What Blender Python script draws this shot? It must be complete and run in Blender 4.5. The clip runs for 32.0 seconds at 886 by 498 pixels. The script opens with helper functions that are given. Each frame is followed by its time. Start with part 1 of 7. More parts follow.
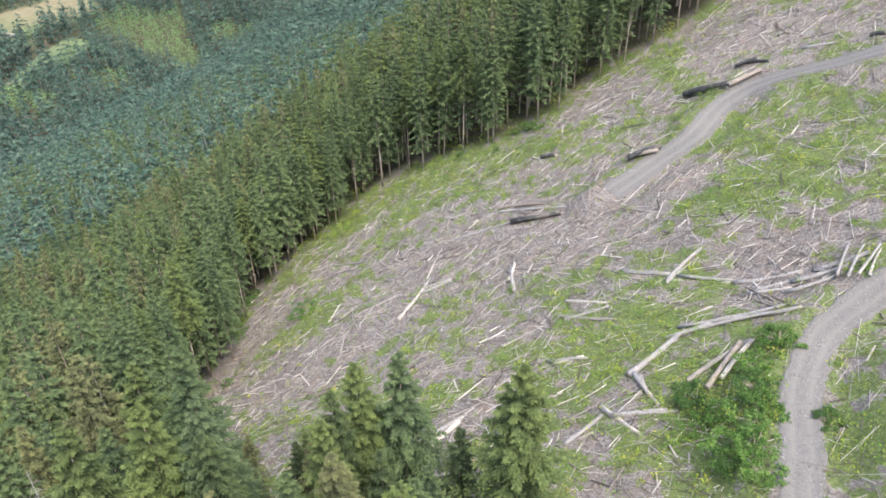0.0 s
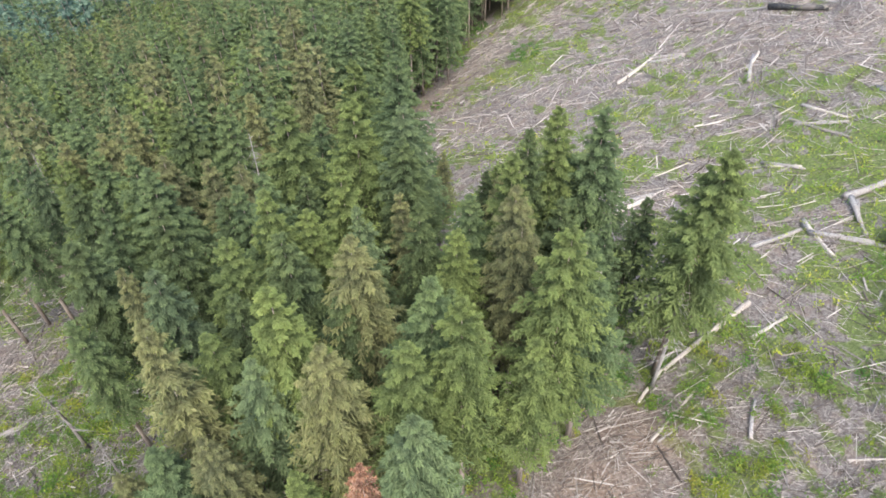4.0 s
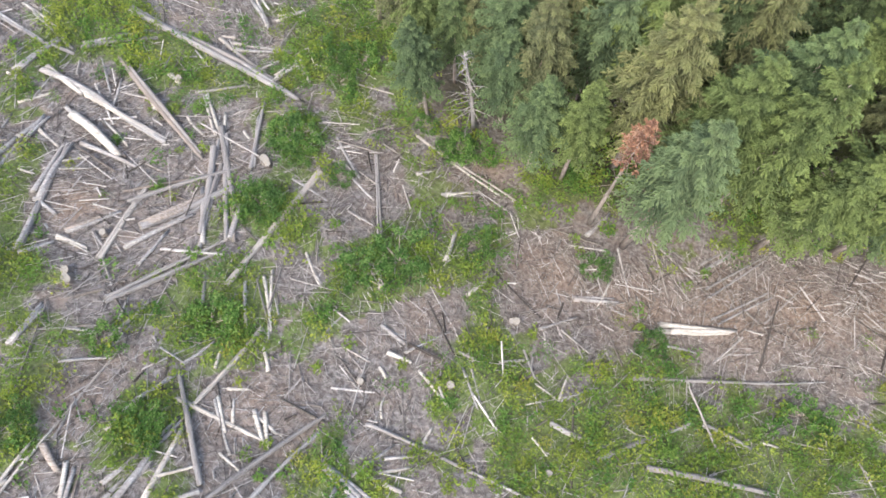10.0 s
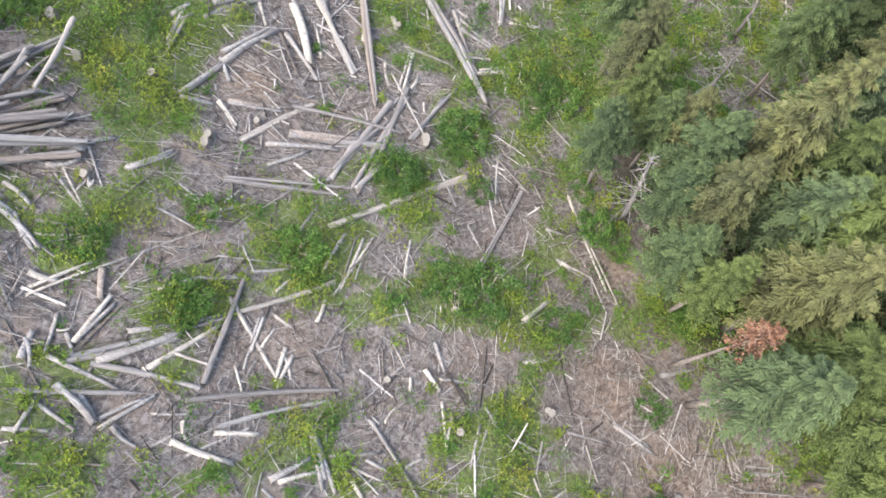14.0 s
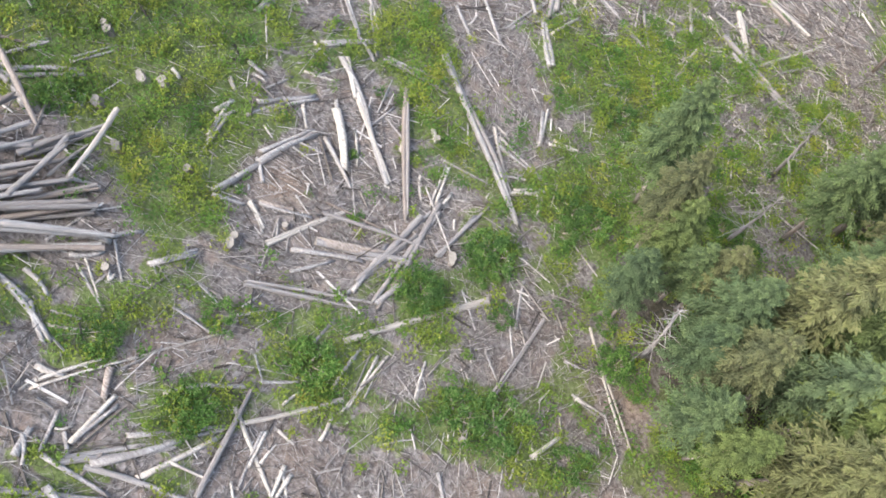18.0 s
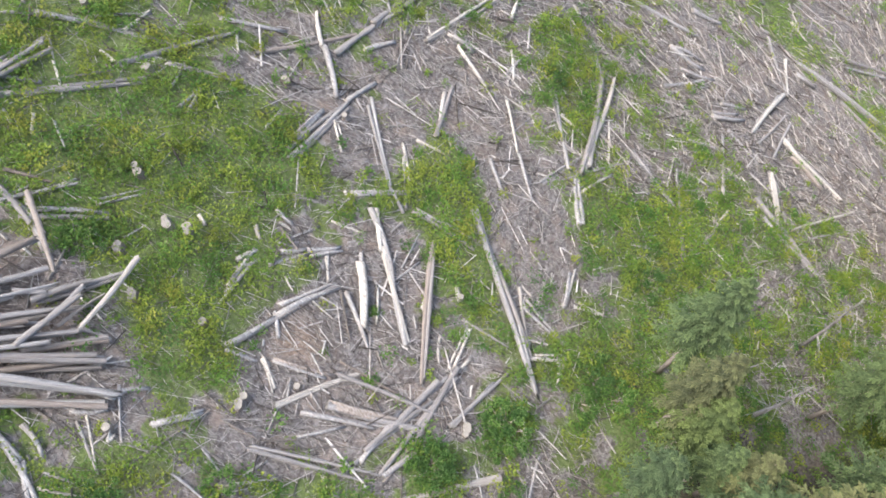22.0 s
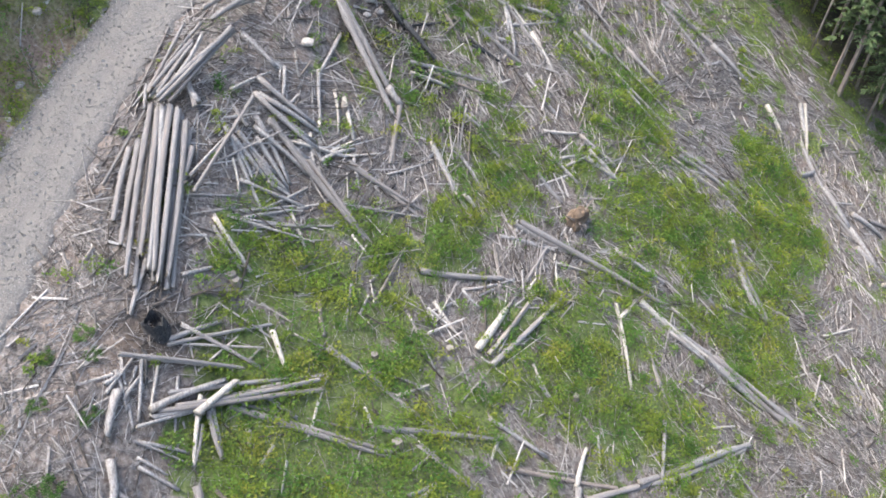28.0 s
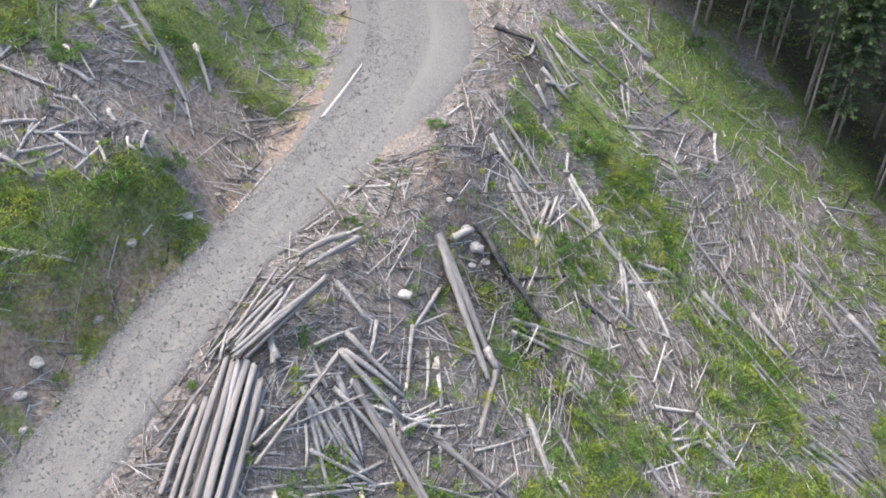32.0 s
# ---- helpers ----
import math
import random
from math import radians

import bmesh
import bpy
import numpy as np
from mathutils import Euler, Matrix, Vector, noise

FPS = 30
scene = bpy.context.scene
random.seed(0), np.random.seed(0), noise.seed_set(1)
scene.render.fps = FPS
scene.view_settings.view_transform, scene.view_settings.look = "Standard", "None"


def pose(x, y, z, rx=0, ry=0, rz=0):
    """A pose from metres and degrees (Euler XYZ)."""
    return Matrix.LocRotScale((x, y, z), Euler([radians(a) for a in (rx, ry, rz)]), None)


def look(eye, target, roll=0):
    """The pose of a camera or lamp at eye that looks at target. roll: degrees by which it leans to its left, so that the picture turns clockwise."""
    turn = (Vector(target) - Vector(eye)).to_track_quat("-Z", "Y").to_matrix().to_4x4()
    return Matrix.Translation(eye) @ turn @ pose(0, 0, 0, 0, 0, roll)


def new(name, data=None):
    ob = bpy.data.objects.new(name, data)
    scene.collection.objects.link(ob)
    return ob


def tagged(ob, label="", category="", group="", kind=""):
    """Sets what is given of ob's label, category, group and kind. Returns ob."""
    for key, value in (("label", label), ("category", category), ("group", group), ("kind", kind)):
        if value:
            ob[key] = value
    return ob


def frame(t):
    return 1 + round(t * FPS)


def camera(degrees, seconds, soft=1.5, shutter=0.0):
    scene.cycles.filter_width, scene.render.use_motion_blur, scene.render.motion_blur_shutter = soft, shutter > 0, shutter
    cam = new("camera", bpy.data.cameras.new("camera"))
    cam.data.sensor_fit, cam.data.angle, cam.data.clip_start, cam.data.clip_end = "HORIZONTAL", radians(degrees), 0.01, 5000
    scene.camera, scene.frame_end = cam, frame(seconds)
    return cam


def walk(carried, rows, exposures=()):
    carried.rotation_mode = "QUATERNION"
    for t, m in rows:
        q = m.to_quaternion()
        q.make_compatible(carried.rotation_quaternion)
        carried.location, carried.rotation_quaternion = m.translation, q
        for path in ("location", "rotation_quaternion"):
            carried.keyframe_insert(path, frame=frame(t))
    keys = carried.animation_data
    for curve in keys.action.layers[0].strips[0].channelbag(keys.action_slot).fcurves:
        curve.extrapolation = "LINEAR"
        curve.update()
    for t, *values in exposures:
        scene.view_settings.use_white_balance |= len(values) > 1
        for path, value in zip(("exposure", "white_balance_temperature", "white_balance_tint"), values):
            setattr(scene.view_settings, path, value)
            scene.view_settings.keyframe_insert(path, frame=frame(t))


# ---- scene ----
cam = camera(55.34, 32.0, soft=1.75)
PATH = [
    (0, (0.531, 0.297, 26.947), (15.169, 6.932, 15.043), -1.93),
    (0.5, (0.394, 0.268, 26.888), (14.539, 7.977, 15.034), -1.88),
    (1, (0.226, 0.348, 26.890), (13.837, 9.006, 15.068), -1.84),
    (1.5, (0.022, 0.403, 26.924), (12.912, 10.108, 15.106), -1.78),
    (2, (-0.117, 0.375, 26.823), (11.694, 10.073, 13.921), -1.74),
    (2.5, (-0.269, 0.319, 26.867), (10.585, 9.739, 12.958), -1.77),
    (4.5, (0.372, -0.074, 26.058), (8.185, 8.732, 9.889), -2.53),
    (5, (0.350, -0.066, 26.045), (6.770, 9.893, 9.932), -2.54),
    (5.5, (0.355, -0.036, 25.990), (5.464, 10.718, 9.920), -2.62),
    (6, (0.349, -0.052, 25.917), (3.905, 10.512, 9.311), -2.78),
    (6.5, (0.307, -0.086, 25.926), (2.557, 9.123, 8.315), -3.04),
    (7, (0.162, -0.075, 26.018), (1.528, 7.602, 7.601), -3.04),
    (7.5, (0.087, -0.017, 26.049), (0.697, 5.694, 6.891), -3.79),
    (8, (0.039, -0.007, 26.050), (0.238, 4.303, 6.521), -4.73),
    (8.5, (0.077, 0.017, 26.006), (0.196, 4.316, 6.473), -5.03),
    (9, (-0.000, -0.000, 26.000), (-0.000, 4.306, 6.469), -4.45),
    (9.5, (-0.058, -0.005, 26.041), (-0.152, 4.295, 6.509), -4.07),
    (10, (-0.130, 0.035, 26.030), (-0.422, 4.322, 6.497), -3.58),
    (10.5, (-0.157, 0.066, 26.037), (-0.630, 4.361, 6.509), -3.24),
    (11, (-0.182, 0.198, 26.048), (-0.714, 4.496, 6.522), -2.78),
    (11.5, (-0.116, 0.443, 26.021), (-0.699, 4.720, 6.493), -3.07),
    (12, (-0.152, 0.690, 26.085), (-1.081, 4.915, 6.558), -2.96),
    (12.5, (-0.290, 0.915, 26.185), (-1.757, 4.997, 6.661), -2.11),
    (13, (-0.383, 1.112, 26.228), (-2.279, 5.031, 6.707), -1.95),
    (13.5, (-0.527, 1.336, 26.234), (-2.788, 5.058, 6.714), -1.49),
    (14, (-0.735, 1.479, 26.299), (-3.157, 5.088, 6.777), -0.48),
    (14.5, (-0.854, 1.643, 26.325), (-3.380, 5.179, 6.803), -0.14),
    (16.5, (-1.611, 2.583, 26.438), (-4.260, 6.088, 6.926), 1.13),
    (17, (-1.915, 3.015, 26.493), (-4.778, 6.709, 7.046), 1.10),
    (17.5, (-2.181, 3.381, 26.437), (-5.376, 7.423, 7.112), 1.08),
    (18, (-2.521, 3.651, 26.377), (-6.100, 8.110, 7.211), 1.20),
    (18.5, (-2.886, 3.973, 26.416), (-6.787, 8.767, 7.395), 1.47),
    (19, (-3.235, 4.302, 26.406), (-7.417, 9.366, 7.515), 1.60),
    (19.5, (-3.633, 4.698, 26.399), (-8.127, 10.031, 7.654), 1.65),
    (20, (-4.012, 5.086, 26.464), (-8.787, 10.664, 7.860), 1.91),
    (20.5, (-4.534, 5.332, 26.459), (-9.379, 11.037, 7.913), 2.80),
    (21, (-4.978, 5.596, 26.435), (-9.869, 11.350, 7.916), 3.39),
    (21.5, (-5.211, 5.910, 26.449), (-10.165, 11.605, 7.928), 3.26),
    (22, (-5.490, 6.177, 26.458), (-10.497, 11.839, 7.941), 3.33),
    (22.5, (-5.944, 6.500, 26.408), (-11.699, 11.319, 7.870), 3.59),
    (23, (-6.343, 6.869, 26.485), (-12.704, 10.713, 7.917), 3.44),
    (23.5, (-6.777, 7.155, 26.505), (-13.532, 10.154, 7.921), 3.49),
    (24, (-7.240, 7.408, 26.465), (-14.531, 10.400, 8.083), 3.45),
    (24.5, (-7.629, 7.570, 26.224), (-16.091, 10.921, 8.415), 3.20),
    (25, (-8.080, 7.875, 26.288), (-17.598, 11.455, 9.066), 2.81),
    (25.5, (-8.643, 8.009, 26.212), (-19.330, 11.908, 9.762), 2.83),
    (26, (-9.102, 8.230, 26.174), (-20.856, 12.338, 10.522), 2.65),
    (26.5, (-9.572, 8.386, 26.143), (-22.257, 12.674, 11.287), 2.53),
    (28.5, (-12.309, 8.268, 25.928), (-25.464, 12.670, 11.520), 3.32),
    (29, (-12.993, 8.473, 25.888), (-26.573, 12.869, 11.878), 3.23),
    (29.5, (-13.693, 8.694, 26.027), (-27.915, 12.931, 12.619), 3.19),
    (30, (-14.455, 8.874, 26.051), (-29.627, 12.014, 13.404), 3.09),
    (30.5, (-15.211, 9.038, 26.133), (-31.121, 11.825, 14.339), 3.06),
    (31, (-15.979, 9.177, 26.298), (-32.154, 11.987, 14.874), 3.13),
    (31.5, (-16.661, 9.354, 26.272), (-32.866, 12.080, 14.872), 3.03),
    (32, (-17.491, 9.433, 26.419), (-33.640, 12.153, 14.938), 3.28),
]
walk(cam, [(t, look(eye, target, roll)) for t, eye, target, roll in PATH])

# ---- light ----
world = bpy.data.worlds.new("overcast_sky")
scene.world = world
world.use_nodes = True
wn = world.node_tree
sky = wn.nodes.new("ShaderNodeTexSky")
sky.sky_type, sky.sun_disc = "NISHITA", False
sky.sun_elevation, sky.sun_rotation = radians(60), radians(215)
sky.air_density, sky.dust_density = 1.0, 4.0
back = wn.nodes["Background"]
back.inputs["Strength"].default_value = 0.15
wn.links.new(sky.outputs["Color"], back.inputs["Color"])
sun = new("sun", bpy.data.lights.new("sun", "SUN"))
sun.data.energy, sun.data.angle, sun.data.color = 1.3, radians(28), (1.0, 0.985, 0.96)
sun.matrix_world = look((-20, -28, 60), (0, 0, 0))
scene.view_settings.exposure = 2.0


# ---- the lie of the land ----
def smooth(a, b, v):
    """An eased step from 0 at a to 1 at b."""
    k = np.clip((v - a) / (b - a), 0, 1)
    return k * k * (3 - 2 * k)


def hill(x, y):
    """The bare hillside, falling to +y, with a valley far below."""
    x, y = np.asarray(x, float), np.asarray(y, float)
    u, v = np.clip(x, -90, 110), np.clip(y, -60, 110)
    z = -8.0 - 0.19604 * u - 0.4197 * v + 0.001952 * u * u - 0.0013234 * u * v - 0.00074672 * v * v
    z = z - 0.46 * np.clip(y - 110, 0, 270) + 0.12 * np.clip(y - 900, 0, 1500) + 0.25 * np.clip(-60 - y, 0, 400)
    return z - 0.1 * np.clip(x - 110, 0, 300) * smooth(60, 140, y)


def along(points, x, y):
    """Distance to a line of (x, y, z) points, its height there, and the side (positive: downhill, +y)."""
    x, y = np.asarray(x, float), np.asarray(y, float)
    best, height, side = np.full(x.shape, 1e9), np.zeros(x.shape), np.zeros(x.shape)
    for (ax, ay, az), (bx, by, bz) in zip(points[:-1], points[1:]):
        dx, dy = bx - ax, by - ay
        k = np.clip(((x - ax) * dx + (y - ay) * dy) / (dx * dx + dy * dy), 0, 1)
        px, py = x - ax - k * dx, y - ay - k * dy
        far = np.hypot(px, py)
        near = far < best
        best = np.where(near, far, best)
        height = np.where(near, az + k * (bz - az), height)
        side = np.where(near, np.sign(dx * py - dy * px), side)
    return best, height, side


def softened(points, steps=6):
    """A finer, rounded line through the points."""
    p = [Vector(points[0]), *map(Vector, points), Vector(points[-1])]
    out = []
    for a, b, c, d in zip(p[:-3], p[1:-2], p[2:-1], p[3:]):
        for n in range(steps):
            k = n / steps
            out.append(0.5 * (2 * b + (c - a) * k + (2 * a - 5 * b + 4 * c - d) * k**2 + (3 * b - a - 3 * c + d) * k**3))
    return [tuple(v) for v in (*out, p[-1])]


ROAD_MAIN = softened([(-6, -17, -3.5), (-20, -9, -1.6), (-33, -2.4, 0.4), (-39, 0.3, 1.5), (-45, 3.2, 2.6), (-51, 6.9, 3.6), (-57, 10.8, 4.7),
                      (-63, 13.6, 5.8), (-69, 15.4, 7.0), (-80, 15.5, 9)])
ROAD_TRACK = softened([(24, -7, -9.2), (32.8, -5.0, -10.0), (36.2, -4.9, -10.3), (41, -4.5, -10.6), (46.3, -5.2, -10.4), (49.3, -6.9, -9.6), (53, -10, -8.0), (60, -17, -4.5)])
ROAD_UPPER = softened([(72, 14.1, -19.2), (74.5, 12, -18.0), (77, 9.9, -16.7), (79.4, 7.7, -15.3), (83.3, 6.3, -14.1), (86, 3.6, -12.3), (86.4, 0.1, -10.4),
                       (86, -3.7, -8.5), (85.9, -7.2, -6.6), (86, -16, -2)])


def land(x, y):
    """The ground's height, with the roads cut in and a little unevenness."""
    x, y = np.asarray(x, float), np.asarray(y, float)
    z = hill(x, y)
    z = z + 0.28 * np.sin(0.31 * x + 0.9 * np.sin(0.17 * y)) * np.sin(0.27 * y + 1.3) + 0.1 * np.sin(1.1 * x + 0.5 * y) * np.sin(0.9 * y - 0.4 * x)
    d, h, s = along(ROAD_MAIN, x, y)
    wide = 2.4 + 2.0 * smooth(-55, -66, x)
    w = np.where(s < 0, smooth(wide, wide + 6, d), smooth(wide + 0.4, wide + 3.4 + 5.0 * smooth(-53, -57, x), d))
    z = h - 0.05 + (z - h + 0.05) * w
    for line, half in ((ROAD_TRACK, 1.3), (ROAD_UPPER, 1.6)):
        d, h, s = along(line, x, y)
        w = smooth(half, half + 3.0, d)
        z = h - 0.05 + (z - h + 0.05) * w
    mound = np.exp(-(((x + 54.5) / 2.6) ** 2 + ((y - 15.6) / 2.2) ** 2))
    return z + 1.5 * mound


def ground_at(x, y):
    return float(land(np.array([x]), np.array([y]))[0])


# ---- materials ----
def material(name, rough=0.9, metal=0.0, spec=0.2):
    m = bpy.data.materials.new(name)
    m.use_nodes = True
    b = m.node_tree.nodes["Principled BSDF"]
    b.inputs["Roughness"].default_value, b.inputs["Metallic"].default_value = rough, metal
    b.inputs["Specular IOR Level"].default_value = spec
    return m, m.node_tree, b


def noise_node(nt, scale, detail=4.0, rough=0.6, stretch=None, space="Object"):
    co = nt.nodes.new("ShaderNodeTexCoord")
    n = nt.nodes.new("ShaderNodeTexNoise")
    n.inputs["Scale"].default_value, n.inputs["Detail"].default_value, n.inputs["Roughness"].default_value = scale, detail, rough
    if stretch:
        mp = nt.nodes.new("ShaderNodeMapping")
        mp.inputs["Scale"].default_value = stretch
        nt.links.new(co.outputs[space], mp.inputs["Vector"])
        nt.links.new(mp.outputs["Vector"], n.inputs["Vector"])
    else:
        nt.links.new(co.outputs[space], n.inputs["Vector"])
    return n.outputs["Fac"]


def ramp(nt, fac, stops):
    r = nt.nodes.new("ShaderNodeValToRGB")
    while len(r.color_ramp.elements) < len(stops):
        r.color_ramp.elements.new(0.5)
    for e, (at, col) in zip(r.color_ramp.elements, stops):
        e.position, e.color = at, (*col, 1)
    nt.links.new(fac, r.inputs["Fac"])
    return r.outputs["Color"]


def mixed(nt, fac, a, b, blend="MIX"):
    n = nt.nodes.new("ShaderNodeMix")
    n.data_type, n.blend_type = "RGBA", blend
    for value, at in ((fac, 0), (a, 6), (b, 7)):
        if isinstance(value, (int, float)):
            n.inputs[at].default_value = value
        elif isinstance(value, tuple):
            n.inputs[at].default_value = (*value, 1)
        else:
            nt.links.new(value, n.inputs[at])
    return n.outputs[2]


def bump(nt, b, height, strength=0.5, distance=0.05):
    n = nt.nodes.new("ShaderNodeBump")
    n.inputs["Strength"].default_value, n.inputs["Distance"].default_value = strength, distance
    nt.links.new(height, n.inputs["Height"])
    nt.links.new(n.outputs["Normal"], b.inputs["Normal"])


def island(nt):
    return nt.nodes.new("ShaderNodeNewGeometry").outputs["Random Per Island"]


def per_object(nt):
    return nt.nodes.new("ShaderNodeObjectInfo").outputs["Random"]


def leafy(name, dark, mid, light, vary=0.3, thin=0.38, tufts=False):
    """Foliage: every spray its own shade, every plant a little different, with some light let through."""
    m, nt, b = material(name, 0.8, spec=0.12)
    col = ramp(nt, island(nt), [(0.0, dark), (0.5, mid), (1.0, light)])
    shade = ramp(nt, per_object(nt), [(0.0, (1 - vary, 1 - vary, 1 - vary * 0.7)), (1.0, (1 + vary * 0.6, 1 + vary * 0.4, 1.0))])
    blotch = ramp(nt, noise_node(nt, 0.55, 3), [(0.3, (0.72, 0.75, 0.78)), (0.7, (1.22, 1.18, 1.05))])
    col = mixed(nt, 1.0, mixed(nt, 1.0, col, shade, "MULTIPLY"), blotch, "MULTIPLY")
    if tufts:
        at = nt.nodes.new("ShaderNodeAttribute")
        at.attribute_name = "tuft"
        col = mixed(nt, 1.0, col, ramp(nt, at.outputs["Fac"], [(0.0, (0.42, 0.66, 0.75)), (0.3, (0.7, 0.9, 0.95)), (0.62, (1.08, 1.05, 0.9)), (0.85, (1.3, 1.15, 0.95)), (1.0, (1.5, 1.15, 1.2))]), "MULTIPLY")
    # Lighter tips: new growth, and light against inner shade put into the colour.
    tip_node = nt.nodes.new("ShaderNodeAttribute")
    tip_node.attribute_name = "tip_light"
    col = mixed(nt, tip_node.outputs["Fac"], col, mixed(nt, 1.0, col, (1.75, 1.72, 1.5), "MULTIPLY"))
    nt.links.new(col, b.inputs["Base Color"])
    through_leaf, both = nt.nodes.new("ShaderNodeBsdfTranslucent"), nt.nodes.new("ShaderNodeMixShader")
    nt.links.new(col, through_leaf.inputs["Color"])
    both.inputs[0].default_value = thin
    nt.links.new(b.outputs[0], both.inputs[1])
    nt.links.new(through_leaf.outputs[0], both.inputs[2])
    nt.links.new(both.outputs[0], nt.nodes["Material Output"].inputs["Surface"])
    return m


def weathered(name, dark, mid, light):
    """Grey, sun-bleached wood with grain along its length (x)."""
    m, nt, b = material(name, 0.85)
    grain = noise_node(nt, 1.0, 5, 0.65, (0.9, 16, 16))
    big = noise_node(nt, 0.7, 2)
    col = ramp(nt, grain, [(0.28, dark), (0.5, mid), (0.75, light)])
    crack = noise_node(nt, 1.0, 3, 0.7, (3.0, 34, 34))
    col = mixed(nt, 1.0, col, ramp(nt, crack, [(0.3, (0.42, 0.4, 0.38)), (0.46, (1.0, 1.0, 1.0)), (0.7, (1.1, 1.1, 1.1))]), "MULTIPLY")
    tint = ramp(nt, per_object(nt), [(0.0, (0.74, 0.7, 0.67)), (0.5, (1.0, 0.96, 0.93)), (1.0, (1.1, 1.08, 1.05))])
    col = mixed(nt, 1.0, col, tint, "MULTIPLY")
    col = mixed(nt, ramp(nt, big, [(0.5, (0, 0, 0)), (0.68, (0.5, 0.5, 0.5))]), col, (0.2, 0.172, 0.15))
    nt.links.new(col, b.inputs["Base Color"])
    bump(nt, b, grain, 0.8, 0.04)
    return m


def make_ground():
    m, nt, b = material("clearcut_soil", 0.95)
    fine, mid, wide = noise_node(nt, 5.0, 6, 0.7), noise_node(nt, 0.9, 5, 0.65), noise_node(nt, 0.12, 3)
    duff = ramp(nt, fine, [(0.28, (0.036, 0.031, 0.027)), (0.45, (0.108, 0.094, 0.085)), (0.6, (0.2, 0.182, 0.17)), (0.75, (0.29, 0.272, 0.26))])
    red = mixed(nt, ramp(nt, mid, [(0.47, (0, 0, 0)), (0.66, (0.6, 0.6, 0.6))]), duff, (0.185, 0.138, 0.108))
    moss = ramp(nt, fine, [(0.3, (0.035, 0.05, 0.012)), (0.5, (0.082, 0.118, 0.026)), (0.62, (0.12, 0.15, 0.045)), (0.75, (0.19, 0.185, 0.11))])
    at = nt.nodes.new("ShaderNodeAttribute")
    at.attribute_name = "green"
    add = nt.nodes.new("ShaderNodeMath")
    add.operation = "ADD"
    nt.links.new(at.outputs["Fac"], add.inputs[0])
    nt.links.new(mid, add.inputs[1])
    col = mixed(nt, ramp(nt, add.outputs[0], [(0.92, (0, 0, 0)), (1.2, (0.85, 0.85, 0.85))]), red, moss)
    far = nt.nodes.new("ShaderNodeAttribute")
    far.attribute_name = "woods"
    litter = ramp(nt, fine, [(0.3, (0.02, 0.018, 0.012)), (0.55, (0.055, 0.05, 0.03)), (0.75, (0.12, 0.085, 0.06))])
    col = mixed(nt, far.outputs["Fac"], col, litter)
    field = nt.nodes.new("ShaderNodeAttribute")
    field.attribute_name = "meadow"
    grass = ramp(nt, wide, [(0.35, (0.07, 0.115, 0.04)), (0.5, (0.115, 0.14, 0.055)), (0.65, (0.19, 0.165, 0.085))])
    col = mixed(nt, field.outputs["Fac"], col, grass)
    cut = nt.nodes.new("ShaderNodeAttribute")
    cut.attribute_name = "bare"
    clay = ramp(nt, fine, [(0.3, (0.09, 0.06, 0.042)), (0.5, (0.205, 0.145, 0.103)), (0.7, (0.31, 0.25, 0.205))])
    col = mixed(nt, cut.outputs["Fac"], col, clay)
    ash = nt.nodes.new("ShaderNodeAttribute")
    ash.attribute_name = "burnt"
    char = ramp(nt, fine, [(0.35, (0.012, 0.011, 0.01)), (0.6, (0.045, 0.036, 0.028)), (0.75, (0.12, 0.1, 0.085))])
    col = mixed(nt, ash.outputs["Fac"], col, char)
    nt.links.new(col, b.inputs["Base Color"])
    bump(nt, b, fine, 0.8, 0.12)
    return m


def make_gravel():
    m, nt, b = material("road_gravel", 0.95)
    fine, mid, grit = noise_node(nt, 7.0, 6, 0.8), noise_node(nt, 0.8, 4), noise_node(nt, 15.0, 4, 0.85)
    col = ramp(nt, fine, [(0.3, (0.056, 0.053, 0.05)), (0.5, (0.1, 0.095, 0.089)), (0.7, (0.155, 0.148, 0.139))])
    col = mixed(nt, ramp(nt, mid, [(0.42, (0, 0, 0)), (0.7, (0.5, 0.5, 0.5))]), col, (0.125, 0.11, 0.098))
    col = mixed(nt, 0.3, col, ramp(nt, grit, [(0.42, (0.035, 0.034, 0.034)), (0.5, (0.12, 0.117, 0.115)), (0.6, (0.26, 0.25, 0.24))]))
    at = nt.nodes.new("ShaderNodeAttribute")
    at.attribute_name = "rut"
    col = mixed(nt, at.outputs["Fac"], col, (0.145, 0.136, 0.125))
    nt.links.new(col, b.inputs["Base Color"])
    bump(nt, b, fine, 0.6, 0.05)
    return m


def make_bark(name, dark, light):
    m, nt, b = material(name, 0.95)
    g = noise_node(nt, 1.0, 5, 0.7, (9, 9, 1.2))
    nt.links.new(ramp(nt, g, [(0.3, dark), (0.7, light)]), b.inputs["Base Color"])
    bump(nt, b, g, 0.7, 0.03)
    return m


M_GROUND, M_GRAVEL = make_ground(), make_gravel()
M_BARK = make_bark("conifer_bark", (0.1, 0.075, 0.06), (0.36, 0.31, 0.27))
M_GREEN = leafy("fir_green", (0.060, 0.089, 0.048), (0.071, 0.103, 0.055), (0.084, 0.116, 0.066), vary=0.16, thin=0.38)
M_YELLOW = leafy("fir_yellow_green", (0.072, 0.099, 0.040), (0.082, 0.111, 0.047), (0.094, 0.124, 0.055), vary=0.16, thin=0.38)
M_BLUE = leafy("spruce_blue_green", (0.066, 0.096, 0.057), (0.077, 0.109, 0.064), (0.090, 0.123, 0.076), vary=0.16, thin=0.38)
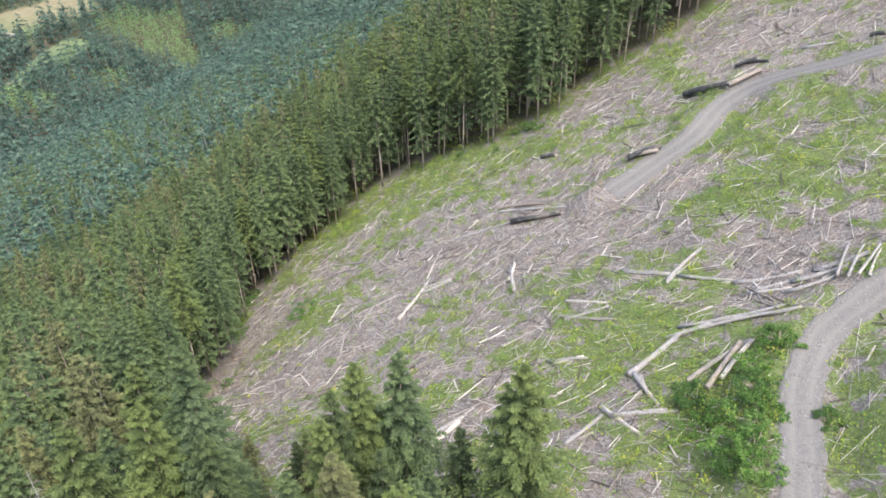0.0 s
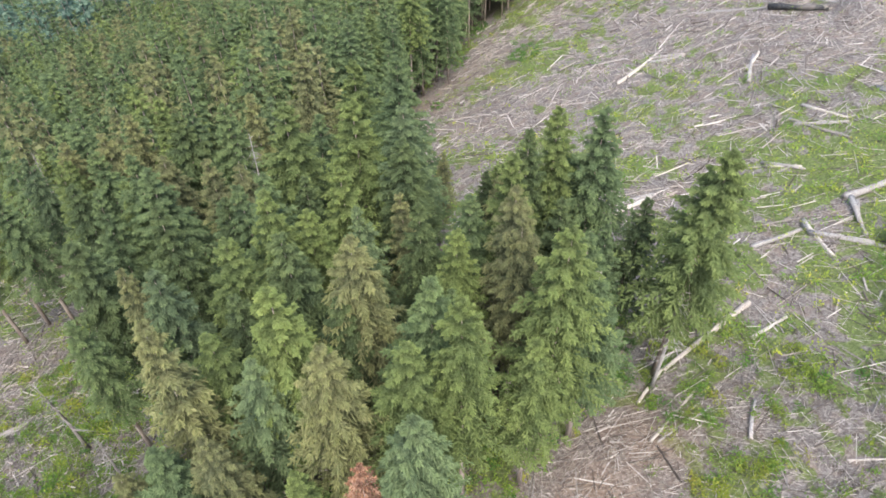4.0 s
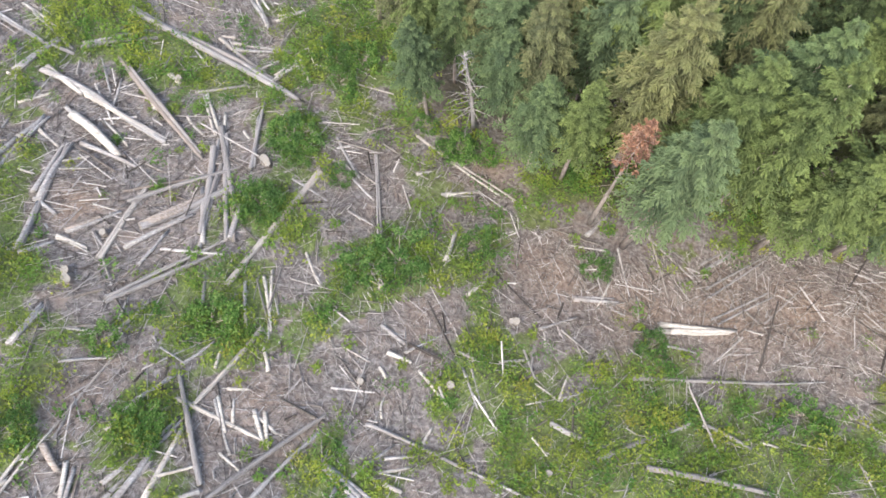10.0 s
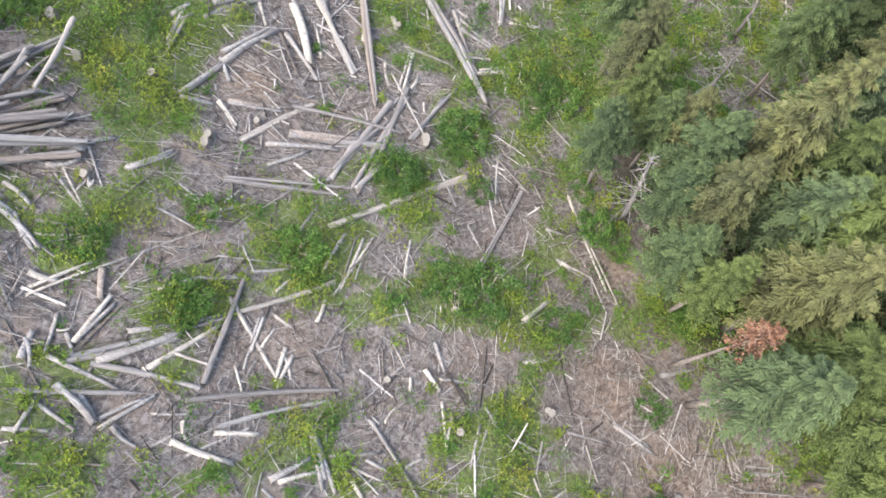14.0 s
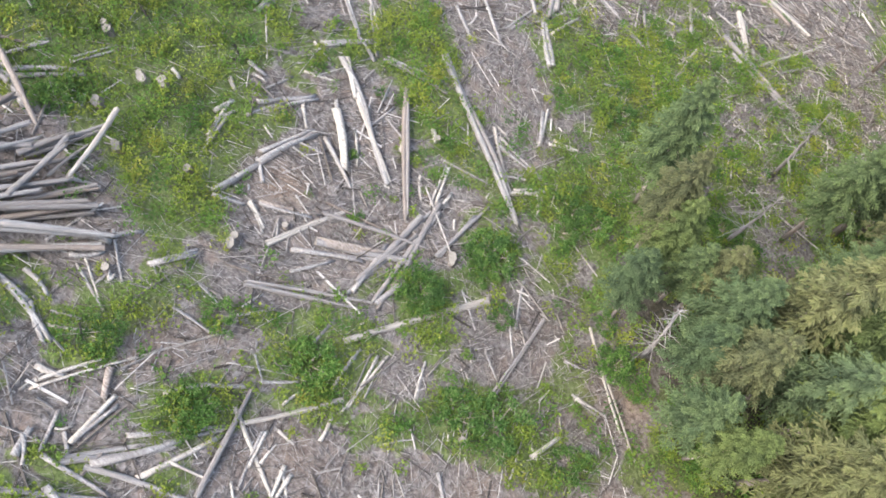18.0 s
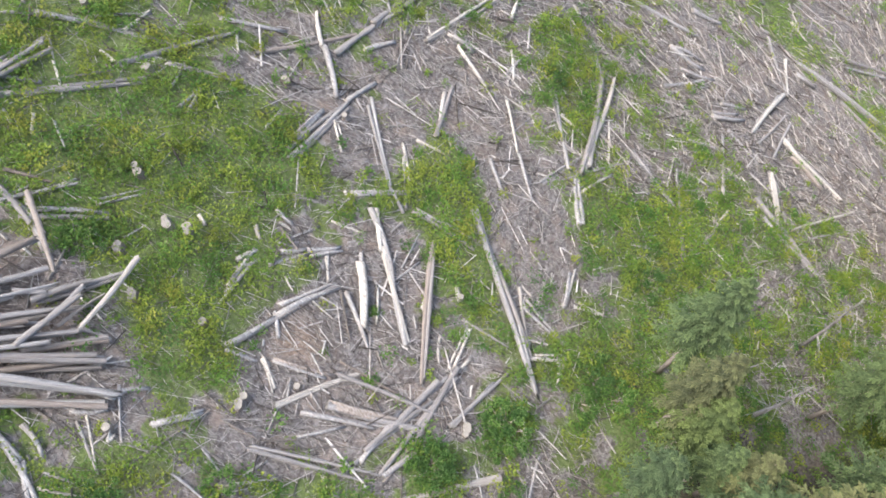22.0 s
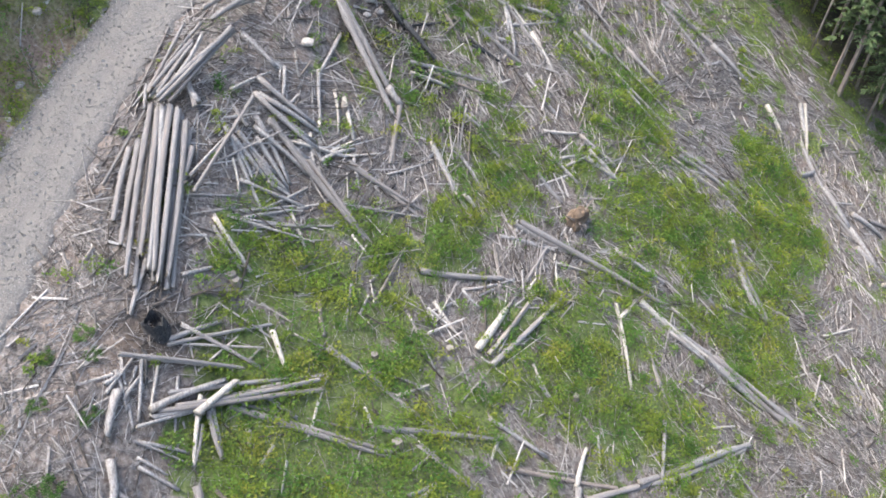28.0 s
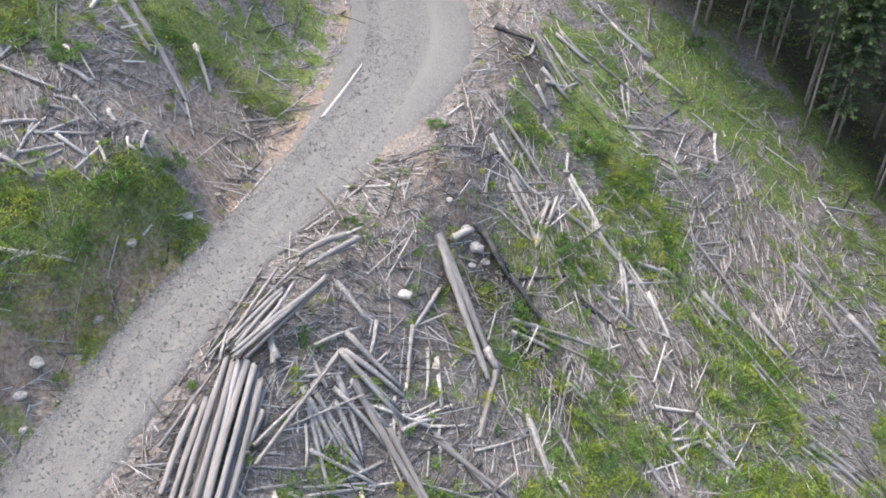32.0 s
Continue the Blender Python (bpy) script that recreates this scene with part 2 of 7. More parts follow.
M_TAN = leafy("hemlock_tan_green", (0.086, 0.098, 0.054), (0.099, 0.110, 0.060), (0.113, 0.122, 0.072), vary=0.16, thin=0.38)
M_DARK = leafy("cedar_dark_green", (0.052, 0.073, 0.037), (0.059, 0.083, 0.043), (0.069, 0.094, 0.050), vary=0.16, thin=0.38)
M_RUST = leafy("dead_needles", (0.13, 0.068, 0.043), (0.24, 0.135, 0.09), (0.34, 0.22, 0.16))
# Distant haze is put into this foliage colour as extra blue.
M_HAZED = leafy("hazed_valley_conifers", (0.035, 0.068, 0.059), (0.069, 0.120, 0.098), (0.123, 0.180, 0.148))
M_ALDER = leafy("valley_alders", (0.05, 0.1, 0.05), (0.095, 0.165, 0.085), (0.15, 0.23, 0.125))
M_BRUSH = leafy("low_brush", (0.118, 0.178, 0.036), (0.157, 0.218, 0.046), (0.199, 0.264, 0.060), tufts=True)
M_SHRUB = leafy("green_shrub", (0.028, 0.074, 0.019), (0.080, 0.164, 0.042), (0.161, 0.255, 0.084))
M_LOG = weathered("weathered_log", (0.081, 0.077, 0.073), (0.214, 0.208, 0.204), (0.352, 0.354, 0.352))
M_PALE = weathered("bleached_log", (0.164, 0.146, 0.126), (0.329, 0.311, 0.281), (0.454, 0.452, 0.424))
M_BROWN = weathered("brown_log", (0.080, 0.067, 0.056), (0.199, 0.172, 0.151), (0.335, 0.310, 0.286))
M_CHAR = weathered("charred_log", (0.009, 0.010, 0.011), (0.030, 0.032, 0.035), (0.099, 0.100, 0.099))


def make_cut():
    m, nt, b = material("sawn_end", 0.9)
    g = noise_node(nt, 6.0, 4)
    nt.links.new(ramp(nt, g, [(0.3, (0.12, 0.107, 0.09)), (0.7, (0.25, 0.23, 0.2))]), b.inputs["Base Color"])
    return m


def make_slash():
    m, nt, b = material("slash_sticks", 0.9)
    col = ramp(nt, island(nt), [(0.0, (0.04, 0.034, 0.029)), (0.3, (0.115, 0.101, 0.09)), (0.55, (0.22, 0.202, 0.185)), (0.8, (0.29, 0.272, 0.255)), (1.0, (0.41, 0.392, 0.365))])
    grain = noise_node(nt, 9.0, 4, 0.7)
    col = mixed(nt, 1.0, col, ramp(nt, grain, [(0.32, (0.62, 0.6, 0.58)), (0.6, (1.2, 1.19, 1.18))]), "MULTIPLY")
    nt.links.new(col, b.inputs["Base Color"])
    return m


M_CUT, M_SLASH = make_cut(), make_slash()


# ---- mesh helpers ----
def fast_mesh(name, verts, tris, mats, index=None, smooth_shade=False):
    """A mesh from arrays of points and triangles."""
    verts, tris = np.ascontiguousarray(verts, np.float32), np.ascontiguousarray(tris, np.int32)
    me = bpy.data.meshes.new(name)
    me.vertices.add(len(verts))
    me.vertices.foreach_set("co", verts.ravel())
    me.loops.add(tris.size)
    me.loops.foreach_set("vertex_index", tris.ravel())
    me.polygons.add(len(tris))
    me.polygons.foreach_set("loop_start", np.arange(0, tris.size, 3, dtype=np.int32))
    for m in mats:
        me.materials.append(m)
    if index is not None:
        me.polygons.foreach_set("material_index", np.asarray(index, np.int32))
    me.update(calc_edges=True)
    me.polygons.foreach_set("use_smooth", np.full(len(tris), smooth_shade))
    return me


def joined(pieces):
    """Arrays of (points, triangles) put into one."""
    verts, tris, n = [], [], 0
    for v, t in pieces:
        verts.append(v)
        tris.append(t + n)
        n += len(v)
    return np.concatenate(verts), np.concatenate(tris)


def part(name, me, parent, label=""):
    ob = new(name, me)
    ob.parent = parent
    return tagged(ob, label)


# ---- ground and roads ----
def spread(lo, hi, step, out, growth=1.22):
    """Grid lines, close within lo..hi and wider apart outside, to out."""
    inner = list(np.arange(lo, hi + step / 2, step))
    for side in (1, -1):
        v, s = (hi, step) if side > 0 else (lo, step)
        while abs(v) < out:
            s = min(s * growth, 60.0)
            v += side * s
            inner.append(v)
    return np.array(sorted(inner))


PATCHES = []


def green_patch(x, y, r):
    PATCHES.append((x, y, r * 1.1, 0.34))


def slash_patch(x, y, r):
    PATCHES.append((x, y, r * 1.1, -0.36))


def greenness(x, y):
    """Where brush covers the slash: 0 to 1, in patches."""
    x, y = np.asarray(x, float), np.asarray(y, float)
    n = np.array([noise.noise((a * 0.2, b * 0.2, 3.1)) * 0.5 + noise.noise((a * 0.6, b * 0.6, 8.7)) * 0.55 + noise.noise((a * 1.7, b * 1.7, 1.7)) * 0.75 for a, b in zip(x.ravel(), y.ravel())])
    out = 0.48 + 0.6 * n.reshape(x.shape)
    for px, py, r, much in PATCHES:
        near = np.abs(x - px) + np.abs(y - py) < 5 * r
        out[near] += much * np.exp(-((x[near] - px) ** 2 + (y[near] - py) ** 2) / (r * r))
    d, h, s = along(ROAD_MAIN, x, y)
    out -= 0.7 * ((s < 0) & (d < 6.5)) * (x < -20)
    out += 0.35 * ((s > 0) & (d > 4.2) & (d < 8.5)) * ((x < -36) & (x > -53))
    return np.clip(out, 0, 1)


green_patch(-18, 20, 1.7)
green_patch(-14, 18, 1.7)
green_patch(-8, 19, 1.2)
green_patch(-6, 22, 1.8)
green_patch(-15, 4, 1.3)
green_patch(-10, 4, 1.6)
green_patch(-12, -0, 1.2)
green_patch(-5, 6, 1.7)
green_patch(-2, 7, 2.0)
green_patch(1, 3, 1.4)
green_patch(9, 4, 1.5)
green_patch(7, 1, 2.1)
green_patch(10, -2, 2.7)
green_patch(16, -2, 2.8)
green_patch(4, -2, 1.3)
green_patch(-5, -1, 1.2)
green_patch(-9, 10, 1.2)
green_patch(-27, 8, 2.6)
green_patch(-26, 13, 2.3)
green_patch(-22, 8, 2.4)
green_patch(-20, 8, 2.1)
green_patch(-24, 9, 1.7)
green_patch(-19, 22, 1.8)
green_patch(-16, 18, 1.4)
green_patch(-8, 20, 1.5)
green_patch(-11, 27, 2.0)
green_patch(-9, 32, 1.7)
green_patch(-8, 13, 1.3)
green_patch(-9, 10, 1.2)
green_patch(-10, 5, 1.4)
green_patch(-16, 0, 1.2)
green_patch(-12, 0, 1.2)
green_patch(-29, 8, 2.8)
green_patch(-26, 13, 3.0)
green_patch(-21, 7, 2.1)
green_patch(-18, 7, 1.6)
green_patch(-18, 12, 1.5)
green_patch(-18, 21, 1.7)
green_patch(-20, 34, 2.0)
green_patch(-6, 34, 3.3)
green_patch(-5, 27, 3.0)
green_patch(-19, -2, 1.2)
green_patch(-16, 1, 1.2)
green_patch(-27, 48, 2.0)
green_patch(-36, 10, 2.6)
green_patch(-39, 18, 2.3)
green_patch(-28, 9, 3.6)
green_patch(-26, 13, 2.9)
green_patch(-33, 23, 2.4)
green_patch(-30, 26, 2.7)
green_patch(-35, 35, 2.8)
green_patch(-41, 41, 3.4)
green_patch(-47, 43, 2.4)
green_patch(-24, 12, 2.4)
green_patch(-40, 34, 2.1)
green_patch(-59, -4, 2.1)
green_patch(-61, 3, 2.6)
green_patch(-61, 7, 2.1)
green_patch(-51, 1, 2.0)
green_patch(-48, -2, 1.4)
green_patch(-46, -1, 1.2)
green_patch(-54, 22, 1.9)
green_patch(-60, 28, 2.8)
green_patch(-44, 22, 1.9)
green_patch(-47, 18, 1.6)
green_patch(-44, 15, 1.3)
green_patch(-49, 33, 2.5)
green_patch(-68, 38, 3.2)
green_patch(-68, 48, 2.5)
green_patch(-39, 6, 1.2)
green_patch(-70, 34, 2.8)
green_patch(85, 53, 4.0)
green_patch(91, 41, 5.4)
green_patch(87, 32, 3.6)
green_patch(62, 44, 3.2)
green_patch(50, 5, 2.5)
green_patch(46, 7, 2.5)
green_patch(39, -2, 3.0)
green_patch(41, 1, 2.2)
green_patch(68, -2, 4.8)
green_patch(79, 6, 3.4)
green_patch(99, 15, 3.4)
green_patch(66, 3, 2.9)
green_patch(46, -3, 1.8)
green_patch(38, -7, 1.9)
slash_patch(-54, 0.5, 2.6)
slash_patch(-55, 3.7, 2.2)
slash_patch(-52, -2.6, 2.6)
slash_patch(-56, 6.4, 1.8)
slash_patch(-57, 1, 3)
green_patch(-51.4, 1.8, 1.4)
green_patch(-49.4, -1.5, 1.6)
green_patch(-49.3, 3, 1.3)
green_patch(-46, 0, 1.6)
slash_patch(5, 7, 2.3)
slash_patch(11, 6, 2.8)
slash_patch(16, 5, 2.9)
slash_patch(-4, 3, 1.8)
slash_patch(-8, 0, 1.9)
slash_patch(-16, 13, 2.0)
slash_patch(-11, 13, 1.8)
slash_patch(-13, 9, 1.9)
slash_patch(-4, 11, 1.6)
slash_patch(-2, 3, 1.6)
slash_patch(-15, 3, 1.3)
slash_patch(-7, 6, 1.4)
slash_patch(-23, 3, 3.0)
slash_patch(-22, 20, 1.7)
slash_patch(-17, 9, 1.7)
slash_patch(-18, 25, 1.9)
slash_patch(-13, 21, 2.1)
slash_patch(-15, 5, 1.6)
slash_patch(-12, 12, 2.0)
slash_patch(-16, 13, 1.3)
slash_patch(-5, 12, 1.8)
slash_patch(-4, 49, 4.7)
slash_patch(-10, 43, 3.2)
slash_patch(-15, -2, 1.8)
slash_patch(-22, 19, 2.2)
slash_patch(-22, 26, 2.5)
slash_patch(-15, 42, 3.7)
slash_patch(-17, 9, 1.9)
slash_patch(-17, 16, 1.9)
slash_patch(-13, 23, 2.0)
slash_patch(-29, 2, 2.1)
slash_patch(-19, 3, 1.2)
slash_patch(-30, 1, 1.7)
slash_patch(-27, 1, 1.4)
slash_patch(-27, 3, 1.5)
slash_patch(-38, 22, 2.1)
slash_patch(-41, 26, 1.9)
slash_patch(-34, 43, 3.7)
slash_patch(-28, 37, 3.0)
slash_patch(-25, 23, 2.2)
slash_patch(-45, 51, 3.3)
slash_patch(-22, 26, 2.8)
slash_patch(-42, 17, 1.8)
slash_patch(-44, 15, 1.7)
slash_patch(-34, 17, 1.4)
slash_patch(-52, -1, 2.7)
slash_patch(-57, 6, 2.0)
slash_patch(-51, 11, 1.6)
slash_patch(-47, 11, 2.3)
slash_patch(-65, 32, 2.2)
slash_patch(-58, 33, 2.8)
slash_patch(-53, 39, 3.5)
slash_patch(-49, 26, 2.4)
slash_patch(-42, 12, 1.9)
slash_patch(-42, 16, 1.5)
slash_patch(-46, 38, 3.2)
slash_patch(-56, 21, 1.9)
slash_patch(-50, 22, 1.8)
slash_patch(54, 35, 5.1)
slash_patch(64, 52, 4.2)
slash_patch(68, 33, 5.7)
slash_patch(66, 19, 5.0)
slash_patch(69, 12, 4.3)
slash_patch(59, -2, 5.3)
slash_patch(97, 7, 5.1)
slash_patch(95, 21, 3.5)
slash_patch(48, 40, 3.9)
slash_patch(39, 17, 2.5)
slash_patch(75, 26, 3.8)
slash_patch(70, 8, 3.2)
slash_patch(95, -1, 3.6)


slash_patch(-16.2, 67.7, 5.56)
slash_patch(-8.7, 66.8, 4.31)
slash_patch(-11.0, 50.0, 3.98)
slash_patch(-16.0, 44.4, 3.66)
slash_patch(-4.8, 45.1, 2.81)
slash_patch(-14.6, 33.0, 1.54)
slash_patch(-52.7, 41.9, 2.49)
slash_patch(-38.8, 44.3, 2.41)
slash_patch(-52.3, 49.9, 2.29)
green_patch(-42.2, 41.4, 2.74)
green_patch(-46.6, 43.4, 1.64)
green_patch(-43.1, 34.9, 1.78)
green_patch(-62.1, 53.4, 2.00)
slash_patch(-49.3, 26.3, 1.87)
slash_patch(-52.0, 40.0, 2.69)
slash_patch(-54.3, 22.4, 1.88)
slash_patch(-63.6, 34.4, 2.35)
green_patch(-56.4, 30.2, 1.75)
green_patch(-48.9, 33.4, 1.72)
green_patch(-63.6, 26.3, 2.19)
slash_patch(-52.9, -1.7, 1.93)
slash_patch(-49.1, -2.5, 1.04)
green_patch(-51.6, 1.3, 1.62)
green_patch(-45.5, -1.5, 1.00)
slash_patch(-4.7, 34.4, 2.30)
slash_patch(-1.2, 48.8, 3.86)
green_patch(-6.7, 31.5, 1.82)

green_patch(-14.3, 57.3, 2.19)
green_patch(-0.6, 59.6, 3.43)
green_patch(-5.6, 80.3, 2.86)

# pinkish and orange bare soil: place, radius, strength
BARE = [(-16.3, 9.4, 1.0, 0.85), (-14.1, 1.3, 1.1, 0.55), (-7.9, 1.0, 1.6, 0.4), (4.2, 7.0, 2.0, 0.7), (8.4, 5.4, 2.0, 0.75), (12.2, 5.6, 2.2, 0.75), (16.0, 5.6, 2.2, 0.75), (20.0, 5.6, 2.2, 0.7),
        (-45.4, -1.6, 1.2, 1.0), (-43.0, -2.7, 1.2, 0.9), (-48.6, 0.1, 1.0, 0.7), (27.5, 20.0, 2.5, 0.4), (28.5, 28.0, 2.5, 0.4), (32.5, 36.0, 2.5, 0.4), (38.0, 42.0, 2.5, 0.4), (44.0, 46.5, 2.5, 0.4), (50.0, 49.5, 2.5, 0.35), (57.0, 52.0, 2.5, 0.35), (-62.1, 8.8, 1.1, 0.9), (-56.5, 4.0, 2.6, 0.5), (-60.0, 6.5, 2.6, 0.5), (-32.7, 2.6, 1.4, 0.5), (-1.5, 5.2, 1.2, 0.4), (1.2, 12.4, 1.6, 0.5)]
for bx, by, br, much in BARE:
    slash_patch(bx, by, br)


FOREST = [(-4.6, 18), (-4.8, 22), (-3.5, 25.5), (2.5, 26.5), (7, 33), (10, 45), (10, 58), (3, 72), (-3.5, 88), (-9, 100), (-17, 96), (-25, 98), (-50.5, 60), (-54, 55), (-66, 49),
          (-70, 45), (-73.5, 41), (-74.5, 30.5), (-95, 20), (-300, 40), (-300, 900), (900, 900), (900, -20), (130, -20), (107, 11), (105, 13), (103, 17), (102, 22),
          (96, 26), (94, 31), (91, 35), (93.6, 44), (95, 50), (89, 55), (83, 57), (78, 59), (71, 60), (60, 54), (55, 52), (47, 49), (38, 42.5), (31, 33.5), (28.5, 26), (28.5, 18),
          (27, 12), (25, 8.8), (21.5, 8.6), (16.8, 9), (12, 8.6), (7.5, 8.2), (5.8, 9.2), (4.1, 9.8), (2, 12), (0.2, 13.4), (-2.5, 14.2)]


def within(poly, x, y):
    x, y = np.asarray(x, float), np.asarray(y, float)
    inside = np.zeros(x.shape, bool)
    for (ax, ay), (bx, by) in zip(poly, poly[1:] + poly[:1]):
        if ay != by:
            inside ^= ((ay > y) != (by > y)) & (x < (bx - ax) * (y - ay) / (by - ay) + ax)
    return inside


def edge_distance(x, y):
    """Metres to the nearest side of the forest's outline."""
    best = np.full(np.shape(x), 1e9)
    for (ax, ay), (bx, by) in zip(FOREST, FOREST[1:] + FOREST[:1]):
        dx, dy = bx - ax, by - ay
        k = np.clip(((x - ax) * dx + (y - ay) * dy) / (dx * dx + dy * dy), 0, 1)
        best = np.minimum(best, np.hypot(x - ax - k * dx, y - ay - k * dy))
    return best


def build_ground():
    xs, ys = spread(-92, 112, 0.8, 2600), spread(-34, 70, 0.8, 2600)
    gx, gy = np.meshgrid(xs, ys)
    z = land(gx, gy)
    nx, ny = len(xs), len(ys)
    a = (np.arange(ny - 1)[:, None] * nx + np.arange(nx - 1)).ravel()
    tris = np.concatenate([np.stack([a, a + 1, a + nx + 1], 1), np.stack([a, a + nx + 1, a + nx], 1)])
    me = fast_mesh("ground", np.stack([gx.ravel(), gy.ravel(), z.ravel()], 1), tris, [M_GROUND], smooth_shade=True)
    near = (gx > -92) & (gx < 112) & (gy > -34) & (gy < 110)
    green = np.zeros(gx.shape)
    green[near] = greenness(gx[near], gy[near])
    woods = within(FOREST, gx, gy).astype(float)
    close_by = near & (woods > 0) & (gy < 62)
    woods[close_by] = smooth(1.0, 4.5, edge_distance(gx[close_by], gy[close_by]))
    meadow = meadows(gx, gy)
    d, h, s = along(ROAD_MAIN, gx, gy)
    bare = np.where((s > 0) & (gx < -36), smooth(2.2, 3.0, d) * (1 - smooth(3.8, 5.2, d)) * (0.3 + 0.7 * np.sin(gx * 0.9 + 2 * np.sin(gy * 0.7))), 0).clip(0, 1)
    for cx, cy, r, much in BARE:
        bare = np.maximum(bare, much * np.exp(-((gx - cx) ** 2 + (gy - cy) ** 2) / (r * r)))
    burnt = np.zeros(gx.shape)
    for cx, cy, r in ((-50.6, 17.9, 1.9), (-47.8, 19.4, 1.5), (-45.6, 20.4, 1.3), (-33.6, 4.4, 1.3), (-66.0, 21.7, 2.0)):
        burnt = np.maximum(burnt, np.exp(-((gx - cx) ** 2 + (gy - cy) ** 2) / (r * r)))
    bare = np.maximum(bare, 0.9 * np.exp(-(((gx + 54.5) / 2.6) ** 2 + ((gy - 15.6) / 2.2) ** 2)))
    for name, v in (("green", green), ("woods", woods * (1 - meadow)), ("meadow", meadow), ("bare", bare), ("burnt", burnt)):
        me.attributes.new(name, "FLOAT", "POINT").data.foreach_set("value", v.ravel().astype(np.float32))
    return tagged(new("ground", me), "logged hillside of brown slash and green brush falling to a valley", "ground", kind="structure")


# open ground on the valley floor: the outlines of two fields, a pit and a farm lane
FIELD = [(347, 621), (400, 639), (450, 643), (498, 625), (564, 597), (523, 545), (484, 561), (445, 567), (423, 583), (380, 564), (339, 570), (304, 584)]
PASTURE = [(372, 505), (403, 519), (437, 532), (468, 535), (473, 512), (443, 495), (412, 506), (379, 489)]
PIT = [(226, 466), (260, 462), (291, 467), (293, 456), (274, 435), (256, 424), (247, 429), (249, 441), (222, 460)]
LANE = [(343, 629), (406, 646), (456, 646), (447, 610), (455, 577)]
ALDERS = [(497, 485, 14, -40, 25, 21), (453, 405, 4, -12, 11, 8), (508, 405, 7, -19, 14, 10), (469, 435, 9, -25, 17, 14), (406, 435, 6, -14, 12, 10), (352, 453, 7, -17, 12, 12), (573, 366, -27, -38, 24, 15)]


def ellipses(rows, x, y):
    out = np.zeros(np.shape(x))
    for cx, cy, ax, ay, bx, by in rows:
        det = ax * by - ay * bx
        u, v = ((x - cx) * by - (y - cy) * bx) / det, ((y - cy) * ax - (x - cx) * ay) / det
        out = np.maximum(out, 1 - smooth(0.95, 1.02, np.hypot(u, v) + 0.12 * np.sin(x * 0.11) * np.sin(y * 0.13)))
    return out


def meadows(x, y):
    return (within(FIELD, x, y) | within(PASTURE, x, y) | within(PIT, x, y)).astype(float)


def make_field(name, stops, size):
    m, nt, b = material(name, 0.95)
    col = ramp(nt, noise_node(nt, size, 5, 0.65), stops)
    fine = ramp(nt, noise_node(nt, size * 14, 4, 0.7), [(0.3, (0.8, 0.8, 0.8)), (0.7, (1.18, 1.18, 1.18))])
    nt.links.new(mixed(nt, 1.0, col, fine, "MULTIPLY"), b.inputs["Base Color"])
    return m


def valley_patch(name, outline, mat, lift, label):
    """A piece of open ground with a slightly ragged rim, laid on the valley floor."""
    rim = []
    for (ax, ay), (bx, by) in zip(outline, outline[1:] + outline[:1]):
        for k in (0.0, 0.25, 0.5, 0.75):
            rim.append((ax + k * (bx - ax) + 2.0 * noise.noise((ax + k * 9, ay, 2.0)), ay + k * (by - ay) + 2.0 * noise.noise((ay + k * 9, ax, 5.0))))
    bm = bmesh.new()
    bm.faces.new([bm.verts.new((x, y, float(land(np.array([x]), np.array([y]))[0]) + lift)) for x, y in rim])
    bmesh.ops.triangulate(bm, faces=bm.faces[:])
    bmesh.ops.recalc_face_normals(bm, faces=bm.faces[:])
    me = bpy.data.meshes.new(name)
    bm.to_mesh(me)
    bm.free()
    me.materials.append(mat)
    return tagged(new(name, me), label, "field", kind="structure")


def lane_outline(line, half):
    left, right = [], []
    for (ax, ay), (bx, by) in zip(line[:-1], line[1:]):
        d = math.hypot(bx - ax, by - ay)
        nx, ny = -(by - ay) / d * half, (bx - ax) / d * half
        left += [(ax + nx, ay + ny), (bx + nx, by + ny)]
        right += [(ax - nx, ay - ny), (bx - nx, by - ny)]
    return left + right[::-1]


def build_road(name, line, half, label, end_half=None, shift=0.0):
    """A gravel bed along a line, with two shallow wheel ruts and ragged edges."""
    pts = [Vector(p) for p in softened(line[::3], 12)]
    across = np.linspace(-1, 1, 17)
    verts, rut = [], []
    for n, p in enumerate(pts):
        t = (pts[min(n + 1, len(pts) - 1)] - pts[max(n - 1, 0)]).xy.normalized()
        wide = (half + ((end_half or half) - half) * smooth(0.55, 0.85, n / len(pts))) * (1 + 0.12 * noise.noise((n * 0.23, half, 1.0)))
        aside = shift * (1 - 0.8 * smooth(0.55, 0.85, n / len(pts)))
        for k in across:
            wob = 0.25 * noise.noise((n * 0.5, k * 3, 5.0)) if abs(k) > 0.8 else 0
            x, y = p.x - t.y * (k * wide + wob + aside), p.y + t.x * (k * wide + wob + aside)
            r = math.exp(-(((abs(k) - 0.36) / 0.13) ** 2))
            z = p.z + 0.05 - 0.045 * r - (0.3 if abs(k) > 0.95 else 0.0)
            verts.append((x, y, z))
            rut.append(0.75 * r)
    w = len(across)
    a = (np.arange(len(pts) - 1)[:, None] * w + np.arange(w - 1)).ravel()
    tris = np.concatenate([np.stack([a, a + w + 1, a + 1], 1), np.stack([a, a + w, a + w + 1], 1)])
    me = fast_mesh(name, np.array(verts), tris, [M_GRAVEL], smooth_shade=True)
    me.attributes.new("rut", "FLOAT", "POINT").data.foreach_set("value", np.array(rut, np.float32))
    return tagged(new(name, me), label, "road", kind="structure")


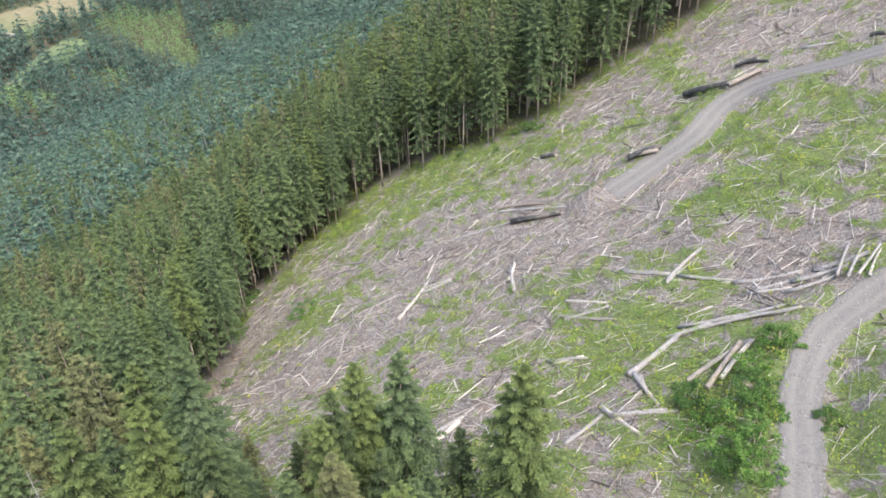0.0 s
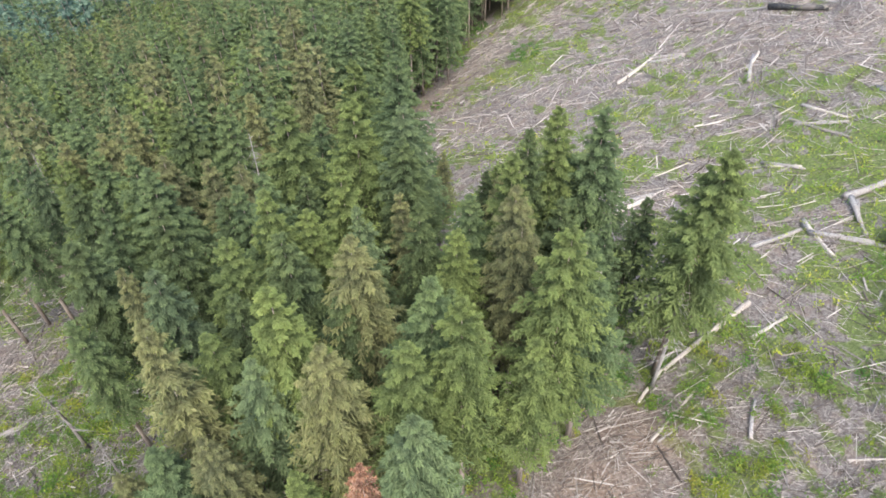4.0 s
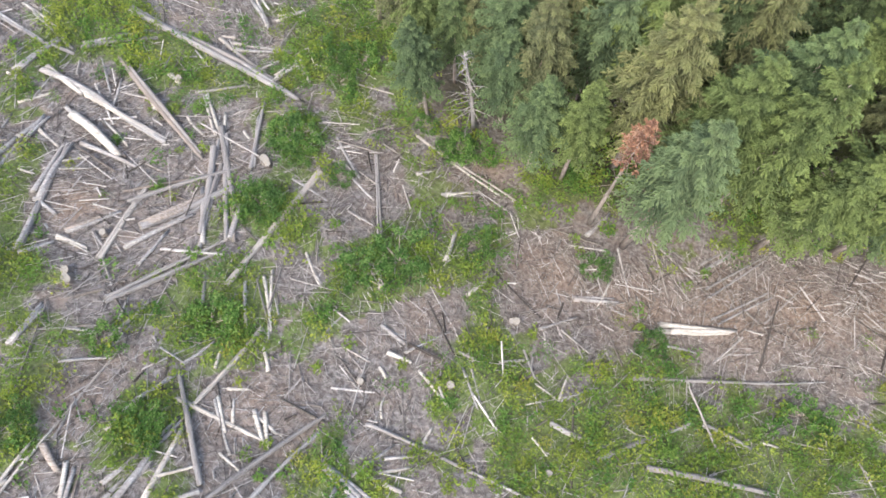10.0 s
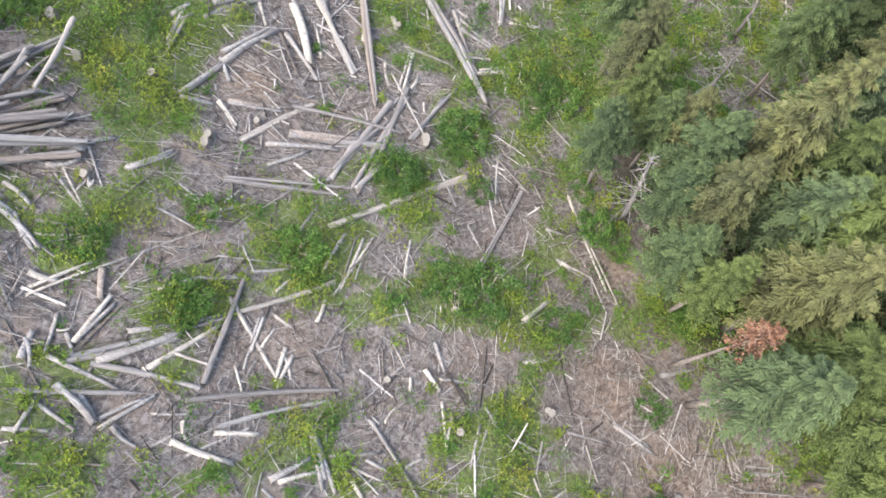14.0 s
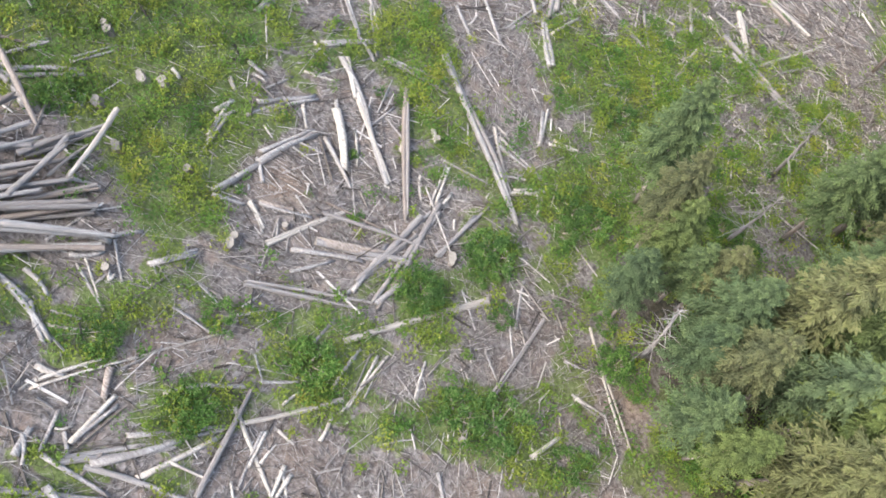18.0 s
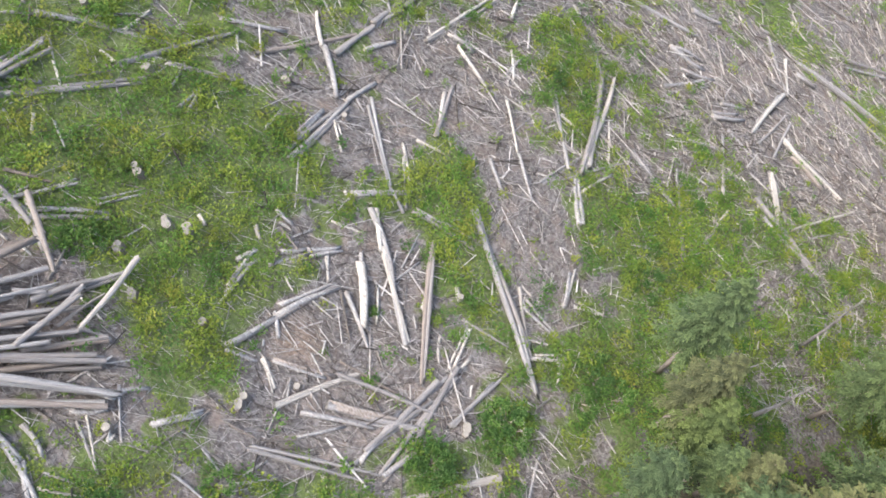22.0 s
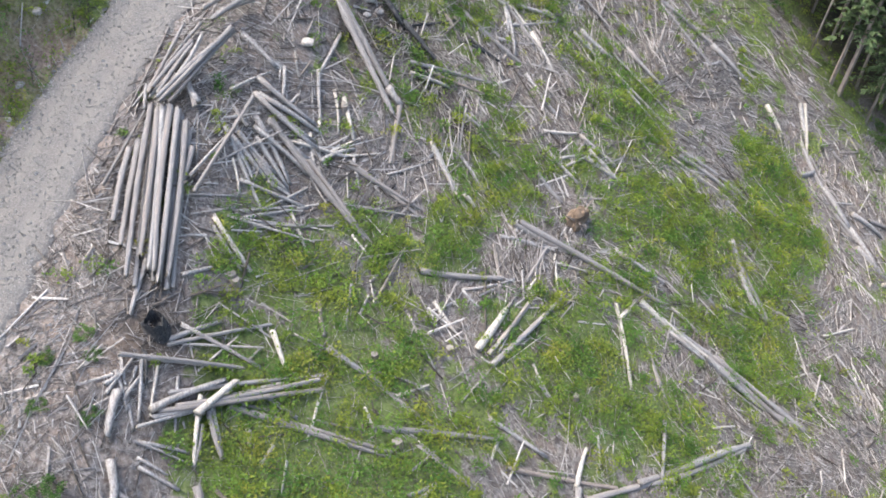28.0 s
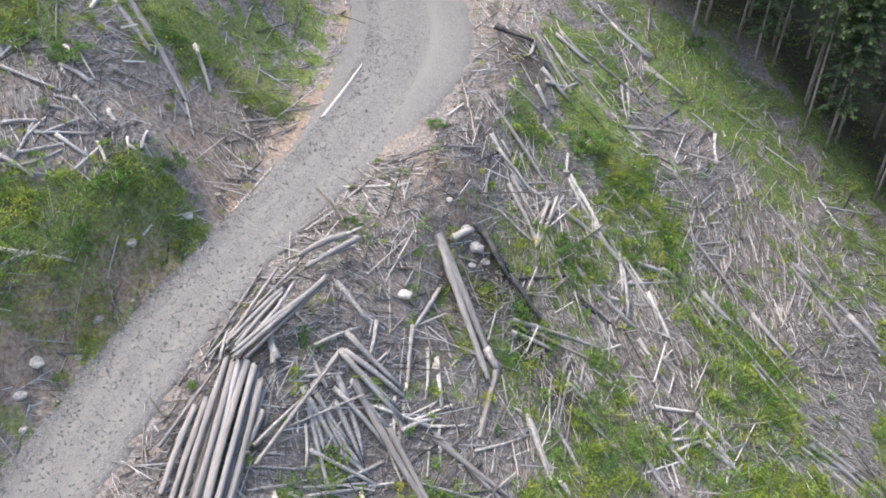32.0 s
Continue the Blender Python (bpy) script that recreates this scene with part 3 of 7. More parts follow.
build_ground()
M_HAY = make_field("hay_field", [(0.35, (0.075, 0.1, 0.045)), (0.5, (0.125, 0.12, 0.066)), (0.65, (0.155, 0.133, 0.085))], 0.012)
M_PASTURE = make_field("green_pasture", [(0.35, (0.055, 0.092, 0.04)), (0.55, (0.088, 0.115, 0.056)), (0.7, (0.125, 0.118, 0.076))], 0.02)
M_PIT = make_field("pit_soil", [(0.35, (0.11, 0.085, 0.072)), (0.55, (0.17, 0.135, 0.118)), (0.68, (0.26, 0.23, 0.21))], 0.05)
valley_patch("field", FIELD, M_HAY, 1.2, "dry yellow hay field on the valley floor")
valley_patch("pasture", PASTURE, M_PASTURE, 1.2, "green pasture between woods on the valley floor")
valley_patch("gravel_pit", PIT, M_PIT, 1.2, "pink-brown bare gravel pit on the valley floor")
valley_patch("farm_lane", lane_outline(LANE, 3.0), M_PIT, 2.4, "pale dirt lane along the hay field")
build_road("road_main", ROAD_MAIN, 2.1, "pale grey gravel logging road along the hillside", 4.2, 0.95)
build_road("road_track", ROAD_TRACK, 1.35, "pale two-rut gravel track curving through green brush")
build_road("road_upper", ROAD_UPPER, 1.6, "pale dirt spur road climbing across the clearcut")


# ---- conifers ----
def tube(path, radii, sides=6):
    """A round, tapered tube along a path of points."""
    path = np.asarray(path, float)
    rings, n = [], len(path)
    for i, (p, r) in enumerate(zip(path, radii)):
        d = path[min(i + 1, n - 1)] - path[max(i - 1, 0)]
        d = d / (np.linalg.norm(d) + 1e-9)
        u = np.cross(d, (0, 0, 1.0) if abs(d[2]) < 0.9 else (1.0, 0, 0))
        u = u / np.linalg.norm(u)
        v = np.cross(d, u)
        a = np.arange(sides) / sides * 2 * np.pi
        rings.append(p + r * (np.cos(a)[:, None] * u + np.sin(a)[:, None] * v))
    verts = np.concatenate([*rings, path[:1], path[-1:]])
    tris = []
    for i in range(n - 1):
        for k in range(sides):
            a, b, c, d = i * sides + k, i * sides + (k + 1) % sides, (i + 1) * sides + k, (i + 1) * sides + (k + 1) % sides
            tris += [(a, b, d), (a, d, c)]
    for k in range(sides):
        tris.append((n * sides, (k + 1) % sides, k))
        tris.append((n * sides + 1, (n - 1) * sides + k, (n - 1) * sides + (k + 1) % sides))
    return verts, np.array(tris)


def fan_crown(rng, high, wide, base, whorls, per, stations, kites, droop=0.28, hang=0.18, leaf=1.0, ragged=0.5, point=0.85):
    """Whorls of boughs, each a fan of side twigs clad in short flat sprays. Also gives how far each corner's colour is
    lightened: 0 at the stem, 1 at the tips.
    """
    n = whorls * per
    u = np.repeat(np.linspace(0, 0.975, whorls) ** 0.92, per) + rng.normal(0, 0.22 / whorls, n)
    u = np.clip(u, 0, 0.985)
    reach = np.repeat(1 - ragged * 0.4 + ragged * 0.8 * rng.random(whorls), per)
    length = wide * (1 - u) ** point * reach * (1 - ragged * 0.5 + ragged * rng.random(n)) + 0.14
    length = length * (0.62 + 0.38 * np.clip(u * 6, 0, 1))
    az = np.arange(n) * 6.2832 / per + np.repeat(rng.random(whorls) * 6.28, per) + rng.normal(0, 0.16, n)
    k = (np.arange(stations) + 0.25 + 0.75 * rng.random((n, stations))) / stations
    rise = (0.05 + 0.6 * u**1.6 + 0.12 * rng.random(n))[:, None]
    out = length[:, None] * k
    px, py = np.cos(az)[:, None] * out, np.sin(az)[:, None] * out
    pz = (high * (base + (1 - base) * u))[:, None] + out * rise - droop * out * k
    turn = az[:, None, None] + np.array([1.0, -1.0, 0.0]) * (0.65 + 0.35 * rng.random((n, stations, 3))) + rng.normal(0, 0.12, (n, stations, 3))
    twig = length[:, None, None] * np.stack([0.07 + 0.25 * (1 - k) ** 0.8] * 2 + [0 * k + 0.9 / stations], -1) * (0.7 + 0.5 * rng.random(turn.shape)) + 0.04
    twig = np.minimum(twig, 0.6)
    q = (np.arange(kites) + 0.2 + 0.8 * rng.random((*turn.shape, kites))) / kites
    along_twig = twig[..., None] * q
    ox = px[:, :, None, None] + np.cos(turn)[..., None] * along_twig
    oy = py[:, :, None, None] + np.sin(turn)[..., None] * along_twig
    oz = pz[:, :, None, None] - hang * along_twig * (0.5 + q) + rng.normal(0, 0.035, q.shape)
    yaw = turn[..., None] + rng.normal(0, 0.3, q.shape)
    m = leaf * (0.11 + 0.1 * rng.random(q.shape)) * (0.55 + 0.45 * np.clip(length / 1.1, 0, 1))[:, None, None, None]
    half = m * (0.18 + 0.1 * rng.random(q.shape))
    dip = m * (hang * (0.4 + 0.9 * rng.random(q.shape)) - 0.12 + 0.3 * rng.random(q.shape))
    tilt = rng.normal(0, 0.45, q.shape) * half
    cx, cy = np.cos(yaw), np.sin(yaw)
    a = np.stack([ox - cx * m * 0.4, oy - cy * m * 0.4, oz], -1)
    tip = np.stack([ox + cx * m * 0.6, oy + cy * m * 0.6, oz - dip], -1)
    mid = np.stack([ox + cx * m * 0.1, oy + cy * m * 0.1, oz + 0.04 * m], -1)
    s = np.stack([-cy * half, cx * half, tilt], -1)
    verts = np.stack([a, mid + s, tip, mid - s], -2).reshape(-1, 3)
    tip_light = np.clip(0.75 * k[:, :, None, None] ** 1.5 + 0.45 * q * (0.4 + 0.6 * k[:, :, None, None]) - 0.1, 0, 1)
    i = np.arange(len(verts) // 4)[:, None] * 4
    return verts, np.concatenate([i + [0, 1, 2], i + [0, 2, 3]]), np.repeat(tip_light.ravel(), 4)


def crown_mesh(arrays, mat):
    verts, tris, tip_light = arrays
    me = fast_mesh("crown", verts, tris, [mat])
    me.attributes.new("tip_light", "FLOAT", "POINT").data.foreach_set("value", tip_light.astype(np.float32))
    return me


def trunk_arrays(rng, high, thick, sides=7, stubs=0, base=0.3):
    k = np.linspace(0, 1, 7)
    bend = rng.normal(0, 0.008 * high, 2)
    path = np.stack([bend[0] * k**2 * (1 - k), bend[1] * k**2 * (1 - k), k * high], 1)
    path[0, 2] = -0.6
    pieces = [tube(path, thick * (1.15 - k * 1.1), sides)]
    for _ in range(stubs):
        h, a, ln = high * (0.12 + (base + 0.1) * rng.random()), rng.random() * 6.28, 0.4 + 0.9 * rng.random()
        p = np.array([[0, 0, h], [math.cos(a) * ln, math.sin(a) * ln, h - 0.15 * ln]])
        pieces.append(tube(p, (0.022, 0.008), 3))
    return joined(pieces)


TREE_KINDS = {}


def tree_kind(key, seed, high, wide, base, whorls, per, mat, thick=0.17, stations=10, kites=4, stubs=16, **more):
    rng = np.random.default_rng(seed)
    crown = crown_mesh(fan_crown(rng, high, wide, base, whorls, per, stations, kites, **more), mat)
    trunk = fast_mesh("trunk", *trunk_arrays(rng, high * 0.97, thick, 7, stubs, base), [M_BARK], smooth_shade=True)
    TREE_KINDS[key] = (trunk, crown, high)


tree_kind("green", 1, 16, 2.44, 0.36, 16, 8, M_GREEN, leaf=1.20)
tree_kind("green_b", 2, 16, 2.20, 0.4, 15, 8, M_GREEN, leaf=1.20, droop=0.35, hang=0.28)
tree_kind("yellow", 3, 16, 2.44, 0.38, 15, 8, M_YELLOW, leaf=1.25, ragged=0.5)
tree_kind("yellow_b", 4, 16, 2.07, 0.42, 16, 7, M_YELLOW, leaf=1.20, droop=0.35)
tree_kind("blue", 5, 16, 2.3, 0.5, 12, 9, M_BLUE, leaf=1.10, droop=0.35, hang=0.33, ragged=0.3)
tree_kind("tan", 6, 16, 2.20, 0.4, 15, 8, M_TAN, leaf=1.15, droop=0.39, hang=0.33)
tree_kind("dark", 7, 16, 2.32, 0.36, 15, 8, M_DARK, leaf=1.25, droop=0.35, hang=0.28)
tree_kind("bright", 8, 16, 2.7, 0.34, 15, 9, M_YELLOW, leaf=1.25, ragged=0.55, stations=10)
tree_kind("rust", 9, 16, 1.0, 0.74, 8, 6, M_RUST, thick=0.15, stations=5, kites=2, stubs=40, droop=0.35, leaf=1.10)
for key, seed, wide, base, mat in (("edge", 10, 2.12, 0.45, M_GREEN), ("edge_b", 11, 1.88, 0.5, M_YELLOW), ("edge_c", 12, 2.12, 0.2, M_GREEN)):
    tree_kind(key, seed, 16, wide, base, 15 if base > 0.3 else 20, 6, mat, thick=0.105, stations=5, kites=2, leaf=1.9, droop=0.32)
for key, seed, wide, base, mat in (("inner_green", 13, 2.12, 0.3, M_GREEN), ("inner_yellow", 14, 2.00, 0.34, M_YELLOW), ("inner_dark", 15, 2.25, 0.3, M_DARK), ("inner_tan", 16, 2.00, 0.34, M_TAN),
                                   ("inner_blue", 17, 2.12, 0.34, M_BLUE)):
    tree_kind(key, seed, 16, wide, base, 18, 6, mat, thick=0.14, stations=7, kites=3, leaf=1.5, droop=0.32, hang=0.25)

TREE_WORDS = {"green": "tall green conifer with drooping boughs", "green_b": "tall green conifer with drooping boughs", "yellow": "tall yellow-green conifer with dense boughs",
              "yellow_b": "slim yellow-green conifer with dense boughs", "blue": "blue-green spruce with hanging sprays", "tan": "tan-green hemlock with a pale top",
              "dark": "dark green cedar with hanging sprays", "bright": "broad bright yellow-green conifer", "rust": "dying conifer with rust-red needles near its top",
              "edge": "forest-edge conifer with a bare lower trunk", "edge_b": "slim forest-edge conifer with a bare lower trunk",
              "edge_c": "forest-edge conifer with drooping green boughs", "inner_green": "green conifer in the thick of the wood", "inner_yellow": "yellow-green conifer in the thick of the wood",
              "inner_dark": "dark green cedar in the thick of the wood", "inner_tan": "tan-green hemlock in the thick of the wood", "inner_blue": "blue-green spruce in the thick of the wood"}


def tree(kind, x, y, high, turn=0.0, lean=(0, 0), fat=1.0):
    trunk, crown, h = TREE_KINDS[kind]
    ob = new("conifer_tree")
    part("trunk", trunk, ob, "grey-brown bark")
    part("crown", crown, ob)
    s = high / h
    ob.matrix_world = pose(x, y, ground_at(x, y), lean[0], lean[1], turn) @ Matrix.Diagonal((s * fat, s * fat, s, 1))
    return tagged(ob, TREE_WORDS[kind] + " on the slope", "tree", "conifers of the wood")


PLACED = []


def stand(kind, x, y, high, turn, fat=1.0):
    """A tree of the near wood, remembered so that the others keep off."""
    PLACED.append((x, y))
    return tree(kind, x, y, high, turn, fat=fat)


stand("green_b", -4.3, 22.5, 14.0, 160, fat=0.90)
stand("tan", -2.7, 19.9, 13.0, 175, fat=0.90)
stand("yellow_b", -1.7, 19.1, 11.0, 270, fat=1.00)
stand("green", 2.2, 17.3, 13.0, 20, fat=1.10)
stand("tan", 0.8, 18.7, 11.0, 320, fat=1.00)
stand("tan", 3.5, 15.4, 14.0, 220, fat=0.95)
stand("green_b", -0.2, 18.3, 10.0, 110, fat=0.90)
stand("yellow_b", 5.1, 12.5, 12.0, 340, fat=0.85)
stand("green", 3.5, 13.1, 11.0, 140, fat=1.00)
stand("green_b", 2.1, 15.4, 11.0, 230, fat=1.00)
stand("rust", 6.3, 10.0, 13.5, 355, fat=0.90)
stand("blue", 7.8, 8.8, 16.0, 115, fat=0.95)
stand("tan", 7.9, 13.4, 17.0, 65, fat=1.00)
stand("yellow", 8.5, 17.1, 18.0, 75, fat=1.05)
stand("yellow", 10.1, 11.5, 16.0, 0, fat=0.95)
stand("green", 12.6, 12.7, 17.0, 270, fat=1.00)
stand("bright", 12.0, 10.6, 17.5, 285, fat=0.72)
stand("bright", 16.4, 9.4, 18.5, 10, fat=0.85)
stand("green", 18.2, 8.8, 14.0, 40, fat=1.00)
stand("yellow", 14.3, 8.9, 13.5, 200, fat=0.95)
stand("tan", 17.7, 12.5, 17.0, 300, fat=0.75)
stand("tan", 12.4, 16.9, 18.0, 185, fat=1.05)
stand("dark", 11.3, 16.9, 15.0, 160, fat=1.00)
stand("yellow_b", 10.2, 23.2, 17.0, 190, fat=1.05)
stand("blue", 6.9, 23.9, 17.0, 0, fat=0.90)
stand("dark", 6.0, 31.3, 17.0, 345, fat=1.15)
stand("green_b", 3.5, 27.8, 14.0, 30, fat=0.90)
stand("green", 5.7, 23.1, 14.0, 150, fat=0.90)
stand("green", 12.0, 34.2, 18.0, 350, fat=1.15)
stand("tan", 15.6, 30.5, 17.0, 320, fat=0.95)
stand("yellow_b", 14.9, 23.6, 16.0, 160, fat=1.00)
stand("yellow", 18.0, 24.6, 17.0, 35, fat=0.90)
stand("yellow", 20.1, 32.0, 19.0, 10, fat=1.05)
stand("yellow", 21.8, 27.7, 19.0, 130, fat=1.00)
stand("blue", 23.3, 25.2, 18.0, 40, fat=1.00)
stand("dark", 21.4, 23.4, 17.0, 225, fat=1.10)
stand("dark", 17.7, 18.5, 16.0, 120, fat=0.80)
stand("dark", 12.9, 21.9, 15.0, 240, fat=0.90)
stand("green", 14.0, 30.7, 15.0, 330, fat=1.00)
stand("dark", 9.3, 39.7, 17.0, 230, fat=1.00)
stand("blue", 9.7, 50.1, 17.0, 205, fat=0.80)
stand("green", 6.3, 47.2, 16.0, 110, fat=0.95)
stand("green_b", 2.7, 48.4, 15.0, 200, fat=0.90)
stand("yellow_b", 4.9, 49.5, 17.0, 120, fat=0.80)
stand("green", 12.0, 42.0, 18.0, 220, fat=1.00)
stand("dark", 18.2, 42.3, 18.0, 190, fat=1.10)
stand("green", 20.4, 39.8, 18.0, 30, fat=1.00)
stand("yellow", 27.3, 34.1, 19.0, 340, fat=0.90)
stand("green", 27.7, 30.3, 19.0, 180, fat=1.00)
stand("green_b", 20.3, 17.6, 15.0, 100, fat=1.00)
stand("yellow_b", 17.5, 15.9, 15.0, 110, fat=0.90)
stand("green_b", 21.1, 11.3, 14.0, 60, fat=1.10)
stand("green", 12.6, 13.4, 15.0, 350, fat=0.90)
stand("green", 26.1, 14.4, 18.0, 310, fat=1.00)
stand("bright", 24.6, 7.7, 17.5, 120, fat=1.00)
stand("green", 28.0, 8.9, 12.0, 130, fat=1.10)
stand("dark", 23.3, 16.6, 18.0, 340, fat=0.70)
stand("yellow_b", 25.4, 16.5, 18.0, 40, fat=0.90)
stand("yellow_b", 22.2, 16.6, 17.0, 60, fat=0.90)


# ---- the rest of the forest ----
def scatter(rng, box, gap, keep):
    """Jittered grid points within a box that keep() lets stand."""
    x0, x1, y0, y1 = box
    gx, gy = np.meshgrid(np.arange(x0, x1, gap), np.arange(y0, y1, gap))
    gx = gx + rng.uniform(-0.45, 0.45, gx.shape) * gap
    gy = gy + rng.uniform(-0.45, 0.45, gy.shape) * gap
    ok = keep(gx, gy)
    return gx[ok], gy[ok]


def away_from_placed(x, y, gap):
    ok = np.ones(np.shape(x), bool)
    for px, py in PLACED:
        ok &= np.hypot(x - px, y - py) > gap
    return ok


def low_tree(rng, high, wide, base, whorls, per, stations, leaf, point=0.85):
    """A tree for the crowd: the crown's arrays and the stem's."""
    c = fan_crown(rng, high, wide, base, whorls, per, stations, 1, droop=0.4, leaf=leaf, point=point)
    t = tube(np.array([[0, 0, -0.8], [0, 0, high * 0.9]]), (0.17, 0.04), 4)
    return c, t


def crowd(name, label, x, y, z, variants, high, rng, mats):
    """Many trees in one mesh."""
    verts, tris, idx, tips, n = [], [], [], [], 0
    for i in range(len(x)):
        (cv, ct, tip_light), (tv, tt) = variants[rng.integers(len(variants))]
        a, s = rng.random() * 6.283, high * (0.66 + 0.54 * rng.random()) / 16
        fat = s * (0.85 + 0.35 * rng.random())
        rot = np.array([[math.cos(a) * fat, math.sin(a) * fat, 0], [-math.sin(a) * fat, math.cos(a) * fat, 0], [0, 0, s]])
        which = rng.integers(len(mats) - 1)
        for v, t, m in ((cv, ct, which), (tv, tt, len(mats) - 1)):
            verts.append(v @ rot + (x[i], y[i], z[i]))
            tris.append(t + n)
            idx.append(np.full(len(t), m))
            n += len(v)
        tips += [tip_light, np.zeros(len(tv))]
    me = fast_mesh(name, np.concatenate(verts), np.concatenate(tris), mats, np.concatenate(idx))
    me.attributes.new("tip_light", "FLOAT", "POINT").data.foreach_set("value", np.concatenate(tips).astype(np.float32))
    return tagged(new(name, me), label, "forest", kind="stuff")


rng = np.random.default_rng(21)
# single trees at the rim of the wood, where its trunks are seen
rim_x, rim_y = scatter(rng, (-90, 112, 4, 110), 2.7, lambda x, y: within(FOREST, x, y) & (edge_distance(x, y) < 6.5) & away_from_placed(x, y, 2.3))
keep = np.argsort(np.where((rim_x > 44) | (rim_y < 60), np.hypot(rim_x - 20, rim_y - 20), 500))[:215]
RIM = []
for n in keep:
    x, y = float(rim_x[n]), float(rim_y[n])
    RIM.append((x, y))
    fine = math.hypot(x - 10, y - 18) < 34
    if x < 6 and y < 27 and n % 3:
        continue
    kind = (("tan", "yellow_b", "tan", "green_b", "tan") if x < 8 else ("yellow", "tan", "yellow_b", "green", "tan") if y < 14 else ("green_b", "dark", "yellow_b", "tan", "green"))[n % 5] if fine else ("edge", "edge_c", "edge_b", "edge")[n % 4] if x < -20 else ("edge", "edge_c", "edge_b", "edge_c", "edge_c")[n % 5]
    tall = (9 if 20 < x < 46 and y < 46 or x < 6 and y < 27 else 14.5) + 4 * rng.random()
    tree(kind, x, y, float(tall), float(rng.random() * 360), (float(rng.normal(0, 1.6)), float(rng.normal(0, 1.6))), 0.8 + 0.35 * float(rng.random()))
PLACED += RIM

BACK_VARIANTS = [low_tree(np.random.default_rng(50 + n), 16, 2.0 + 0.15 * (n % 3), 0.3, 13, 5, 4, 3.0) for n in range(5)]
MIXED = [M_GREEN, M_GREEN, M_YELLOW, M_GREEN, M_DARK, M_TAN, M_BARK]
wood_x, wood_y = scatter(rng, (-95, 150, 0, 150), 2.75, lambda x, y: within(FOREST, x, y) & (np.hypot(x, y) < 165) & ((x > 3) | (y > 27) | (np.sin(x * 7 + y * 3) > 0.3)) & ((x > -2) | (edge_distance(x, y) < 18)) & away_from_placed(x, y, 2.2))
close = (np.hypot(wood_x - 12, wood_y - 22) < 30)
for n, (x, y) in enumerate(zip(wood_x[close].tolist(), wood_y[close].tolist())):
    kind = ("inner_green", "inner_dark", "inner_yellow", "inner_green", "inner_tan", "inner_dark", "inner_blue")[n * 5 % 7]
    tree(kind, x, y, float(16.5 * (0.7 + 0.45 * rng.random())), float(rng.random() * 360), (float(rng.normal(0, 1.5)), float(rng.normal(0, 1.5))), 0.85 + 0.3 * float(rng.random()))
crowd("forest_behind", "dense conifer forest with mixed yellow-green crowns", wood_x[~close], wood_y[~close], land(wood_x[~close], wood_y[~close]), BACK_VARIANTS, 16.5, rng, MIXED)

MID_VARIANTS = [low_tree(np.random.default_rng(60 + n), 16, 2.2, 0.25, 6, 5, 2, 7.0) for n in range(4)]
mid_x, mid_y = scatter(rng, (-60, 420, 10, 420), 5.0, lambda x, y: within(FOREST, x, y) & (np.hypot(x, y) >= 165) & (np.hypot(x, y) < 360) & (np.arctan2(x, y) > -0.05) & (np.arctan2(x, y) < 1.35))
# Two in three crowns here carry the haze-tinted colour.
crowd("hillside_forest", "conifer forest covering the lower hillside", mid_x, mid_y, land(mid_x, mid_y), MID_VARIANTS, 19, rng, [M_HAZED, M_GREEN, M_HAZED, M_BARK])

FAR_VARIANTS = [low_tree(np.random.default_rng(80 + n), 16, 2.3, 0.15, 5, 4, 1, 14.0) for n in range(3)]
far_x, far_y = scatter(rng, (0, 1000, 60, 1000), 6.2, lambda x, y: (np.hypot(x, y) >= 360) & (np.hypot(x, y) < np.where(np.arctan2(x, y) > 0.5, 900, 680)) & (np.arctan2(x, y) > 0.05) & (np.arctan2(x, y) < 1.25) & (meadows(x, y) < 0.3))
leafy_part = (ellipses(ALDERS, far_x, far_y) > rng.random(len(far_x))) | (rng.random(len(far_x)) < 0.06)
conifers = ~leafy_part
crowd("valley_forest", "conifer forest across the valley, its green tinted with haze blue", far_x[conifers], far_y[conifers], land(far_x[conifers], far_y[conifers]), FAR_VARIANTS, 20, rng, [M_HAZED, M_HAZED, M_BARK])
ALDER_VARIANTS = [low_tree(np.random.default_rng(90 + n), 16, 5.0, 0.1, 6, 5, 2, 6.0, 0.35) for n in range(3)]
crowd("valley_alder_wood", "light green broadleaf wood on the valley floor", far_x[leafy_part], far_y[leafy_part], land(far_x[leafy_part], far_y[leafy_part]), ALDER_VARIANTS, 13, rng, [M_ALDER, M_ALDER, M_BARK])


def snag(x, y, high, lean=(0, 0)):
    """A dead, bare standing tree."""
    g = np.random.default_rng(int(abs(x * 31 + y * 17)))
    ob = new("dead_tree")
    k = np.linspace(0, 1, 6)
    path = np.stack([0.1 * np.sin(k * 3), 0.08 * np.sin(k * 2), k * high], 1)
    part("trunk", fast_mesh("trunk", *tube(path, 0.13 * (1.1 - k), 7), [M_LOG], smooth_shade=True), ob)
    twigs = []
    for _ in range(46):
        h, a = high * g.uniform(0.3, 0.99), g.random() * 6.28
        ln = (1 - h / high) * 1.6 + 0.35
        d = np.array([math.cos(a), math.sin(a), -0.1])
        twigs.append(tube(np.array([[0, 0, h], np.array([0, 0, h]) + d * ln * 0.6 + (0, 0, 0.06), np.array([0, 0, h]) + d * ln - (0, 0, 0.12)]), (0.022, 0.014, 0.006), 3))
    tagged(part("branches", fast_mesh("branches", *joined(twigs), [M_LOG]), ob), "bare grey twigs", kind="stuff")
    ob.matrix_world = pose(x, y, ground_at(x, y) - 0.2, lean[0], lean[1], 0)
    return tagged(ob, "dead grey standing tree with bare branches", "dead tree", "dead trees of the wood")


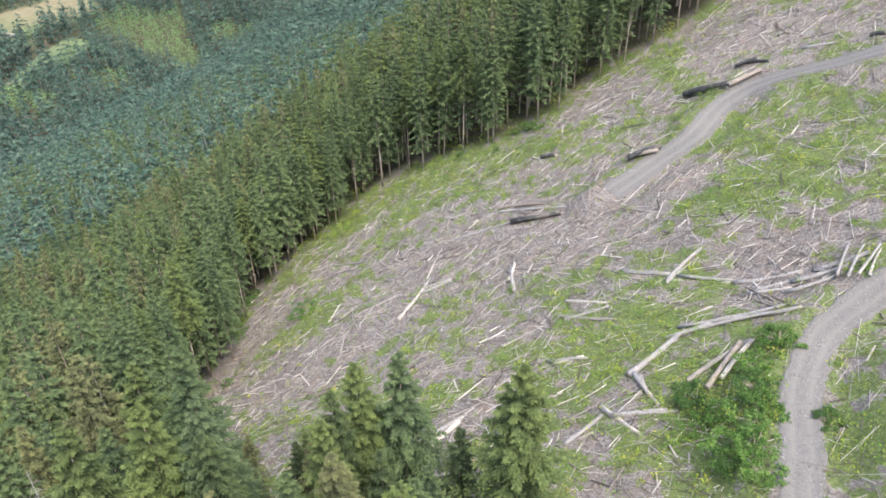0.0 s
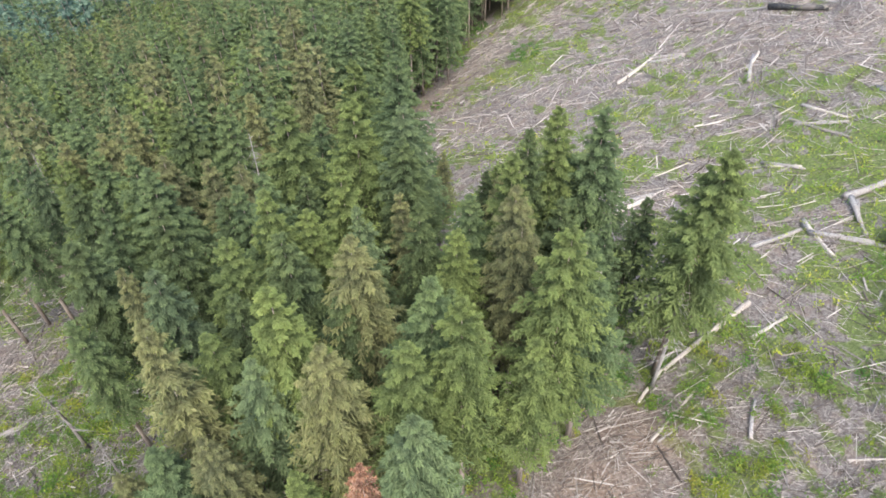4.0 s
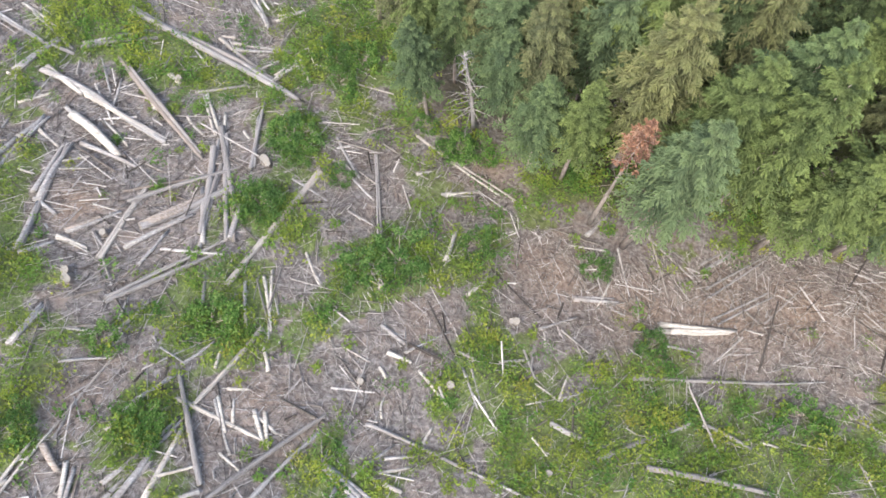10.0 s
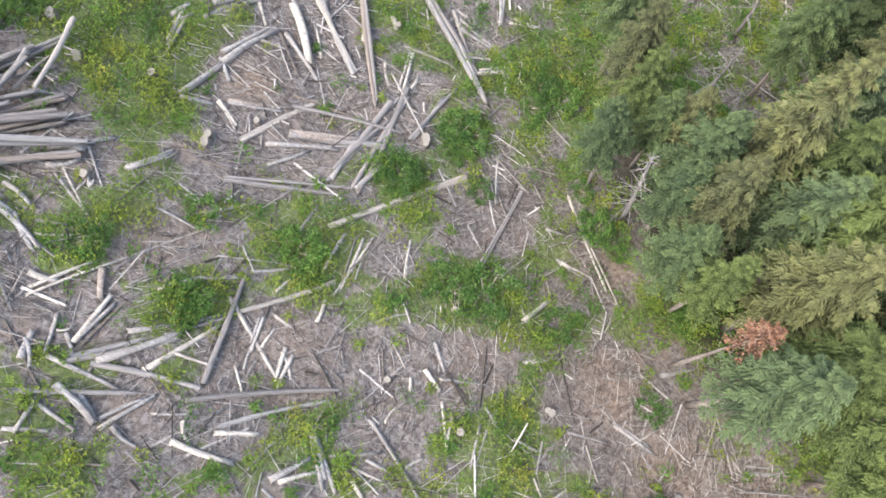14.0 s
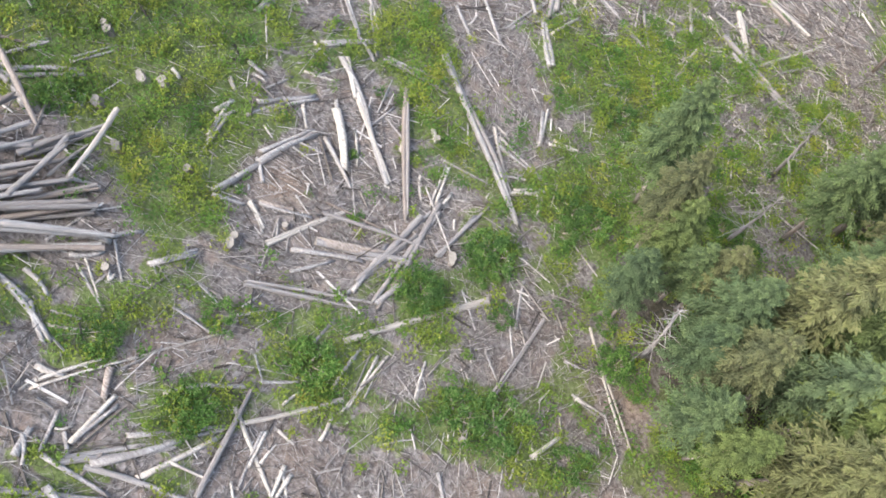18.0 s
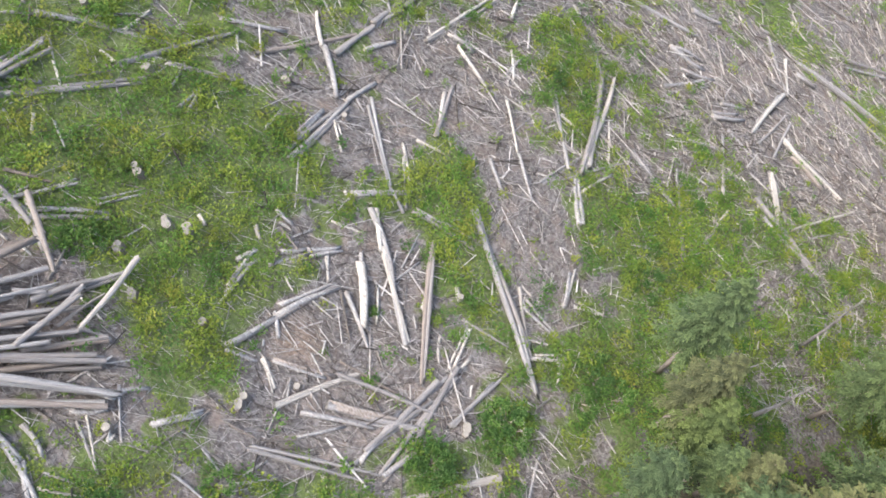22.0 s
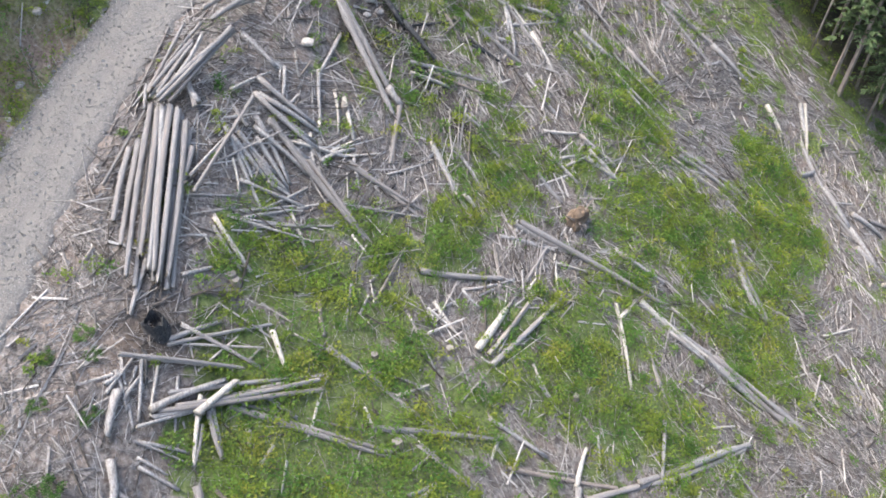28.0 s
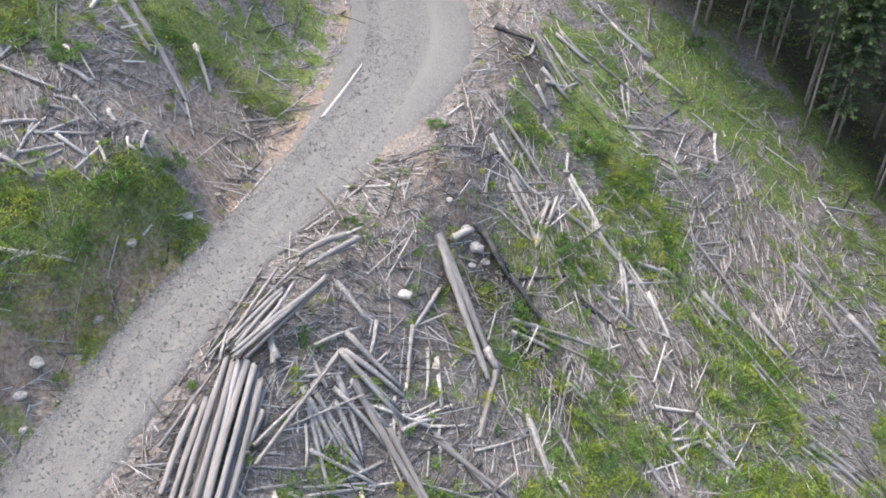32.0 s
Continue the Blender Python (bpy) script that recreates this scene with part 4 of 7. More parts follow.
snag(10.5, 54.4, 15.0, (-4, 4))
snag(18.9, 35.7, 16.0, (-1, 3))
snag(21.2, 10.8, 12.0, (2, 0))
snag(0.9, 31.6, 8.0, (-4, -1))
snag(10.8, 55.5, 14.0, (-4, 0))
snag(20.5, 38.4, 15.0, (-4, 0))
snag(23.5, 7.2, 9.0, (-1, 2))
snag(0.9, 25.0, 7.0, (-4, 3))
snag(0.8, 15.2, 9.0, (-1, -4))


# ---- logs ----
def log_arrays(seed, sides=9, rings=9, splinter=False):
    """A log one metre long and one thick along x, a little bent, knotty and tapered; the ends come last."""
    r = np.random.default_rng(seed)
    k = np.linspace(0, 1, rings)
    bend = np.stack([0 * k, 0.5 * r.normal() * np.sin(k * 3.1) * 0.6, 0.3 * r.normal() * np.sin(k * 3.1) * 0.5], 1)
    taper = 0.5 * (1.08 - 0.34 * k) * (1 + 0.05 * r.normal(size=rings))
    a = np.arange(sides) / sides * 2 * np.pi
    lump = 1 + 0.07 * r.normal(size=(rings, sides))
    verts = np.zeros((rings, sides, 3))
    verts[..., 0] = k[:, None] - 0.5
    verts[..., 1] = bend[:, 1:2] + taper[:, None] * lump * np.cos(a)
    verts[..., 2] = bend[:, 2:3] + taper[:, None] * lump * np.sin(a)
    if splinter:
        verts[-1, :, 0] += r.uniform(-0.05, 0.04, sides)
        verts[0, :, 0] += r.uniform(-0.03, 0.02, sides)
    tris = []
    for i in range(rings - 1):
        for j in range(sides):
            p, q = i * sides + j, i * sides + (j + 1) % sides
            tris += [(p, p + sides, q + sides), (p, q + sides, q)]
    n = rings * sides
    flat = verts.reshape(-1, 3)
    ends = np.array([flat[:sides].mean(0), flat[-sides:].mean(0)])
    for j in range(sides):
        tris.append((n, j, (j + 1) % sides))
        tris.append((n + 1, n - sides + (j + 1) % sides, n - sides + j))
    idx = np.zeros(len(tris), int)
    idx[-2 * sides:] = 1
    return np.concatenate([flat, ends]), np.array(tris), idx


LOG_MATS = {"grey": M_LOG, "pale": M_PALE, "brown": M_BROWN, "charred": M_CHAR}
LOG_WORDS = {"grey": "weathered grey log lying among the slash", "pale": "bleached pale log stripped of its bark", "brown": "brown log with bark still on it", "charred": "charred black log on the slope"}
LOG_MESHES = {}
for kind_name, wood in LOG_MATS.items():
    for n in range(6):
        v, t, idx = log_arrays(100 + n, splinter=n % 2 == 1)
        me = fast_mesh("log", v, t, [wood, M_CHAR if kind_name == "charred" else M_CUT], idx, True)
        LOG_MESHES[kind_name, n] = me
LOG_COUNT = [0]


def place_log(name, kind, x0, y0, x1, y1, thick, lift, words, group):
    thick = 0.9 * thick
    LOG_COUNT[0] += 1
    n = LOG_COUNT[0]
    a = Vector((x0, y0, ground_at(x0, y0) + 0.36 * thick + lift))
    b = Vector((x1, y1, ground_at(x1, y1) + 0.36 * thick + lift))
    d = b - a
    ob = new(name, LOG_MESHES[kind, n % 6])
    turn = d.to_track_quat("X", "Z").to_matrix().to_4x4()
    ob.matrix_world = Matrix.Translation((a + b) / 2) @ turn @ pose(0, 0, 0, n * 67 % 360) @ Matrix.Diagonal((d.length, thick, thick, 1))
    return tagged(ob, words, "log", group)


SMALL_LOGS = []


def log(kind, x0, y0, x1, y1, thick, lift=0.0):
    """A log of its own, or, where it is short or far away, one of the litter."""
    if math.hypot(x1 - x0, y1 - y0) < (3.2 if x0 < 28 else 5.0):
        SMALL_LOGS.append((kind, x0, y0, x1, y1, thick, lift))
        return None
    return place_log("log", kind, x0, y0, x1, y1, thick, lift, LOG_WORDS[kind], "logs left on the clearcut")


def litter_of_logs():
    """The short broken pieces, joined."""
    kinds = list(LOG_MATS)
    pieces, idx = [], []
    for n, (kind, x0, y0, x1, y1, thick, lift) in enumerate(SMALL_LOGS):
        v, t, end = log_arrays(300 + n % 12, 7, 5, True)
        a = Vector((x0, y0, ground_at(x0, y0) + 0.36 * thick + lift))
        b = Vector((x1, y1, ground_at(x1, y1) + 0.36 * thick + lift))
        m = (b - a).to_track_quat("X", "Z").to_matrix().to_4x4() @ pose(0, 0, 0, n * 67 % 360) @ Matrix.Diagonal(((b - a).length, thick, thick, 1))
        pieces.append((v @ np.array(m.to_3x3()).T + np.array((a + b) / 2), t))
        idx.append(np.where(end == 1, len(kinds), kinds.index(kind)))
    me = fast_mesh("broken_logs", *joined(pieces), [*LOG_MATS.values(), M_CUT], np.concatenate(idx), True)
    return tagged(new("broken_logs", me), "short broken pieces of grey and pale logs strewn over the slash", "slash", kind="stuff")


def deck_log(kind, x0, y0, x1, y1, thick, lift=0.0):
    return place_log("piled_log", kind, x0, y0, x1, y1, thick, lift, "weathered grey log heaped in a loose log pile", "logs of the loose pile")


def deck_pole(kind, x0, y0, x1, y1, thick, lift=0.0):
    return place_log("stacked_pole", kind, x0, y0, x1, y1, thick, lift, "straight grey pole stacked beside the gravel road", "poles stacked by the road")


log("grey", -16.4, 20.7, -7.8, 16.0, 0.34)
log("grey", -11.4, 19.0, -8.5, 19.2, 0.15)
log("grey", -19.3, 16.4, -16.7, 15.2, 0.32)
log("grey", -16.7, 15.2, -13.3, 12.9, 0.32)
log("brown", -16.3, 17.6, -11.6, 12.2, 0.28)
log("grey", -17.6, 7.3, -17.3, 12.5, 0.25)
log("grey", -9.4, 11.7, -9.4, 15.6, 0.23)
log("grey", -11.1, 13.3, -10.4, 5.1, 0.19)
log("brown", -10.8, 13.0, -9.6, 8.0, 0.26)
log("grey", -11.3, 10.6, -10.8, 7.8, 0.26)
log("pale", -6.4, 11.8, -9.6, 6.0, 0.4)
log("grey", -13.9, 5.1, -10.3, 7.4, 0.18)
log("grey", -13.8, 7.5, -11.4, 9.3, 0.21)
log("brown", -13.4, 8.5, -11.4, 9.8, 0.30)
log("pale", -14.6, 6.9, -13.6, 10.4, 0.19)
log("pale", -16.5, 7.8, -15.1, 7.2, 0.12)
log("grey", -16.2, 8.1, -14.3, 9.2, 0.16)
log("brown", -14.5, 10.2, -11.1, 11.3, 0.15)
log("pale", -12.2, 15.8, -11.3, 13.5, 0.16)
log("pale", -7.8, 14.6, -6.6, 13.9, 0.21)
log("grey", -3.9, 13.1, -3.4, 8.4, 0.16)
log("pale", 0.1, 13.0, 3.3, 10.7, 0.12)
log("grey", -1.8, 14.3, 0.1, 13.0, 0.10)
log("pale", -0.6, 11.2, 0.9, 11.5, 0.14)
log("grey", -0.5, 7.7, -0.0, 9.4, 0.16)
log("grey", 0.5, 6.1, 1.5, 7.1, 0.13)
log("grey", 5.1, 6.1, 7.1, 6.1, 0.13)
log("pale", 9.0, 4.9, 12.1, 4.7, 0.27)
log("grey", 7.4, 2.4, 13.6, 2.3, 0.19)
log("grey", 13.6, 2.3, 16.3, 2.4, 0.11)
log("grey", 11.5, 8.0, 16.3, 10.6, 0.15)
log("grey", 11.5, 6.7, 15.0, 8.6, 0.12)
log("grey", 11.5, 5.2, 14.5, 6.6, 0.12)
log("grey", 3.7, 0.5, 5.8, -0.4, 0.26)
log("grey", 5.5, -0.9, 9.6, 0.5, 0.24)
log("grey", 7.5, -1.2, 12.5, -2.2, 0.28)
log("grey", 10.2, 0.5, 12.1, -0.5, 0.19)
log("grey", -3.5, 0.4, 0.1, -1.2, 0.17)
log("grey", 0.1, -1.2, 3.0, -2.5, 0.15)
log("pale", -1.6, 2.6, -0.4, 1.1, 0.14)
log("grey", 0.5, 2.9, 0.9, 1.3, 0.10)
log("pale", -8.9, 6.2, -8.6, 4.2, 0.16)
log("pale", -7.9, 6.8, -7.7, 3.7, 0.12)
log("grey", -3.2, 4.5, -2.2, 3.7, 0.19)
log("pale", 12.5, -0.2, 13.3, -0.4, 0.12)
log("grey", 17.0, 0.9, 18.4, 0.1, 0.15)
log("pale", -9.2, 1.4, -8.7, 0.0, 0.17)
log("pale", -7.4, 0.8, -7.1, -0.6, 0.19)
log("grey", -6.5, 7.4, -5.8, 6.2, 0.13)
log("grey", -5.8, 13.9, -4.6, 11.7, 0.16)
log("pale", -15.8, -2.6, -14.4, 0.2, 0.12)
log("pale", -14.4, 0.2, -12.9, 3.3, 0.13)
log("grey", -13.9, 5.1, -10.1, 7.5, 0.19)
log("grey", -16.7, 3.2, -15.9, 4.7, 0.16)
log("grey", -19.2, 2.2, -18.2, 2.9, 0.30)
log("grey", -18.8, 1.6, -18.1, 2.5, 0.26)
log("grey", -13.5, -3.0, -13.4, -1.2, 0.18)
log("brown", -14.6, -0.4, -13.9, -1.3, 0.31)
log("grey", -13.2, -3.4, -10.3, 0.5, 0.22)
log("pale", -11.1, -2.5, -10.2, 0.3, 0.24)
log("grey", -12.6, -3.3, -9.2, -2.0, 0.25)
log("grey", -13.8, -3.8, -11.3, -3.5, 0.22)
log("grey", -13.8, -5.3, -10.8, -3.3, 0.22)
log("grey", -9.3, -2.6, -5.2, 0.7, 0.24)
log("grey", -7.8, -2.7, -5.3, 0.1, 0.22)
log("pale", -7.8, -3.0, -6.5, -2.2, 0.22)
log("grey", -9.2, -1.8, -10.7, 2.2, 0.26)
log("pale", -10.6, 1.3, -7.4, -0.2, 0.21)
log("pale", -8.0, 4.2, -10.0, 1.1, 0.24)
log("grey", -12.2, -4.3, -11.1, -4.8, 0.31)
log("grey", -11.2, -4.8, -10.3, -3.1, 0.16)
log("pale", -8.9, -3.2, -8.4, -3.7, 0.19)
log("pale", -8.8, -4.0, -6.6, -3.5, 0.25)
log("grey", -5.2, -3.3, -4.5, -1.9, 0.24)
log("grey", -5.0, -1.1, -3.6, -2.3, 0.24)
log("grey", -3.6, 0.4, -1.8, -0.3, 0.16)
log("grey", -4.0, -1.5, -2.5, -0.4, 0.13)
log("pale", -19.7, 8.8, -20.5, 10.8, 0.21)
log("grey", -18.3, 1.5, -16.3, 0.9, 0.13)
log("grey", -14.7, -3.7, -13.9, -4.4, 0.20)
log("grey", -14.6, -2.5, -13.9, -3.8, 0.17)
log("grey", -13.9, -2.9, -13.2, -3.4, 0.17)
log("grey", -13.2, -5.2, -11.4, -5.3, 0.18)
log("pale", -7.8, 0.7, -6.9, -0.0, 0.17)
log("pale", -7.5, 2.4, -7.9, 3.5, 0.18)
log("pale", -0.6, 7.6, -0.1, 9.4, 0.20)
log("pale", 0.4, 6.0, 1.6, 7.1, 0.15)
log("pale", -0.6, 11.1, 1.1, 11.5, 0.14)
log("grey", 5.2, 6.0, 7.2, 5.9, 0.20)
log("pale", 8.9, 4.6, 12.2, 4.6, 0.24)
log("grey", 11.5, 7.7, 16.2, 10.1, 0.14)
log("grey", 0.0, 3.4, 0.9, 3.0, 0.14)
log("grey", -23.5, 15.3, -24.2, 19.6, 0.27)
log("pale", -23.7, 18.2, -22.2, 17.3, 0.15)
log("grey", -24.0, 16.2, -24.4, 18.2, 0.19)
log("grey", -20.4, 16.2, -18.9, 18.8, 0.20)
log("grey", -24.0, 20.9, -19.7, 18.1, 0.23)
log("pale", -19.1, 16.6, -17.3, 15.2, 0.29)
log("pale", -17.1, 15.2, -13.4, 13.1, 0.28)
log("grey", -16.2, 17.6, -11.7, 12.4, 0.24)
log("grey", -16.4, 20.9, -11.5, 18.5, 0.28)
log("grey", -11.8, 18.7, -7.9, 16.1, 0.27)
log("grey", -17.7, 7.1, -17.6, 9.5, 0.25)
log("grey", -17.6, 9.5, -17.1, 12.5, 0.27)
log("grey", -17.6, 7.0, -16.5, 7.6, 0.19)
log("pale", -16.5, 7.9, -15.2, 7.4, 0.17)
log("pale", -14.7, 7.0, -13.6, 10.6, 0.17)
log("brown", -16.2, 8.2, -14.1, 9.6, 0.17)
log("brown", -13.4, 8.6, -10.9, 10.4, 0.28)
log("grey", -13.8, 7.6, -11.2, 9.7, 0.19)
log("grey", -14.0, 5.2, -9.9, 8.1, 0.18)
log("grey", -10.8, 13.6, -9.9, 8.1, 0.29)
log("grey", -10.8, 11.1, -10.9, 7.6, 0.26)
log("grey", -10.7, 11.9, -11.0, 8.4, 0.22)
log("pale", -12.1, 15.9, -11.2, 13.8, 0.19)
log("grey", -9.5, 14.8, -9.3, 11.8, 0.21)
log("pale", -7.8, 14.8, -6.7, 13.9, 0.23)
log("grey", -11.4, 18.9, -8.5, 19.3, 0.15)
log("grey", -18.1, 18.3, -15.4, 19.5, 0.18)
log("pale", -22.5, 24.8, -20.8, 22.7, 0.24)
log("grey", -14.8, 28.2, -17.8, 34.0, 0.36)
log("grey", -19.2, 31.0, -15.8, 28.0, 0.23)
log("grey", -14.7, 27.5, -12.9, 25.6, 0.25)
log("grey", -15.8, 25.0, -13.9, 31.3, 0.14)
log("grey", -14.2, 33.0, -11.1, 32.4, 0.15)
log("grey", -11.6, 34.8, -7.4, 29.5, 0.15)
log("pale", -7.6, 35.4, -7.3, 31.8, 0.22)
log("brown", -7.2, 45.3, -4.1, 45.0, 0.32)
log("grey", -5.9, 37.5, -0.8, 37.7, 0.39)
log("grey", -9.4, 43.0, -9.6, 48.6, 0.22)
log("grey", -7.5, 55.6, -2.7, 56.3, 0.28)
log("grey", -10.7, 33.2, -4.9, 43.9, 0.17)
log("grey", -3.4, 38.1, -0.6, 44.5, 0.14)
log("grey", -12.6, 37.7, -10.9, 39.1, 0.20)
log("grey", -6.7, 41.4, -4.4, 39.0, 0.24)
log("pale", -9.6, 21.3, -8.2, 22.4, 0.16)
log("grey", -3.6, 8.6, -4.0, 13.2, 0.13)
log("pale", -2.0, 14.5, 2.0, 11.4, 0.16)
log("grey", -0.8, 11.2, 0.9, 11.3, 0.13)
log("grey", -19.5, 8.7, -20.1, 10.5, 0.19)
log("grey", -25.3, 7.3, -24.8, 9.1, 0.10)
log("grey", -16.7, 3.3, -16.0, 4.8, 0.17)
log("pale", -13.3, 3.8, -12.4, 5.2, 0.14)
log("pale", -13.3, 4.3, -13.2, 5.3, 0.12)
log("pale", -18.4, 1.9, -16.4, 0.9, 0.11)
log("grey", -19.6, -0.5, -16.6, -1.0, 0.28)
log("pale", -17.2, -0.7, -16.0, 0.2, 0.11)
log("brown", -17.2, 14.0, -14.9, 12.1, 0.23)
log("pale", -14.2, 14.8, -14.8, 15.9, 0.19)
log("grey", -11.0, 22.5, -9.9, 20.6, 0.21)
log("grey", -31.0, 6.4, -28.9, 12.4, 0.25)
log("grey", -29.9, 11.8, -29.4, 17.5, 0.28)
log("brown", -28.2, 17.5, -27.2, 22.9, 0.27)
log("grey", -26.7, 21.1, -27.4, 26.5, 0.37)
log("grey", -27.5, 26.6, -28.8, 31.7, 0.34)
log("grey", -25.4, 26.4, -25.7, 33.0, 0.25)
log("grey", -29.2, 13.6, -27.1, 15.9, 0.14)
log("grey", -26.8, 12.7, -27.7, 14.2, 0.18)
log("pale", -24.7, 15.0, -25.2, 16.4, 0.19)
log("grey", -23.0, 15.4, -23.9, 19.3, 0.26)
log("grey", -23.8, 16.0, -24.2, 17.7, 0.19)
log("grey", -27.2, 20.8, -24.6, 19.2, 0.35)
log("grey", -24.3, 19.5, -24.6, 21.8, 0.25)
log("grey", -23.7, 20.4, -19.6, 18.0, 0.20)
log("grey", -20.7, 22.3, -22.6, 25.5, 0.31)
log("grey", -20.2, 16.2, -18.9, 18.6, 0.21)
log("grey", -18.6, 35.0, -14.8, 28.6, 0.40)
log("grey", -19.7, 31.0, -15.4, 27.7, 0.20)
log("grey", -12.6, 25.3, -14.6, 27.3, 0.29)
log("grey", -15.5, 25.4, -15.5, 28.8, 0.16)
log("grey", -15.1, 26.7, -13.9, 31.3, 0.14)
log("grey", -22.4, 43.0, -17.6, 46.0, 0.33)
log("grey", -17.7, 43.3, -15.7, 43.8, 0.26)
log("grey", -15.7, 39.5, -14.5, 43.1, 0.23)
log("grey", -27.2, 51.9, -23.6, 52.0, 0.25)
log("grey", -20.9, 36.9, -18.1, 34.7, 0.21)
log("grey", -11.3, 34.3, -7.3, 29.6, 0.20)
log("grey", -7.1, 31.7, -7.6, 35.3, 0.17)
log("grey", -11.5, 19.4, -8.6, 19.3, 0.17)
log("pale", -9.6, 21.7, -8.1, 22.5, 0.15)
log("grey", -9.9, 20.8, -10.9, 22.7, 0.15)
log("grey", -14.1, 32.8, -10.7, 32.3, 0.15)
log("grey", -18.0, 18.1, -16.0, 19.2, 0.22)
log("grey", -16.8, 3.2, -16.1, 4.9, 0.15)
log("pale", -15.9, -2.3, -14.9, -0.1, 0.14)
log("grey", -19.5, 8.6, -20.0, 10.0, 0.19)
log("pale", -31.1, 9.9, -29.5, 9.1, 0.13)
log("grey", -20.5, -1.2, -19.9, -0.5, 0.23)
log("grey", -20.0, -0.5, -18.2, -0.5, 0.25)
log("grey", -18.2, -0.5, -16.7, -1.2, 0.23)
log("grey", -19.3, 0.2, -17.9, 0.0, 0.21)
log("grey", -18.2, 23.9, -16.1, 22.8, 0.21)
log("grey", -17.6, 25.7, -15.1, 24.0, 0.21)
log("grey", -20.6, 19.9, -18.4, 17.9, 0.19)
log("grey", -23.7, 28.4, -25.0, 28.1, 0.22)
log("grey", -22.3, 31.8, -23.4, 33.2, 0.17)
log("grey", -33.9, 5.2, -32.5, 7.9, 0.19)
log("grey", -33.2, 4.7, -34.3, 6.6, 0.23)
log("grey", -33.0, 4.6, -34.4, 8.6, 0.19)
log("grey", -32.4, 3.6, -32.5, 7.0, 0.18)
log("grey", -30.5, 4.1, -32.2, 10.3, 0.25)
log("grey", -31.3, 4.5, -32.1, 10.1, 0.25)
log("pale", -30.7, 5.4, -31.9, 7.0, 0.20)
log("pale", -31.3, 5.8, -29.0, 5.9, 0.26)
log("pale", -30.6, 5.3, -28.8, 4.9, 0.16)
log("grey", -30.9, 6.6, -28.7, 12.3, 0.25)
log("pale", -32.3, 10.5, -30.0, 9.4, 0.15)
log("pale", -34.1, 8.6, -32.4, 8.8, 0.24)
log("grey", -34.0, 9.4, -33.3, 10.8, 0.15)
log("grey", -33.4, 10.7, -32.3, 12.1, 0.29)
log("grey", -32.4, 12.1, -29.9, 14.5, 0.29)
log("pale", -31.3, 13.2, -31.9, 14.9, 0.18)
log("grey", -29.9, 11.9, -29.4, 17.5, 0.23)
log("pale", -30.5, 11.8, -29.7, 12.0, 0.17)
log("grey", -29.3, 13.7, -27.1, 15.9, 0.13)
log("pale", -29.6, 17.6, -28.5, 16.8, 0.16)
log("grey", -35.2, 14.8, -32.4, 15.4, 0.14)
log("pale", -35.9, 16.2, -34.0, 17.1, 0.22)
log("pale", -33.5, 17.7, -35.5, 19.8, 0.40)
log("grey", -32.8, 18.2, -36.5, 23.4, 0.31)
log("grey", -33.4, 18.7, -35.8, 21.2, 0.15)
log("pale", -36.3, 26.6, -31.8, 25.6, 0.24)
log("pale", -35.4, 26.4, -36.7, 28.1, 0.25)
log("grey", -36.5, 28.2, -33.8, 32.0, 0.31)
log("grey", -33.8, 32.0, -29.9, 36.6, 0.41)
log("grey", -40.9, 36.9, -39.1, 37.0, 0.47)
log("grey", -39.1, 36.8, -36.0, 37.4, 0.34)
log("grey", -30.2, 27.0, -27.4, 25.6, 0.21)
log("pale", -52.7, 50.1, -48.7, 48.2, 0.30)
log("grey", -48.7, 48.5, -45.0, 49.3, 0.25)
log("grey", -44.9, 35.7, -43.2, 38.7, 0.19)
log("grey", -44.1, 18.4, -41.6, 18.9, 0.26)
log("grey", -41.6, 18.9, -40.1, 19.5, 0.21)
log("grey", -47.3, 20.9, -43.6, 19.6, 0.14)
log("brown", -46.1, 17.2, -42.7, 15.9, 0.26)
log("grey", -32.3, 20.3, -30.4, 21.2, 0.17)
log("grey", -25.1, 7.2, -24.6, 9.0, 0.12)
log("pale", -24.7, 6.1, -23.4, 6.1, 0.13)
log("brown", -35.5, 10.8, -33.9, 10.7, 0.23)
log("grey", -38.2, 7.0, -36.6, 7.8, 0.18)
log("grey", -35.8, 5.5, -36.4, 6.7, 0.21)
log("grey", -31.9, 2.8, -30.5, 3.0, 0.15)
log("charred", -32.7, 3.8, -31.4, 3.7, 0.16)
log("pale", -26.8, 27.7, -25.6, 26.8, 0.18)
log("grey", -22.1, 31.3, -21.6, 28.7, 0.18)
log("grey", -44.4, 48.4, -39.3, 51.2, 0.29)
log("grey", -36.4, 4.4, -34.0, 3.5, 0.22)
log("grey", -46.4, 7.6, -41.4, 9.5, 0.20)
log("grey", -44.7, 9.8, -41.5, 7.6, 0.22)
log("grey", -44.8, 10.0, -43.8, 12.6, 0.28)
log("grey", -43.7, 10.3, -38.9, 13.5, 0.36)
log("grey", -42.8, 8.2, -40.8, 9.0, 0.24)
log("grey", -42.7, 8.8, -40.9, 9.9, 0.24)
log("grey", -42.7, 9.5, -40.9, 10.5, 0.24)
log("grey", -43.2, 11.4, -42.7, 13.7, 0.23)
log("grey", -51.4, 14.9, -45.4, 16.6, 0.43)
log("grey", -46.2, 17.2, -42.7, 15.8, 0.32)
log("grey", -42.5, 13.7, -40.2, 16.5, 0.25)
log("grey", -46.5, 11.5, -44.7, 11.0, 0.21)
log("grey", -47.8, 9.8, -46.3, 11.1, 0.28)
log("grey", -49.4, 14.8, -46.8, 13.2, 0.22)
